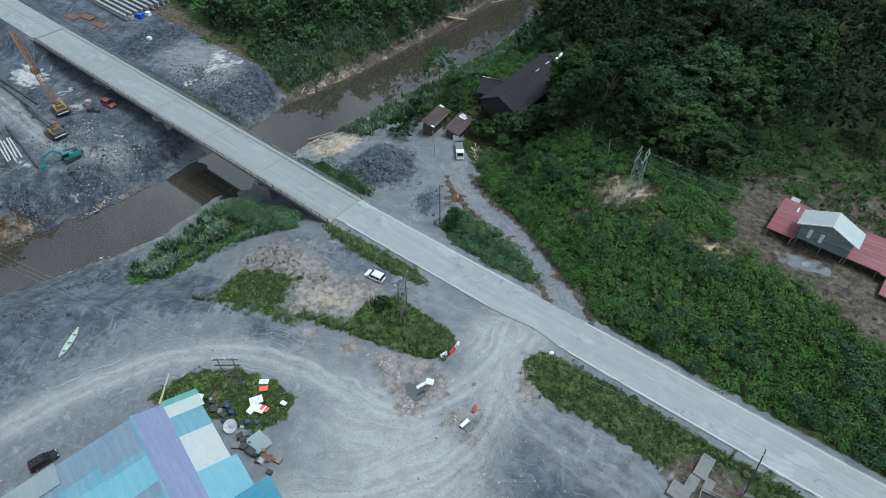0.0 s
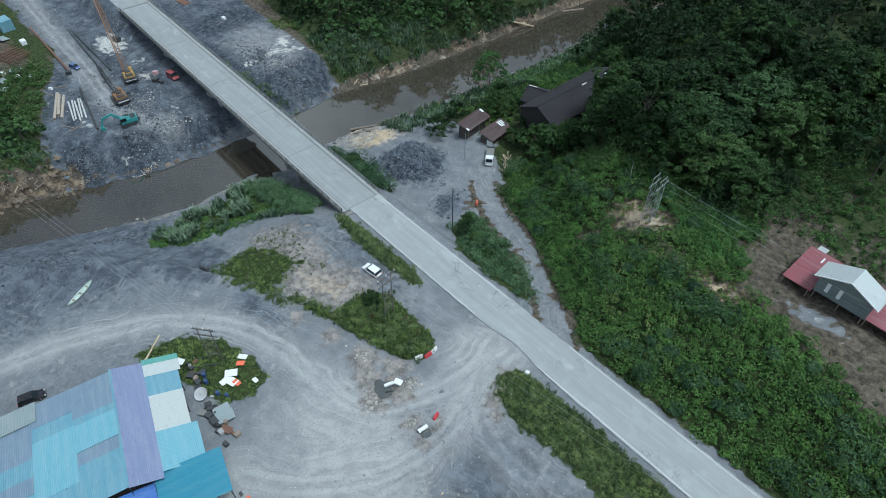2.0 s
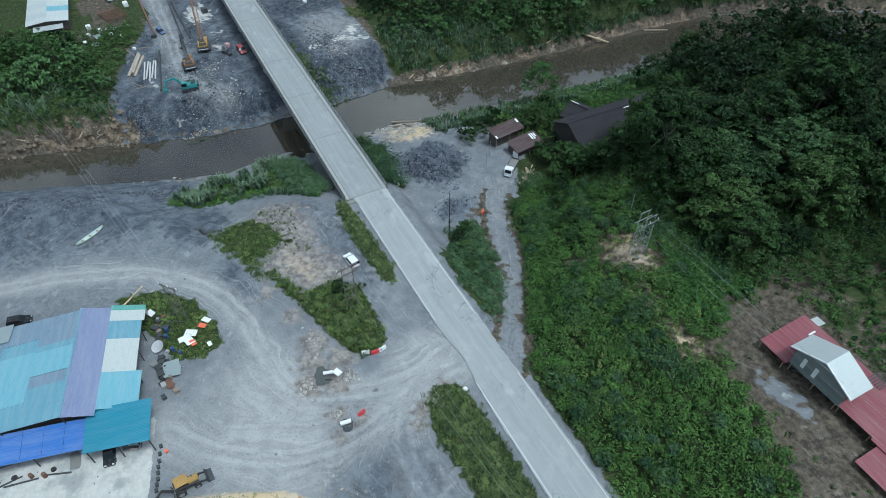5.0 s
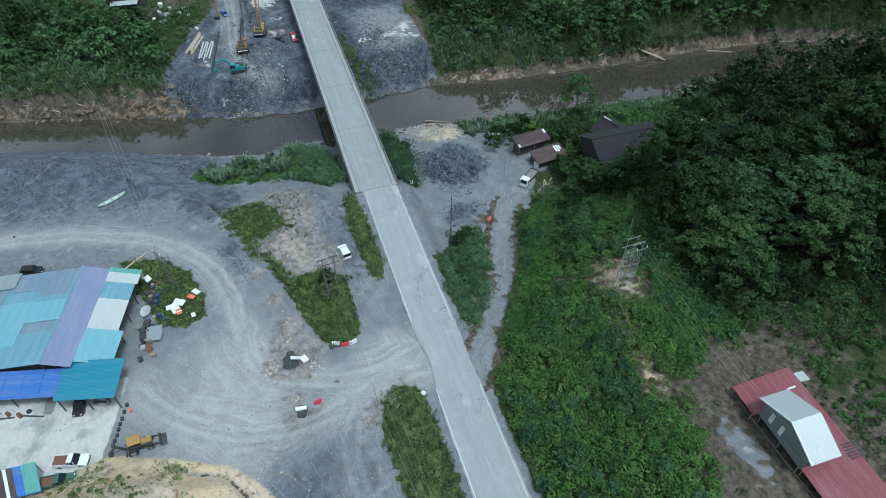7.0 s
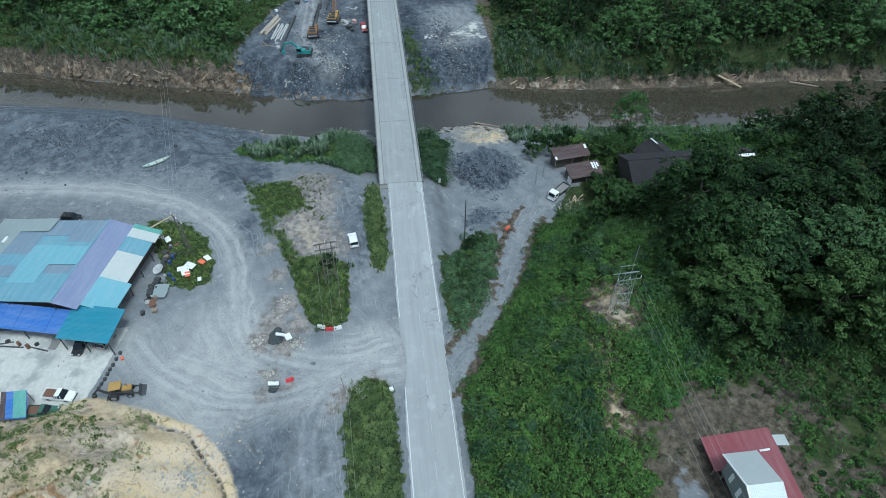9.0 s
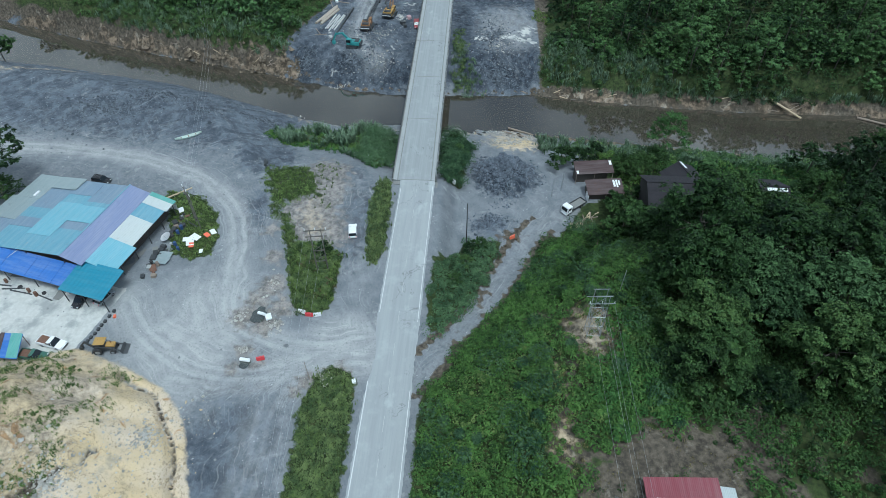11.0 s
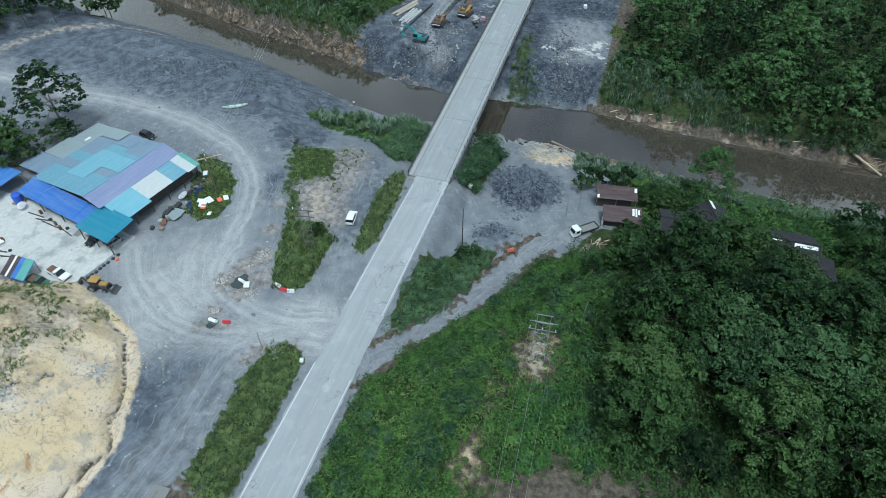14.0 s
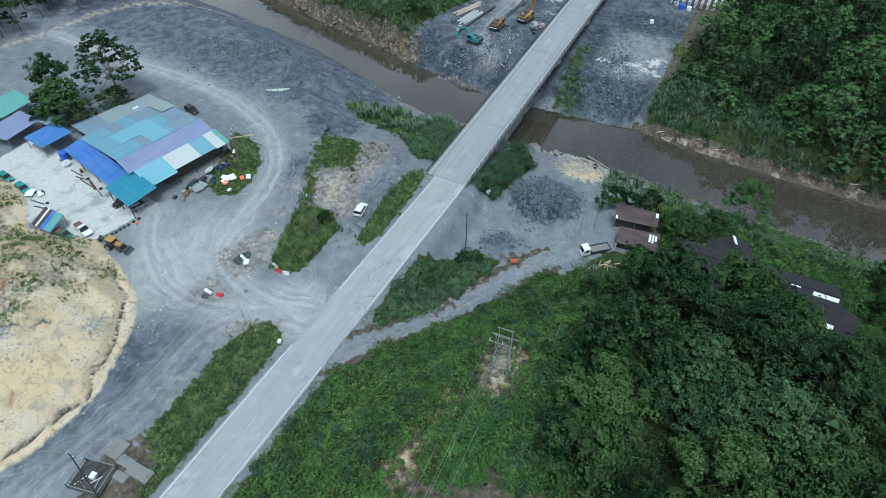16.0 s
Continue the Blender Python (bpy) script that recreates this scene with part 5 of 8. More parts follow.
make_car("car", on(-34.9, -91.5, 84), "teal car among scrap by the bank", worn("green car paint", (0.03, 0.2, 0.18), 0.4), 4.2, 1.7, 1.45)
make_car("car", on(-171.5, -8.0, 8), "dusty red site vehicle parked beside the bridge", M_RED_OLD, 4.6, 2.0, 1.9)
make_car("car", on(-196.5, -28.8, 20), "small blue car on the site road", worn("blue car paint", (0.06, 0.12, 0.3), 0.4), 3.6, 1.6, 1.4)


def make_truck():
    top = thing("truck", on(-79.2, 36.8, -48.5), "white-cab flatbed truck parked on the lane", "truck")
    bm = prism(bmesh.new(), [(1.6, 0.55), (3.3, 0.55), (3.35, 1.3), (3.1, 2.35), (1.7, 2.4), (1.6, 2.3)], -1.0, 1.0)
    bmesh.ops.bevel(bm, geom=bm.edges[:], offset=0.07, segments=2, affect="EDGES")
    part("cab", bm, M_WHITE, top)
    part("windscreen", slab4(bmesh.new(), (3.37, -0.85, 1.4), (3.37, 0.85, 1.4), (3.17, 0.8, 2.2), (3.17, -0.8, 2.2), 0.02), M_GLASS, top, "dark windscreen")
    for s in (-1, 1):
        part("side_window", cubes((2.0, 2.9, s * 1.0 - 0.02, s * 1.0 + 0.02, 1.45, 2.1)), M_GLASS, top)
        part("headlight", cubes((3.3, 3.38, s * 0.75 - 0.13, s * 0.75 + 0.13, 0.8, 1.0)), M_CLEAR_LAMP, top)
        part("mirror", cubes((3.2, 3.3, s * 1.2 - 0.08, s * 1.2 + 0.08, 1.6, 1.9)), M_DARK_STEEL, top)
        part("bed_side", cubes((-3.2, 1.4, s * 1.05 - 0.04, s * 1.05 + 0.04, 1.0, 1.38), bevel=0.01), M_DARK_STEEL, top)
        for x in (2.45, -1.7):
            wheel(top, x, s * 0.86, 0.42, 0.28)
    part("bed", cubes((-3.2, 1.45, -1.02, 1.02, 0.85, 1.05)), M_CONCRETE_DARK, top, "grey dusty bed")
    part("headboard", cubes((1.42, 1.52, -1.05, 1.05, 1.0, 1.9)), M_DARK_STEEL, top)
    part("tailboard", cubes((-3.3, -3.2, -1.05, 1.05, 1.0, 1.38)), M_DARK_STEEL, top)
    part("chassis", cubes((-3.0, 3.0, -0.4, 0.4, 0.45, 0.84)), M_DARK_STEEL, top)
    part("bumper", cubes((3.3, 3.45, -0.95, 0.95, 0.45, 0.65)), M_WHITE, top)


make_truck()


def beam(bm, a, b, w, h):
    """A square arm from a to b."""
    a, b = Vector(a), Vector(b)
    d = b - a
    q = d.to_track_quat("X", "Z").to_matrix().to_4x4()
    return box(bm, -d.length / 2, d.length / 2, -w / 2, w / 2, -h / 2, h / 2, 0.0, Matrix.Translation((a + b) / 2) @ q)


def lattice(bm, a, b, w, bays):
    """A trussed boom with four chords."""
    a, b = Vector(a), Vector(b)
    q = (b - a).to_track_quat("X", "Z").to_matrix()
    corner = [q @ Vector((0, sy * w / 2, sz * w / 2)) for sy, sz in ((-1, -1), (1, -1), (1, 1), (-1, 1))]
    for c in corner:
        rod(bm, a + c, b + c * 0.5, 0.07, 5)
    for k in range(bays):
        p, r = a.lerp(b, k / bays), a.lerp(b, (k + 1) / bays)
        for i in range(4):
            rod(bm, p + corner[i], r + corner[(i + 1) % 4] * (1 - 0.5 * (k + 1) / bays), 0.045, 4)
    return bm


def tracks_of(top, long, wide, high, gauge):
    for s in (-1, 1):
        outline = [(long / 2 - high / 2 + math.cos(t) * high / 2, high / 2 + math.sin(t) * high / 2) for t in [-math.pi / 2 + k * math.pi / 8 for k in range(9)]]
        outline += [(-long / 2 + high / 2 - math.cos(t) * high / 2, high / 2 - math.sin(t) * high / 2) for t in [-math.pi / 2 + k * math.pi / 8 for k in range(9)]]
        part("track", prism(bmesh.new(), outline, s * gauge - wide / 2, s * gauge + wide / 2), M_DARK_STEEL, top, "steel crawler track")


def make_excavator():
    top = thing("excavator", on(-156.2, -27.6, -98), "turquoise crawler excavator with lowered bucket", "excavator")
    tracks_of(top, 4.0, 0.6, 0.9, 1.15)
    part("undercarriage", cubes((-1.2, 1.2, -0.9, 0.9, 0.4, 1.0)), M_DARK_STEEL, top)
    part("house", cubes((-2.6, 0.9, -1.35, 1.35, 1.0, 2.2), bevel=0.1), M_CYAN, top, "turquoise engine house")
    part("counterweight", cubes((-3.0, -2.4, -1.3, 1.3, 1.05, 2.0), bevel=0.12), M_DARK_STEEL, top)
    part("engine_hood", cubes((-2.3, -0.9, -1.05, 1.05, 2.2, 2.38), bevel=0.05), M_DARK_STEEL, top, "grimy dark engine hood")
    part("walkway", cubes((-0.8, 0.85, -1.33, -0.55, 2.2, 2.24)), M_RUBBER, top, "dark deck plate")
    part("exhaust", rod(bmesh.new(), (-1.7, 0.7, 2.3), (-1.7, 0.7, 2.85), 0.08, 8), M_DARK_STEEL, top)
    for s in (-1, 1):
        part("handrail", rod(rod(bmesh.new(), (-0.8, s * 1.3, 2.2), (-0.8, s * 1.3, 2.8), 0.03, 5), (-0.8, s * 1.3, 2.8), (0.6, s * 1.3, 2.8), 0.03, 5), M_DARK_STEEL, top)
    cab = part("cab", cubes((0.1, 1.7, 0.35, 1.35, 1.0, 2.95), bevel=0.08), M_CYAN, top)
    part("window", cubes((0.3, 1.74, 0.45, 1.39, 1.8, 2.7)), M_GLASS, cab)
    part("boom", beam(beam(bmesh.new(), (0.8, -0.3, 1.6), (3.4, -0.3, 4.2), 0.45, 0.6), (3.2, -0.3, 4.1), (5.7, -0.3, 3.6), 0.4, 0.5), M_CYAN, top)
    part("arm", beam(bmesh.new(), (5.5, -0.3, 3.9), (6.6, -0.3, 1.2), 0.35, 0.45), M_CYAN, top)
    bm = prism(bmesh.new(), [(6.2, 1.2), (7.0, 1.2), (6.9, 0.3), (6.3, 0.0), (5.9, 0.4)], -0.8, 0.2)
    part("bucket", bm, M_CYAN, top)
    part("ram", rod(bmesh.new(), (1.4, -0.3, 1.5), (3.2, -0.3, 3.6), 0.09, 8), M_STEEL, top)


make_excavator()


def make_crane(m, label, boom, mast, house):
    top = thing("crawler_crane", m, label, "crane")
    tracks_of(top, 5.2, 0.75, 1.0, 1.7)
    part("undercarriage", cubes((-1.5, 1.5, -1.5, 1.5, 0.5, 1.05)), M_DARK_STEEL, top)
    part("house", cubes((-3.4, 1.0, -1.5, 1.5, 1.05, 2.6), bevel=0.1), house, top, "amber engine house")
    part("counterweight", cubes((-4.0, -3.4, -1.6, 1.6, 1.1, 2.2), bevel=0.08), M_DARK_STEEL, top, "dark counterweight with pale stripe")
    part("stripe", cubes((-4.03, -4.0, -1.5, 1.5, 1.5, 1.75)), M_WHITE, top)
    cab = part("cab", cubes((0.6, 2.2, -1.5, -0.5, 1.05, 2.9), bevel=0.06), house, top)
    part("window", cubes((0.8, 2.23, -1.53, -0.6, 1.8, 2.7)), M_GLASS, cab)
    part("engine_hood", cubes((-3.3, -1.9, -1.1, 1.1, 2.6, 2.85), bevel=0.06), M_DARK_STEEL, top, "grimy dark engine hood")
    part("deck_plate", cubes((0.2, 0.95, -0.4, 1.4, 2.6, 2.64)), M_RUBBER, top, "dark deck plate")
    part("exhaust", rod(bmesh.new(), (-2.6, 0.8, 2.8), (-2.6, 0.8, 3.5), 0.1, 8), M_RUST, top)
    for s in (-1, 1):
        part("side_step", cubes((-3.2, 0.9, s * 1.68 - 0.16, s * 1.68 + 0.16, 1.15, 1.22)), M_DARK_STEEL, top)
        part("vent_panel", cubes((-3.0, -1.2, s * 1.5 - 0.02, s * 1.5 + 0.02, 1.5, 2.3)), M_DARK_STEEL, top)
    part("winch", rod(bmesh.new(), (-0.6, -0.7, 2.75), (-0.6, 0.7, 2.75), 0.35, 12), M_DARK_STEEL, top)
    part("gantry", rod(rod(bmesh.new(), (-2.2, -0.8, 2.5), (-1.6, -0.5, 4.6), 0.07, 6), (-2.2, 0.8, 2.5), (-1.6, 0.5, 4.6), 0.07, 6), M_DARK_STEEL, top)
    part("boom", lattice(bmesh.new(), (1.2, 0, 1.5), boom, 1.1, 16), mast, top, "trussed boom")
    part("stay_cable", rod(rod(bmesh.new(), (-1.6, -0.5, 4.6), boom, 0.025, 4), (-1.6, 0.5, 4.6), boom, 0.025, 4), M_DARK_STEEL, top)
    return top


make_crane(on(-169.5, -24.8, 178), "amber crawler crane with its dark trussed boom lowered", (22, -0.6, 0.9), M_DARK_STEEL, M_AMBER)
rig = make_crane(on(-179.5, -18.2, 170), "yellow piling rig with tall raked mast", (15.0, 0.2, 18.5), M_AMBER, M_YELLOW)
part("leader", beam(bmesh.new(), (2.6, 0.9, 1.0), (15.6, 1.0, 18.5), 0.3, 0.4), M_AMBER, rig, "box-section piling leader")


def make_backhoe():
    top = thing("backhoe_loader", on(-29.8, -51.2, 96), "worn yellow backhoe loader with front bucket and folded arm", "backhoe loader")
    part("body", cubes((-1.6, 1.9, -0.6, 0.6, 0.7, 1.5), bevel=0.08), M_DARK_STEEL, top, "grimy engine body")
    part("hood", cubes((0.4, 2.0, -0.5, 0.5, 1.4, 1.85), bevel=0.08), M_YELLOW, top, "dusty yellow hood")
    part("seat", cubes((-0.7, -0.2, -0.3, 0.3, 1.45, 1.95), bevel=0.08), M_RUBBER, top)
    part("exhaust", rod(bmesh.new(), (1.2, 0.25, 1.8), (1.2, 0.25, 2.5), 0.05, 6), M_RUST, top)
    for x in (-1.1, 0.4):
        for s in (-1, 1):
            part("cab_post", rod(bmesh.new(), (x, s * 0.65, 1.4), (x, s * 0.65, 2.6), 0.05, 6), M_DARK_STEEL, top)
    part("cab_roof", cubes((-1.35, 0.6, -0.85, 0.85, 2.6, 2.74), bevel=0.04), M_YELLOW, top, "faded yellow cab roof")
    for s in (-1, 1):
        wheel(top, -1.0, s * 0.95, 0.75, 0.45)
        wheel(top, 1.5, s * 0.85, 0.5, 0.35)
        part("loader_arm", beam(bmesh.new(), (0.6, s * 0.7, 1.5), (3.0, s * 0.7, 0.6), 0.15, 0.25), M_DARK_STEEL, top)
        part("stabiliser", beam(bmesh.new(), (-1.9, s * 0.5, 1.0), (-2.2, s * 1.4, 0.1), 0.15, 0.18), M_DARK_STEEL, top)
    part("bucket", prism(bmesh.new(), [(2.9, 0.9), (3.1, 0.2), (3.9, 0.12), (3.2, 0.3)], -1.1, 1.1), M_DARK_STEEL, top)
    part("boom", beam(bmesh.new(), (-1.9, 0, 0.9), (-3.2, 0.1, 2.5), 0.25, 0.35), M_DARK_STEEL, top)
    part("dipper", beam(bmesh.new(), (-3.1, 0.1, 2.5), (-4.3, 0.3, 1.0), 0.22, 0.3), M_DARK_STEEL, top)
    part("digger_bucket", prism(bmesh.new(), [(-4.6, 0.9), (-4.0, 0.9), (-4.1, 0.2), (-4.6, 0.15)], 0.0, 0.6), M_DARK_STEEL, top)


make_backhoe()


# ---- power lines ----
def wire(points, sag=1.2, r=0.014):
    cu = bpy.data.curves.new("wire", "CURVE")
    cu.dimensions, cu.bevel_depth, cu.bevel_resolution = "3D", r, 0
    sp = cu.splines.new("POLY")
    pts = []
    for a, b in zip(points, points[1:]):
        for k in range(14):
            t = k / 14
            p = Vector(a).lerp(Vector(b), t)
            pts.append((p.x, p.y, p.z - sag * 4 * t * (1 - t)))
    pts.append(points[-1])
    sp.points.add(len(pts) - 1)
    for q, p in zip(sp.points, pts):
        q.co = (*p, 1)
    ob = new("power_line", cu)
    cu.materials.append(M_STEEL)
    return tagged(ob, "thin dark overhead power line", "cable", "overhead lines")


def make_h_frame(x, y, top_z, yaw, gap, label, material, braces=2, arm=4.2, lean=0.0):
    g = height(x, y)
    top = thing("utility_pole", pose(x, y, g, 0, 0, yaw), label, "utility pole")
    h = top_z - g
    for s in (-1, 1):
        part("pole", rod(bmesh.new(), (0, s * gap / 2, -0.5), (lean, s * gap / 2, h), 0.11, 10, 0.08), material, top)
    for up in (0.35, 1.9):
        part("crossarm", cubes((lean - 0.08, lean + 0.08, -arm / 2, arm / 2, h - up - 0.1, h - up + 0.1)), material, top)
    for k in range(braces):
        z = h * (0.25 + 0.25 * k)
        part("brace", rod(rod(bmesh.new(), (0, -gap / 2, z), (0, gap / 2, z + 1.8), 0.05, 6), (0, gap / 2, z), (0, -gap / 2, z + 1.8), 0.05, 6), material, top)
        part("tie", cubes((-0.06, 0.06, -gap / 2, gap / 2, z - 0.06, z + 0.06)), material, top)
    for y2 in (-arm / 2 + 0.15, 0, arm / 2 - 0.15):
        part("insulator", rod(bmesh.new(), (lean, y2, h - 0.25), (lean, y2, h + 0.25), 0.07, 8), M_WHITE, top)
    return top


make_h_frame(-50.8, -16.3, 10.9, 8, 2.1, "weathered timber H-frame power pole among bushes", M_POLE)
make_h_frame(-62.5, -45.5, 9.0, -50, 2.4, "weathered timber H-frame power pole on the weedy island", M_POLE)


def make_pylon():
    g = height(-31, 33.5)
    top = thing("power_pylon", pose(-31.6, 33.4, g, 0, 0, 4), "pale galvanised braced power pylon on a bare patch", "power pylon")
    h = 18.6 - g
    legs = [(-1.0, -1.1), (1.0, -1.1), (1.0, 1.1), (-1.0, 1.1)]
    for x, y in legs:
        part("leg", rod(bmesh.new(), (x, y, -0.5), (x * 0.75, y * 0.9, h), 0.05, 8), M_STEEL, top)
    for z in (0.8, 3.2, 5.6):
        for (ax, ay), (bx, by) in zip(legs, legs[1:] + legs[:1]):
            part("tie", rod(bmesh.new(), (ax, ay, z), (bx, by, z), 0.035, 6), M_STEEL, top)
            part("brace", rod(bmesh.new(), (ax, ay, z), (bx, by, z + 2.4), 0.03, 6), M_STEEL, top)
            part("brace", rod(bmesh.new(), (bx, by, z), (ax, ay, z + 2.4), 0.03, 6), M_STEEL, top)
    for z, a in ((h - 0.2, 1.3), (h - 1.9, 2.1)):
        part("crossarm", cubes((-0.8, -0.7, -a, a, z - 0.05, z + 0.05)), M_STEEL, top)
        part("crossarm", cubes((0.7, 0.8, -a, a, z - 0.05, z + 0.05)), M_STEEL, top)
    for y in (-1.9, 0, 1.9):
        part("insulator", rod(bmesh.new(), (0.75, y, h - 1.8), (0.75, y, h - 1.3), 0.06, 8), M_WHITE, top)


make_pylon()


def make_pole(x, y, top_z, label, lean=(0, 0), r=0.13, arm=0.0, material=None):
    g = height(x, y)
    top = thing("utility_pole", pose(x, y, g), label, "utility pole")
    part("pole", rod(bmesh.new(), (0, 0, -0.5), (lean[0], lean[1], top_z - g), r, 10, r * 0.7), material or M_DARK_STEEL, top)
    if arm:
        part("crossarm", cubes((lean[0] - 0.06, lean[0] + 0.06, lean[1] - arm / 2, lean[1] + arm / 2, top_z - g - 0.4, top_z - g - 0.25)), material or M_DARK_STEEL, top)
        for s in (-1, 1):
            part("insulator", rod(bmesh.new(), (lean[0], lean[1] + s * arm * 0.42, top_z - g - 0.25), (lean[0], lean[1] + s * arm * 0.42, top_z - g), 0.06, 6), M_WHITE, top)
    return top


make_pole(-65.4, 12.0, 5.8, "single dark power pole beside the gravel heap")
make_pole(10.6, -9.4, 14.4, "slim dark power pole beside the road", (-1.6, -1.4), 0.12, 1.4)
make_pole(-25.3, -13.6, 4.4, "thin leaning stake at the verge's end", (-0.5, -0.4), 0.06, 0, M_WOOD)
make_pole(-40.5, 39.0, 13.5, "thin grey pole near the pylon", (-0.6, 0.4), 0.09, 0, M_STEEL)
make_pole(-83.6, 32.0, -1.5, "thin grey pole by the shed", (0, 0), 0.08, 0, M_STEEL)
make_pole(-86.2, 34.5, -1.8, "thin grey pole by the shed", (0, 0), 0.08, 0, M_STEEL)
for k in (-1, 0, 1):
    wire([(-50.8, -16.3 + 1.9 * k, 11.0), (9.0, -10.8 + 0.6 * k, 14.3), (90, -11 + 1.5 * k, 18)], 1.4)
    wire([(-50.8, -16.3 + 1.9 * k, 11.0), (-62.5 + 1.4 * k, -45.5 + 1.2 * k, 9.1), (-122 + 1.4 * k, -60 + 1.2 * k, 9), (-200, -92 + 2 * k, 14)], 0.9)
    wire([(-31, 33.4 + 1.9 * k, 17.0), (60, 36 + 1.9 * k, 21)], 2.2)
wire([(-31, 33.4, 18.6), (60, 36, 23)], 2.0)


# ---- small things in the yard ----
def make_barrier(x, y, yaw, material, label):
    top = thing("road_barrier", pose(x, y, height(x, y), 0, 0, yaw), label, "barrier", "plastic road barriers")
    bm = prism(bmesh.new(), [(-0.28, 0), (0.28, 0), (0.22, 0.3), (0.14, 0.8), (-0.14, 0.8), (-0.22, 0.3)], -0.7, 0.7)
    bmesh.ops.bevel(bm, geom=bm.edges[:], offset=0.04, segments=1, affect="EDGES")
    part("shell", bm, material, top)
    for y2 in (-0.35, 0.35):
        part("slot", cubes((-0.06, 0.06, y2 - 0.1, y2 + 0.1, 0.805, 0.812)), M_CONCRETE if material is M_WHITE else M_RED_OLD, top)


make_barrier(-39.9, -18.1, 165, M_WHITE, "white plastic road barrier at the island's tip")
make_barrier(-39.2, -16.6, 178, M_RED, "red plastic road barrier at the island's tip")
make_barrier(-39.3, -15.1, 12, M_WHITE, "white plastic road barrier at the island's tip")
make_barrier(-29.2, -23.2, 20, M_RED, "red plastic road barrier tipped beside the pit")
make_barrier(-68.3, 22.2, 40, M_ORANGE, "orange plastic road barrier beside the lane")

for a, b, r in (((-39.2, -26.2), (-38.6, -24.7), 0.3), ((-29.2, -26.9), (-28.9, -25.2), 0.36)):
    z = height(*b) + 0.75
    bm = rod(bmesh.new(), (a[0], a[1], z - 0.1), (b[0], b[1], z + 0.1), r, 16)
    for f in [f for f in bm.faces if len(f.verts) > 4]:
        ring = bmesh.ops.inset_individual(bm, faces=[f], thickness=0.06)
        bmesh.ops.translate(bm, verts=f.verts, vec=-f.normal * 0.25)
    solo("culvert_pipe", bm, M_WHITE, "short pale concrete pipe in the dug pit", "pipe")
bm = cubes((-0.7, 0.7, -0.55, 0.55, 0, 0.35), bevel=0.05)
solo("concrete_block", bm, M_WHITE, "white concrete block at the pit's rim", "block", on(-38.2, -24.0, 25, 0.2))


def make_boat():
    rings = []
    bm = bmesh.new()
    n = 14
    for i in range(n + 1):
        t = i / n * 2 - 1
        w = 0.55 * (1 - abs(t) ** 2.6) + 0.05
        up = 0.35 * abs(t) ** 3
        x = t * 3.3
        rings.append([bm.verts.new((x, y * w, z + up)) for y, z in ((-1, 0.55), (-0.75, 0.15), (0, 0.02), (0.75, 0.15), (1, 0.55), (0.86, 0.55), (0.62, 0.22), (0, 0.12), (-0.62, 0.22), (-0.86, 0.55))])
    for r, s in zip(rings, rings[1:]):
        for k in range(10):
            bm.faces.new((r[k], r[(k + 1) % 10], s[(k + 1) % 10], s[k]))
    bm.faces.new(rings[0][::-1])
    bm.faces.new(rings[-1])
    top = thing("boat", on(-93.9, -58.5, 122), "narrow pale green boat lying on the gravel", "boat")
    part("hull", bm, M_PALE_GREEN, top)
    for x in (-1.8, 0, 1.8):
        part("thwart", cubes((x - 0.15, x + 0.15, -0.42, 0.42, 0.42, 0.48)), M_WOOD, top)


make_boat()


def make_dish(x, y, z, r, label, yaw=0):
    top = thing("satellite_dish", pose(x, y, z, 0, 0, yaw), label, "satellite dish")
    bm = bmesh.new()
    rows = []
    for i in range(6):
        q = r * i / 5
        rows.append([bm.verts.new((q * math.cos(a), q * math.sin(a), 0.22 * (q / r) ** 2 * r)) for a in [k * math.pi / 12 for k in range(24)]] if i else [bm.verts.new((0, 0, 0))])
    for k in range(24):
        bm.faces.new((rows[0][0], rows[1][k], rows[1][(k + 1) % 24]))
        for a, b in zip(rows[1:], rows[2:]):
            bm.faces.new((a[k], b[k], b[(k + 1) % 24], a[(k + 1) % 24]))
    bmesh.ops.solidify(bm, geom=bm.faces[:], thickness=0.03)
    bmesh.ops.transform(bm, matrix=pose(0, 0, 1.0, 18, 12, 0), verts=bm.verts[:])
    part("reflector", bm, M_WHITE, top, "white mesh reflector")
    part("mast", rod(bmesh.new(), (0, 0, -0.2), (0, 0, 1.0), 0.07, 8), M_STEEL, top)
    part("feed_arm", rod(bmesh.new(), (0.1, -0.1, 1.0), (0.25, -0.3, 1.0 + r * 0.7), 0.03, 6), M_STEEL, top)


make_dish(-57.7, -50.6, -0.9, 1.15, "white satellite dish beside the workshop")
make_dish(-44.6, -82.8, -1.0, 1.0, "white satellite dish near the water tank", 70)

tank = thing("water_tank", pose(-46.2, -85.2, -0.9), "bright blue plastic water tank", "water tank")
part("drum", rod(bmesh.new(), (0, 0, 0.4), (0, 0, 2.3), 1.0, 24), M_BLUE_PLASTIC, tank)
part("lid", rod(bmesh.new(), (0, 0, 2.3), (0, 0, 2.5), 0.9, 20, 0.4), M_BLUE_PLASTIC, tank)
part("stand", cubes((-1.1, 1.1, -1.1, 1.1, 0, 0.4)), M_WOOD, tank)


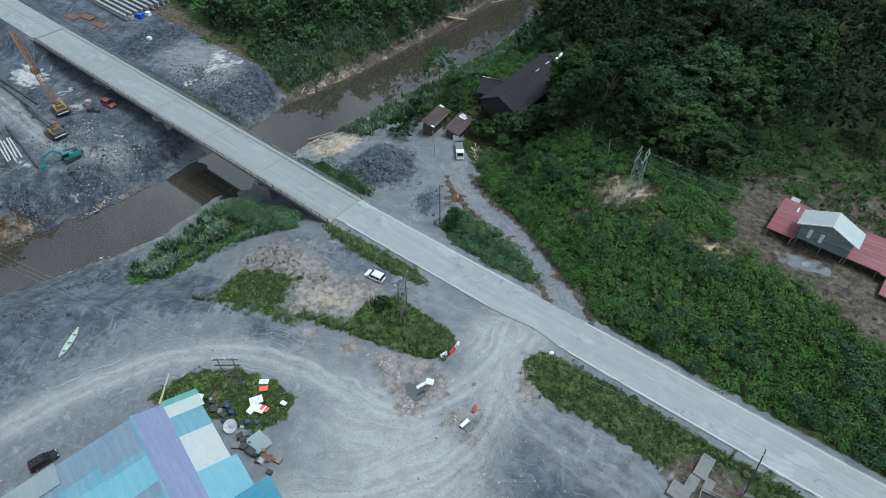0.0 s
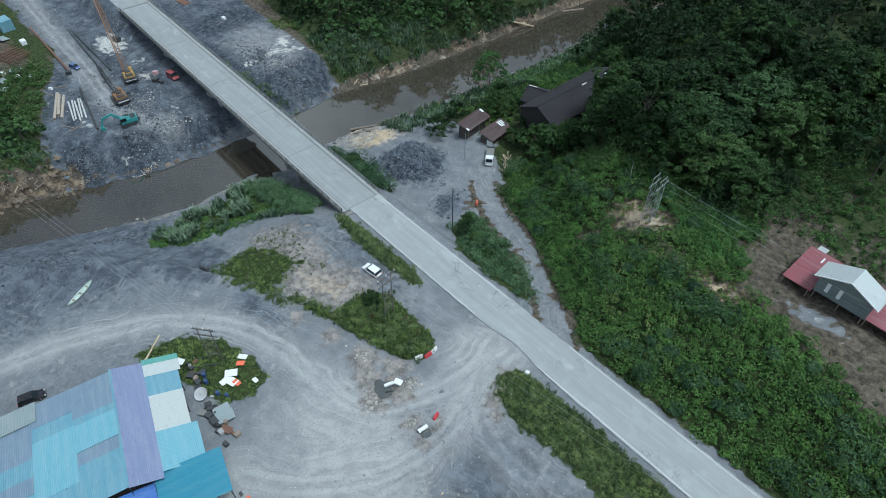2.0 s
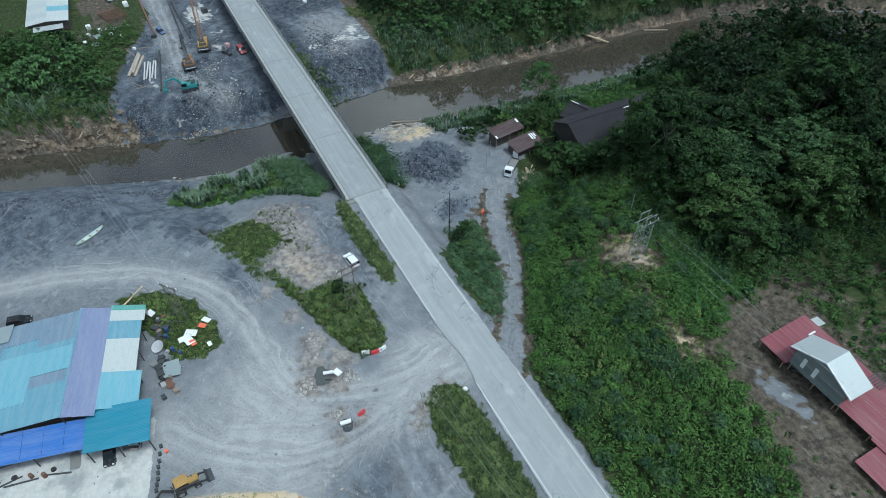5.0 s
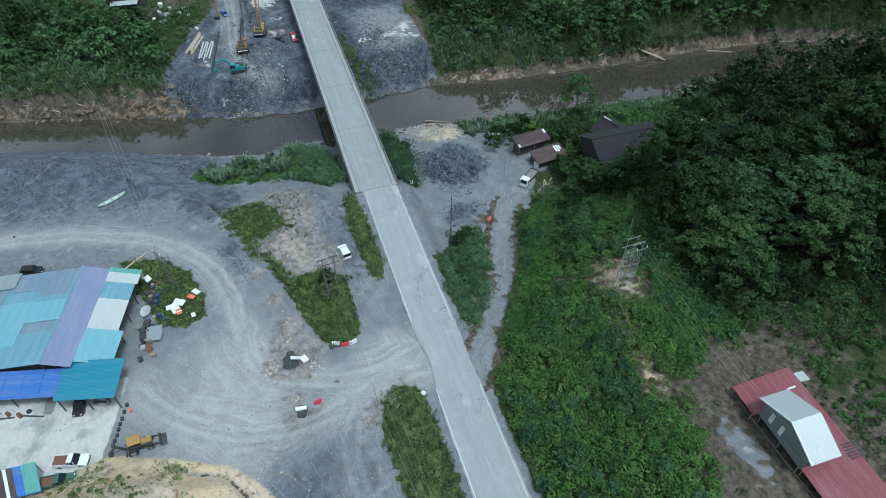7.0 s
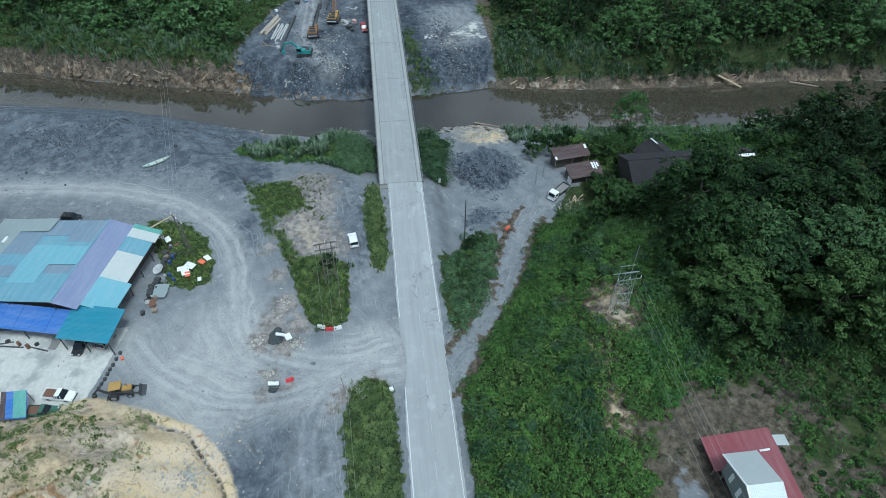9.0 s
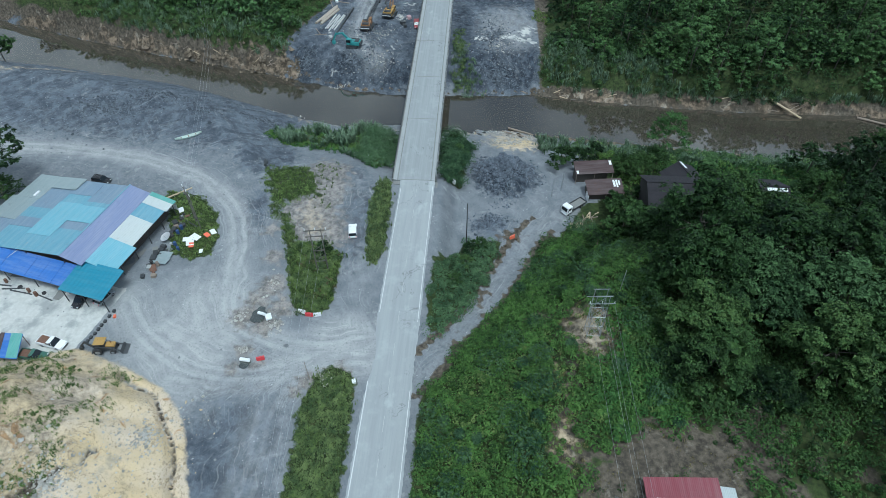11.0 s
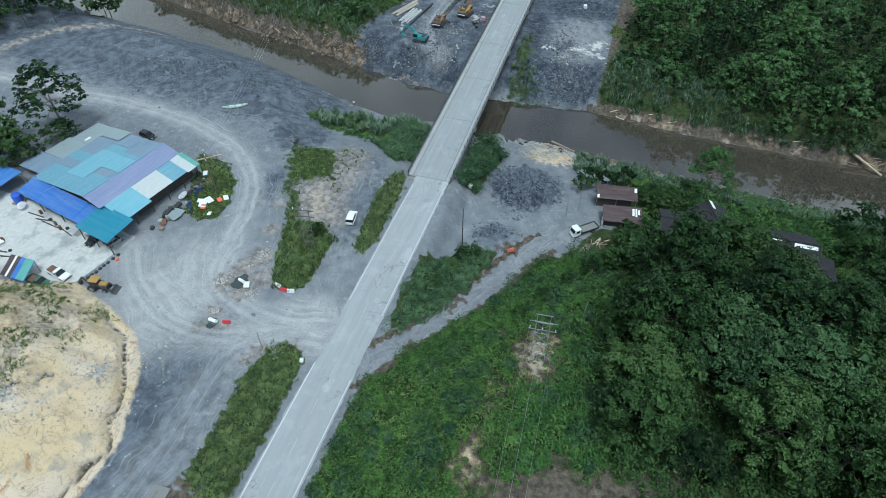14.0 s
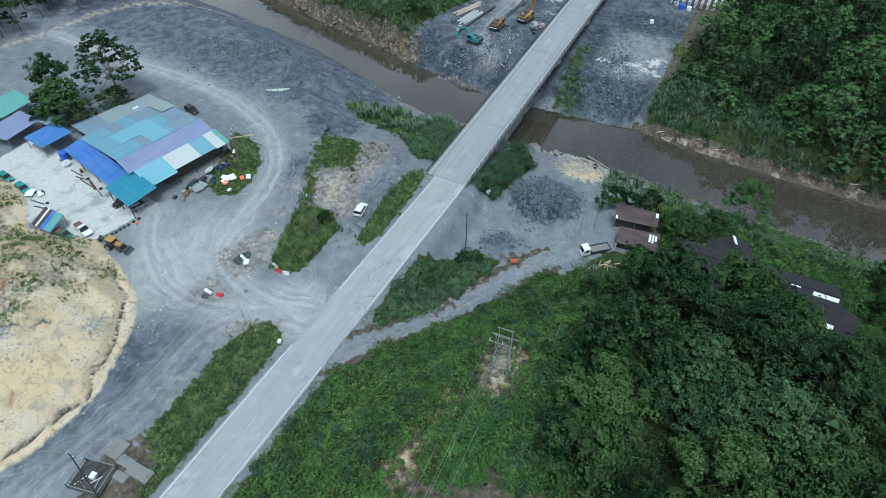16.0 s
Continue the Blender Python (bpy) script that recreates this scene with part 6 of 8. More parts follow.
def scrap(name, label, category, places, material, shape):
    for i, (x, y, yaw, s) in enumerate(places):
        bm = bmesh.new()
        if shape == "sheet":
            box(bm, -0.9 * s, 0.9 * s, -0.6 * s, 0.6 * s, 0.5, 0.56, 0.0, Matrix.Rotation(0.12 * (i % 3 - 1), 4, "X"))
        elif shape == "box":
            box(bm, -0.5 * s, 0.5 * s, -0.4 * s, 0.4 * s, 0, 0.7 * s, 0.04)
        elif shape == "drum":
            rod(bm, (0, 0, 0), (0, 0, 0.9 * s), 0.3 * s, 14)
        elif shape == "beam":
            box(bm, -2.2 * s, 2.2 * s, -0.1, 0.1, 0.0, 0.2)
        elif shape == "tyre":
            rod(bm, (0, 0, 0), (0, 0, 0.25), 0.36 * s, 14)
            for f in [f for f in bm.faces if len(f.verts) > 4]:
                bmesh.ops.inset_individual(bm, faces=[f], thickness=0.14 * s)
                bmesh.ops.translate(bm, verts=f.verts, vec=-f.normal * 0.1)
        solo(name, bm, material, label, category, on(x, y, yaw), name + " scraps")


scrap("sheet_scrap", "white sheet lying on weeds", "sheet", ((-57.2, -45.6, 20, 1.3), (-58.6, -44.8, 60, 1.2), (-57.9, -46.4, 100, 0.9), (-60.4, -41.7, 40, 0.9), (-54.6, -42.3, 10, 0.6), (-66.5, -50.5, 30, 0.9)), M_WHITE, "sheet")
scrap("sheet_scrap", "orange plastic sheet lying on weeds", "sheet", ((-56.3, -45.0, 15, 0.8), (-59.4, -42.6, 50, 0.8)), M_ORANGE, "sheet")
scrap("crate", "scrap crate beside the workshop", "crate", ((-60.5, -50.0, 10, 1.1), (-62.4, -50.4, 40, 1.3), (-55.6, -50.6, 70, 1.0), (-53.6, -51.4, 20, 1.2), (-52.0, -51.2, 5, 1.4), (-50.0, -51.4, 30, 1.0), (-64.0, -49.6, 25, 1.0), (-47.2, -51.6, 15, 0.9)), M_DARK_STEEL, "box")
scrap("crate", "pale crate beside the workshop", "crate", ((-49.6, -51.2, 5, 1.0), (-56.6, -49.4, 35, 0.6)), M_CONCRETE, "box")
scrap("oil_drum", "blue oil drum beside the workshop", "drum", ((-56.4, -48.4, 0, 1.1), (-59.6, -48.9, 0, 1.1), (-55.2, -47.4, 0, 1.0), (-61.0, -48.6, 0, 1.2)), worn("dull blue drum paint", (0.03, 0.07, 0.2), 0.5, amount=0.5), "drum")
junk = random.Random(31)
for k in range(34):
    x, y = junk.uniform(-65.5, -47), junk.uniform(-52.2, -49.4)
    y += 0.235 * (x + 56) * -1 if x < -56 else 0
    s, m = junk.uniform(0.4, 1.1), junk.choice((M_DARK_STEEL, M_RUST, M_WOOD, M_CONCRETE_DARK, M_STEEL, M_RUBBER, M_DARK_STEEL))
    kind = junk.choice(("box", "box", "sheet", "drum", "beam", "tyre"))
    scrap("scrap_part", "odd machine scrap heaped beside the workshop", "scrap", ((x, y, junk.uniform(0, 180), s * (0.5 if kind == "beam" else 1.0)),), m, kind)
scrap("oil_drum", "rusty oil drum among scrap", "drum", ((-42.2, -72.0, 0, 1.0), (-41.4, -70.2, 0, 1.1), (-35.2, -79.6, 0, 1.0), (-44.4, -77.8, 0, 1.0)), M_RUST, "drum")
scrap("steel_beam", "rusty steel section on the apron's edge", "beam", ((-41.9, -73.5, 80, 1.1), (-42.8, -75.5, 95, 1.0), (-41.0, -68.5, 70, 0.9), (-43.6, -78.5, 85, 1.0), (-31.5, -75.4, 100, 1.0), (-32.4, -78.2, 95, 0.9), (-62.8, -47.2, 60, 0.9), (-64.5, -46.5, 75, 0.8), (-69.5, -54.6, 20, 1.1)), M_DARK_STEEL, "beam")
scrap("wall_sheet", "grey corrugated sheet leaning on weeds", "sheet", ((-51.6, -49.6, 80, 1.8), (-53.2, -49.3, 85, 1.5)), S_GREY, "sheet")
scrap("marker_block", "small dark block in a row on the apron's edge", "block", ((-36.0, -54.3, 0, 0.6), (-35.1, -54.6, 0, 0.6), (-34.2, -54.8, 0, 0.6), (-33.2, -55.0, 0, 0.6), (-32.3, -55.3, 0, 0.6), (-31.4, -55.5, 0, 0.6), (-37.2, -54.0, 0, 0.6), (-38.4, -53.6, 0, 0.6)), M_DARK_STEEL, "box")
scrap("tyre", "old tyre lying on the ground", "tyre", ((-43.2, -74.4, 0, 1.2), (-42.0, -69.0, 0, 1.1), (-34.4, -81.6, 0, 1.2), (-33.2, -76.0, 0, 1.0), (-58.6, -50.8, 0, 1.0)), M_RUBBER, "tyre")
scrap("sheet_scrap", "white tarp bundle by the bank", "sheet", ((-33.6, -81.8, 30, 1.4), (-34.6, -79.6, 60, 1.0)), M_WHITE, "sheet")
scrap("stone_slab", "white painted stone at the verge", "stone", ((-25.2, -6.0, 20, 0.8),), M_WHITE, "box")
scrap("road_cone", "small orange marker by the carport", "marker", ((-37.2, -53.0, 20, 0.6),), M_ORANGE, "box")
scrap("white_sack", "white sack on the river bank", "sack", ((-92.5, -13.6, 30, 1.0), (-86, 8.4, 10, 1.2)), M_WHITE, "box")


# ---- inspection platform beside the road ----
def make_platform():
    g = height(4, -12) - 0.05
    top = thing("concrete_platform", pose(0, 0, g), "stepped concrete slabs beside the road verge", "platform")
    for name, a in (("slab", (1.4, 4.4, -16.8, -14.2, -0.4, 0.45)), ("step", (3.0, 4.6, -14.18, -11.6, -0.4, 0.3)), ("slab", (3.2, 5.2, -11.58, -7.4, -0.4, 0.55)), ("step", (5.22, 6.6, -13.0, -10.6, -0.4, 0.2))):
        part(name, cubes(a, bevel=0.03), M_CONCRETE_DARK, top)
    cage = thing("steel_cage", pose(7.9, -15.3, g, 0, 0, 12), "rectangular steel frame filled with dark pipe scrap", "steel frame")
    for a, b in (((-2.2, -2.6), (2.2, -2.6)), ((2.2, -2.6), (2.2, 2.6)), ((2.2, 2.6), (-2.2, 2.6)), ((-2.2, 2.6), (-2.2, -2.6))):
        for z in (0.15, 1.1):
            part("frame_bar", beam(bmesh.new(), (*a, z), (*b, z), 0.14, 0.14), M_CONCRETE_DARK if z > 1 else M_DARK_STEEL, cage)
        part("corner_post", beam(bmesh.new(), (*a, 0), (*a, 1.2), 0.16, 0.16), M_DARK_STEEL, cage)
    part("floor", cubes((-2.1, 2.1, -2.5, 2.5, -0.05, 0.08)), M_DARK, cage)
    rng = random.Random(5)
    for k in range(16):
        x, y, a = rng.uniform(-1.6, 1.6), rng.uniform(-2, 2), rng.uniform(0, 3.1)
        part("pipe_scrap", rod(bmesh.new(), (x - math.cos(a), y - math.sin(a), rng.uniform(0.2, 0.7)), (x + math.cos(a), y + math.sin(a), rng.uniform(0.2, 0.8)), 0.08, 6), M_DARK_STEEL if k % 4 else M_STEEL, cage)
    part("pump", cubes((-0.7, 0.3, -0.3, 0.6, 0.1, 0.9), bevel=0.06), M_WHITE, cage, "pale pump block")


make_platform()

# ---- far side: piles, beams and site clutter ----
def stack(name, label, centre, yaw, n, gap, long, r, material, category="pipe", square=False):
    for k in range(n):
        bm = bmesh.new()
        off = (k - (n - 1) / 2) * gap
        if square:
            sl = 0.9 * math.sin(k * 2.3)
            box(bm, -long / 2 + sl, long / 2 + sl * 0.6, off - r, off + r, 0, 2 * r, 0.03, Matrix.Rotation(0.02 * math.cos(k * 3.1), 4, "Z"))
        else:
            rod(bm, (-long / 2 + 1.9 * (k % 2), off, r), (long / 2 + 1.1 * (k % 3) - 0.8, off + 0.35 * (k % 2), r), r, 12)
            for f in [f for f in bm.faces if len(f.verts) > 4]:
                bmesh.ops.inset_individual(bm, faces=[f], thickness=0.06)
                bmesh.ops.translate(bm, verts=f.verts, vec=-f.normal * 0.3)
        solo(name, bm, material, label, category, on(centre[0], centre[1], yaw), label)


stack("steel_tube", "rusty brown steel pile in a stack", (-176.8, -39.6), 160, 3, 0.95, 13, 0.42, worn("tan steel pile", (0.4, 0.35, 0.29), 0.75, 0.1, dirt=(0.15, 0.1, 0.07), amount=0.8), "pile")
stack("concrete_beam", "pale concrete pile in a stack", (-172, -36.2), 169, 5, 0.8, 11, 0.2, worn("stained pale concrete", (0.5, 0.5, 0.49), 0.8, amount=0.5), "pile", True)
stack("long_beam", "long dark steel beam on the ground", (-171, -33.4), 171, 1, 1, 25, 0.28, M_DARK_STEEL, "beam", True)
stack("long_beam", "long dark steel beam on the ground", (-213.5, -31.4), 180, 1, 1, 37, 0.28, M_RUST, "beam", True)
stack("long_beam", "long dark steel beam on the ground", (-208, -22.0), 180, 2, 1.4, 40, 0.25, M_DARK_STEEL, "beam", True)
for k in range(9):
    bm = prism(bmesh.new(), [(-0.45, 0), (0.45, 0), (0.45, 0.25), (0.15, 0.5), (0.15, 1.3), (0.4, 1.55), (0.4, 1.75), (-0.4, 1.75), (-0.4, 1.55), (-0.15, 1.3), (-0.15, 0.5), (-0.45, 0.25)], -14, 14, Matrix.Rotation(math.pi / 2, 4, "Z"))
    solo("bridge_girder", bm, M_CONCRETE, "pale precast girder waiting in a row", "girder", on(-228, 24 + k * 2.1, 0, 0.1), "precast girders")
for x, y in ((-226.5, 16.4), (-218.0, 16.2), (-231, 13.0)):
    solo("steel_plate", cubes((-2.8, 2.8, -1.3, 1.3, 0, 0.25), bevel=0.03), M_RUST, "dark weathered steel plate on gravel", "plate", on(x, y, 8), "steel plates")
scrap("tarp_heap", "blue tarpaulin heap by the girders", "tarp", ((-213.0, 28.4, 20, 2.2),), M_BLUE_PLASTIC, "box")
scrap("site_crate", "pale crate by the girders", "crate", ((-212.4, 31.0, 10, 1.8), (-215, 26.0, 30, 1.6), (-197, 21.5, 15, 1.4)), M_WHITE, "box")
scrap("scrap_heap", "pale pink scrap bundle on the site", "scrap", ((-177.0, -11.2, 30, 1.5),), worn("pale pink wrap", (0.5, 0.32, 0.33), 0.7), "box")
scrap("steel_scrap", "dark machine scrap on the site", "scrap", ((-172.5, -13.0, 40, 1.6), (-170.8, -12.0, 10, 1.3), (-205, -12.5, 10, 2.2), (-194, -31.5, 70, 1.6)), M_DARK_STEEL, "box")
scrap("container", "teal steel site container on gravel", "container", ((-236, -38, 8, 5.0),), S_TEAL, "box")
def make_rebar(x, y, yaw):
    top = thing("rebar_cage", on(x, y, yaw), "rust-red caged stack of reinforcing steel", "steel stack")
    for k in range(12):
        part("bar", rod(bmesh.new(), (-4.5, -3.3 + 0.6 * k, 0.6 + 0.25 * (k % 3)), (4.5, -3.3 + 0.6 * k, 0.6 + 0.25 * (k % 3)), 0.12, 6), M_RUST, top)
    for k in range(6):
        part("hoop", rod(rod(bmesh.new(), (-4 + 1.6 * k, -3.6, 0), (-4 + 1.6 * k, -3.6, 1.5), 0.1, 6), (-4 + 1.6 * k, -3.6, 1.5), (-4 + 1.6 * k, 3.6, 1.5), 0.1, 6), M_RUST, top)


make_rebar(-215.5, -41.5, 20)
scrap("site_crate", "pale crate among site clutter", "crate", ((-206, -47, 20, 1.5), (-202, -44, 50, 1.2), (-209, -50, 10, 1.8), (-204, -50.5, 70, 1.1), (-198, -52, 30, 1.3), (-199.5, -41, 15, 1.0), (-188, -38.5, 40, 1.0), (-222, -36.5, 5, 2.0)), M_WHITE, "box")
scrap("scrap_sheet", "grey sheet lying among site clutter", "sheet", ((-202, -48, 15, 2.0), (-206, -43.5, 60, 1.8), (-196, -49, 35, 1.6), (-229, -41, 20, 2.2)), S_GREY, "sheet")
scrap("scrap_timber", "dark timber among site clutter", "timber", ((-186, -40, 20, 1.2), (-188, -36, 75, 1.0), (-165.5, -41, 30, 1.0), (-163.5, -39.5, 100, 0.9), (-207, -38, 10, 1.6), (-194, -38.2, 50, 1.2)), M_WOOD, "beam")


# ---- timber, logs and stones ----
def make_log(a, b, r, label, material=None):
    za, zb = height(*a), height(*b)
    if za < WATER:
        za = WATER - 0.1
    if zb < WATER:
        zb = WATER - 0.1
    solo("log", rod(bmesh.new(), (a[0], a[1], za + r), (b[0], b[1], zb + r), r, 10, r * 0.75), material or M_PALE_WOOD, label, "log", None, "stranded logs")


make_log((-123.5, 23), (-120, 30), 0.3, "long pale log stranded on the shoal", M_WOOD)
make_log((-121.5, 21), (-118.5, 28), 0.25, "pale log stranded on the shoal", M_WOOD)
make_log((-138.3, 102.5), (-133.6, 111), 0.35, "pale log fallen from the far bank")
make_log((-134.9, 128), (-131.2, 136), 0.35, "pale log stranded in the river", M_WOOD)
make_log((-87.0, -37.4), (-84.5, -36.8), 0.45, "dark log end at the island's edge", M_DARK_STEEL)
make_log((-70.5, -55.5), (-74.5, -51.0), 0.2, "pale pole lying behind the island")
pile_rng = np.random.default_rng(12)
for k in range(22):
    x, y, a, h = -77.6 + 0.24 * k + pile_rng.uniform(-0.8, 0.8), 41.4 - 0.3 * k + pile_rng.uniform(-0.8, 0.8), pile_rng.uniform(-1.2, 0.4), pile_rng.uniform(0.5, 1.3)
    make_log((x - h * math.cos(a), y - h * math.sin(a)), (x + h * math.cos(a), y + h * math.sin(a)), 0.13, "cut plank in a loose pile by the lane", M_PALE_WOOD if k % 3 == 0 else M_WOOD)


def stones(name, label, spots, size, material, seed, category="stones"):
    """Loose angular stones, thrown within ellipses of (x, y, a, b, count)."""
    rng = np.random.default_rng(seed)
    bm = bmesh.new()
    top = [bm.verts.new(p) for p in ((1, 0, 0), (0, 1, 0), (-1, 0.1, 0), (0.1, -1, 0), (0.25, 0.1, 0.9), (-0.3, -0.2, 0.75))]
    for f in ((0, 1, 4), (1, 5, 4), (1, 2, 5), (2, 3, 5), (3, 4, 5), (3, 0, 4)):
        bm.faces.new([top[i] for i in f])
    bm.verts.index_update()
    base = np.array([v.co[:] for v in bm.verts])
    tri = np.array([[v.index for v in f.verts] for f in bm.faces])
    bm.free()
    vs, fs, k = [], [], 0
    for px, py, a, b, count in spots:
        q, t = np.minimum(np.abs(rng.normal(size=count)) * 0.55, 1.5), rng.uniform(0, 2 * np.pi, count)
        q = q * (0.85 + 0.2 * np.sin(3 * t + px) + 0.15 * np.sin(5 * t + py))
        x, y = px + a * q * np.cos(t), py + b * q * np.sin(t)
        z = land(x, y)
        r = size * rng.lognormal(0, 0.45, count)
        jag = base[None] * rng.uniform(0.6, 1.25, (count, len(base), 1))
        jag = jag * rng.uniform(0.6, 1.2, (count, 1, 3)) * r[:, None, None]
        vs.append((jag + np.stack([x, y, z + 0.15 * r], -1)[:, None]).reshape(-1, 3))
        fs.append((tri[None] + (k + np.arange(count) * len(base))[:, None, None]).reshape(-1, 3))
        k += count * len(base)
    tagged(new(name, mesh_of(name, np.concatenate(vs), np.concatenate(fs), material)), label, category, kind="stuff")


def stone_material(name, dark, light):
    n = Nodes(name)
    f = n.math("ADD", n.math("MULTIPLY", n.add("NewGeometry").outputs["Random Per Island"], 0.7), n.math("MULTIPLY", n.noise(2.0, 4), 0.3))
    return n.done(n.mix(f, dark, light), 0.85, 0.0, 0.3)


M_STONE = stone_material("blue-grey broken stone", (0.02, 0.025, 0.034), (0.21, 0.235, 0.27))
M_STONE_HEAP = stone_material("fresh blue-grey crushed stone", (0.06, 0.072, 0.092), (0.2, 0.225, 0.265))
M_STONE_PALE = stone_material("pale broken stone", (0.25, 0.24, 0.22), (0.55, 0.53, 0.49))
stones("stones", "heap of blue-grey broken stone by the river", ((-92, 20.5, 7.8, 7.4, 9000), (-74, 17.5, 3.5, 4.5, 500), (-72, 15, 2, 3, 260)), 0.2, M_STONE_HEAP, 301)
stones("stones", "dark broken stone strewn over the river slope", ((-106, -60, 12, 8, 500), (-113, -74, 9, 14, 900), (-137, -27, 6, 17, 2200), (-150, -42, 7, 5, 1300), (-150, -26, 8, 16, 1500), (-147, 20, 8, 12, 1900), (-112, -46, 6, 8, 500), (-165, 18, 20, 12, 1600), (-105, -85, 14, 25, 1500), (-165, -22, 18, 16, 1200)), 0.19, M_STONE, 302)
M_CLAY = stone_material("brown clay and rotten rock", (0.04, 0.032, 0.026), (0.3, 0.24, 0.175))
stones("boulders", "brown clay blocks and boulders on the eroded far bank", ((-147.5, -50, 2.5, 5, 60), (-152, -60, 3.5, 8, 110), (-156, -72, 2, 8, 60), (-158.5, -84, 1.5, 9, 50), (-163, -100, 1.5, 12, 40), (-155, -50, 6, 3.5, 60)), 0.5, M_CLAY, 305, "boulders")
stones("stones", "clay lumps along the sandy cut's gully", ((-16, -36, 6, 6, 200), (-6, -31, 7, 4, 200), (-8, -44, 10, 8, 260)), 0.13, stone_material("sandy clay lumps", (0.3, 0.23, 0.15), (0.6, 0.5, 0.36)), 306)
stones("stones", "pale stones and rubble on the shoals and banks", ((-114, 22, 5, 8, 900), (-150, -18, 6, 8, 160), (-121, 20, 2, 9, 160), (-38.5, -29.5, 2.5, 1.8, 60), (-36.5, -22.5, 2.5, 2.5, 90), (-31.0, -27.0, 1.2, 1.6, 50), (-47, -25.5, 3, 1.6, 60), (-26, -11.5, 2.5, 3.0, 80), (-178, -14, 6, 4, 80), (-126, -36, 2, 10, 120), (-143, -33, 1.6, 14, 200), (-2, -44, 14, 12, 900), (-12, -36, 8, 6, 500), (-118, 26, 4, 7, 400), (-165, -20, 22, 16, 300), (-160, 20, 20, 10, 300)), 0.16, M_STONE_PALE, 303)
stones("stones", "small pale stones scattered over the gravel yard", ((-60, -55, 45, 45, 900), (-25, -25, 25, 18, 400), (-170, 22, 22, 12, 260), (-168, -25, 20, 18, 260)), 0.09, stone_material("dusty grey chips", (0.14, 0.15, 0.165), (0.34, 0.345, 0.35)), 304)
bank_logs = np.random.default_rng(9)
for k in range(26):
    y = bank_logs.uniform(-110, -48) if k < 13 else bank_logs.uniform(32, 130)
    x = float(np.interp(y, FAR_Y, FAR_X)) - bank_logs.uniform(0.3, 2.5)
    a = bank_logs.uniform(-0.6, 0.6) + math.pi / 2
    make_log((x, y), (x + 2.2 * math.cos(a), y + 2.6 * math.sin(a)), 0.14, "bleached driftwood on the muddy bank", M_PALE_WOOD if k % 2 else M_WOOD)


# ---- plants ----
def leaf_quads(pos, normal, size, rng, longer=1.5):
    """One kite-shaped leaf spray at each place."""
    n = len(pos)
    normal = normal / (np.linalg.norm(normal, axis=1, keepdims=True) + 1e-9)
    other = rng.normal(size=(n, 3))
    u = np.cross(normal, other)
    u /= np.linalg.norm(u, axis=1, keepdims=True) + 1e-9
    v = np.cross(normal, u)
    s = (size * rng.uniform(0.6, 1.35, n))[:, None]
    bend = normal * s * 0.22
    verts = np.stack([pos - u * s * 0.5 * longer - bend, pos - v * s * 0.42, pos + u * s * 0.5 * longer - bend, pos + v * s * 0.42], 1).reshape(-1, 3)
    return verts, np.arange(4 * n).reshape(-1, 4)


def clump_leaves(centres, radii, per, size, rng, low=-0.1, flat=0.75):
    """Leaves over the upper shells of many rounded clumps."""
    n = len(centres)
    d = rng.normal(size=(n * per, 3))
    d /= np.linalg.norm(d, axis=1, keepdims=True)
    d[:, 2] = np.where(d[:, 2] < low, -d[:, 2], d[:, 2])
    c, r = np.repeat(centres, per, 0), np.repeat(radii, per)[:, None]
    shape = d * np.array([1, 1, flat])
    pos = c + shape * r * rng.uniform(0.72, 1.05, (n * per, 1))
    normal = d * 0.85 + rng.normal(size=d.shape) * 0.28 + np.array([0, 0, 0.4])
    sizes = np.repeat(size if np.ndim(size) else np.full(n, size), per)
    return leaf_quads(pos, normal, sizes, rng)


def scatter(bounds, spacing, keep, rng):
    """Points on a jittered grid for which keep(x, y) is the chance to stay."""
    x0, x1, y0, y1 = bounds
    X, Y = np.meshgrid(np.arange(x0, x1, spacing), np.arange(y0, y1, spacing))
    X, Y = X.ravel() + rng.uniform(-0.5, 0.5, X.size) * spacing, Y.ravel() + rng.uniform(-0.5, 0.5, X.size) * spacing
    ok = rng.uniform(size=X.size) < keep(X, Y)
    return X[ok], Y[ok]


def field(name, label, bounds, spacing, keep, radius, per, size, material, seed, category="undergrowth", tall=0.0, sink=0.35):
    rng = np.random.default_rng(seed)
    x, y = scatter(bounds, spacing, keep, rng)
    r = radius * np.clip(rng.lognormal(-0.1, 0.38, len(x)), 0.45, 1.9) * (1 + 0.3 * wave(x, y, 6, seed))
    z = land(x, y) + r * (0.5 - sink) + tall * (0.5 + 0.5 * wave(x, y, 9, seed + 1))
    v, f = clump_leaves(np.stack([x, y, z], -1), r, per, size, rng)
    tagged(new(name, mesh_of(name, v, f, material)), label, category, kind="stuff")


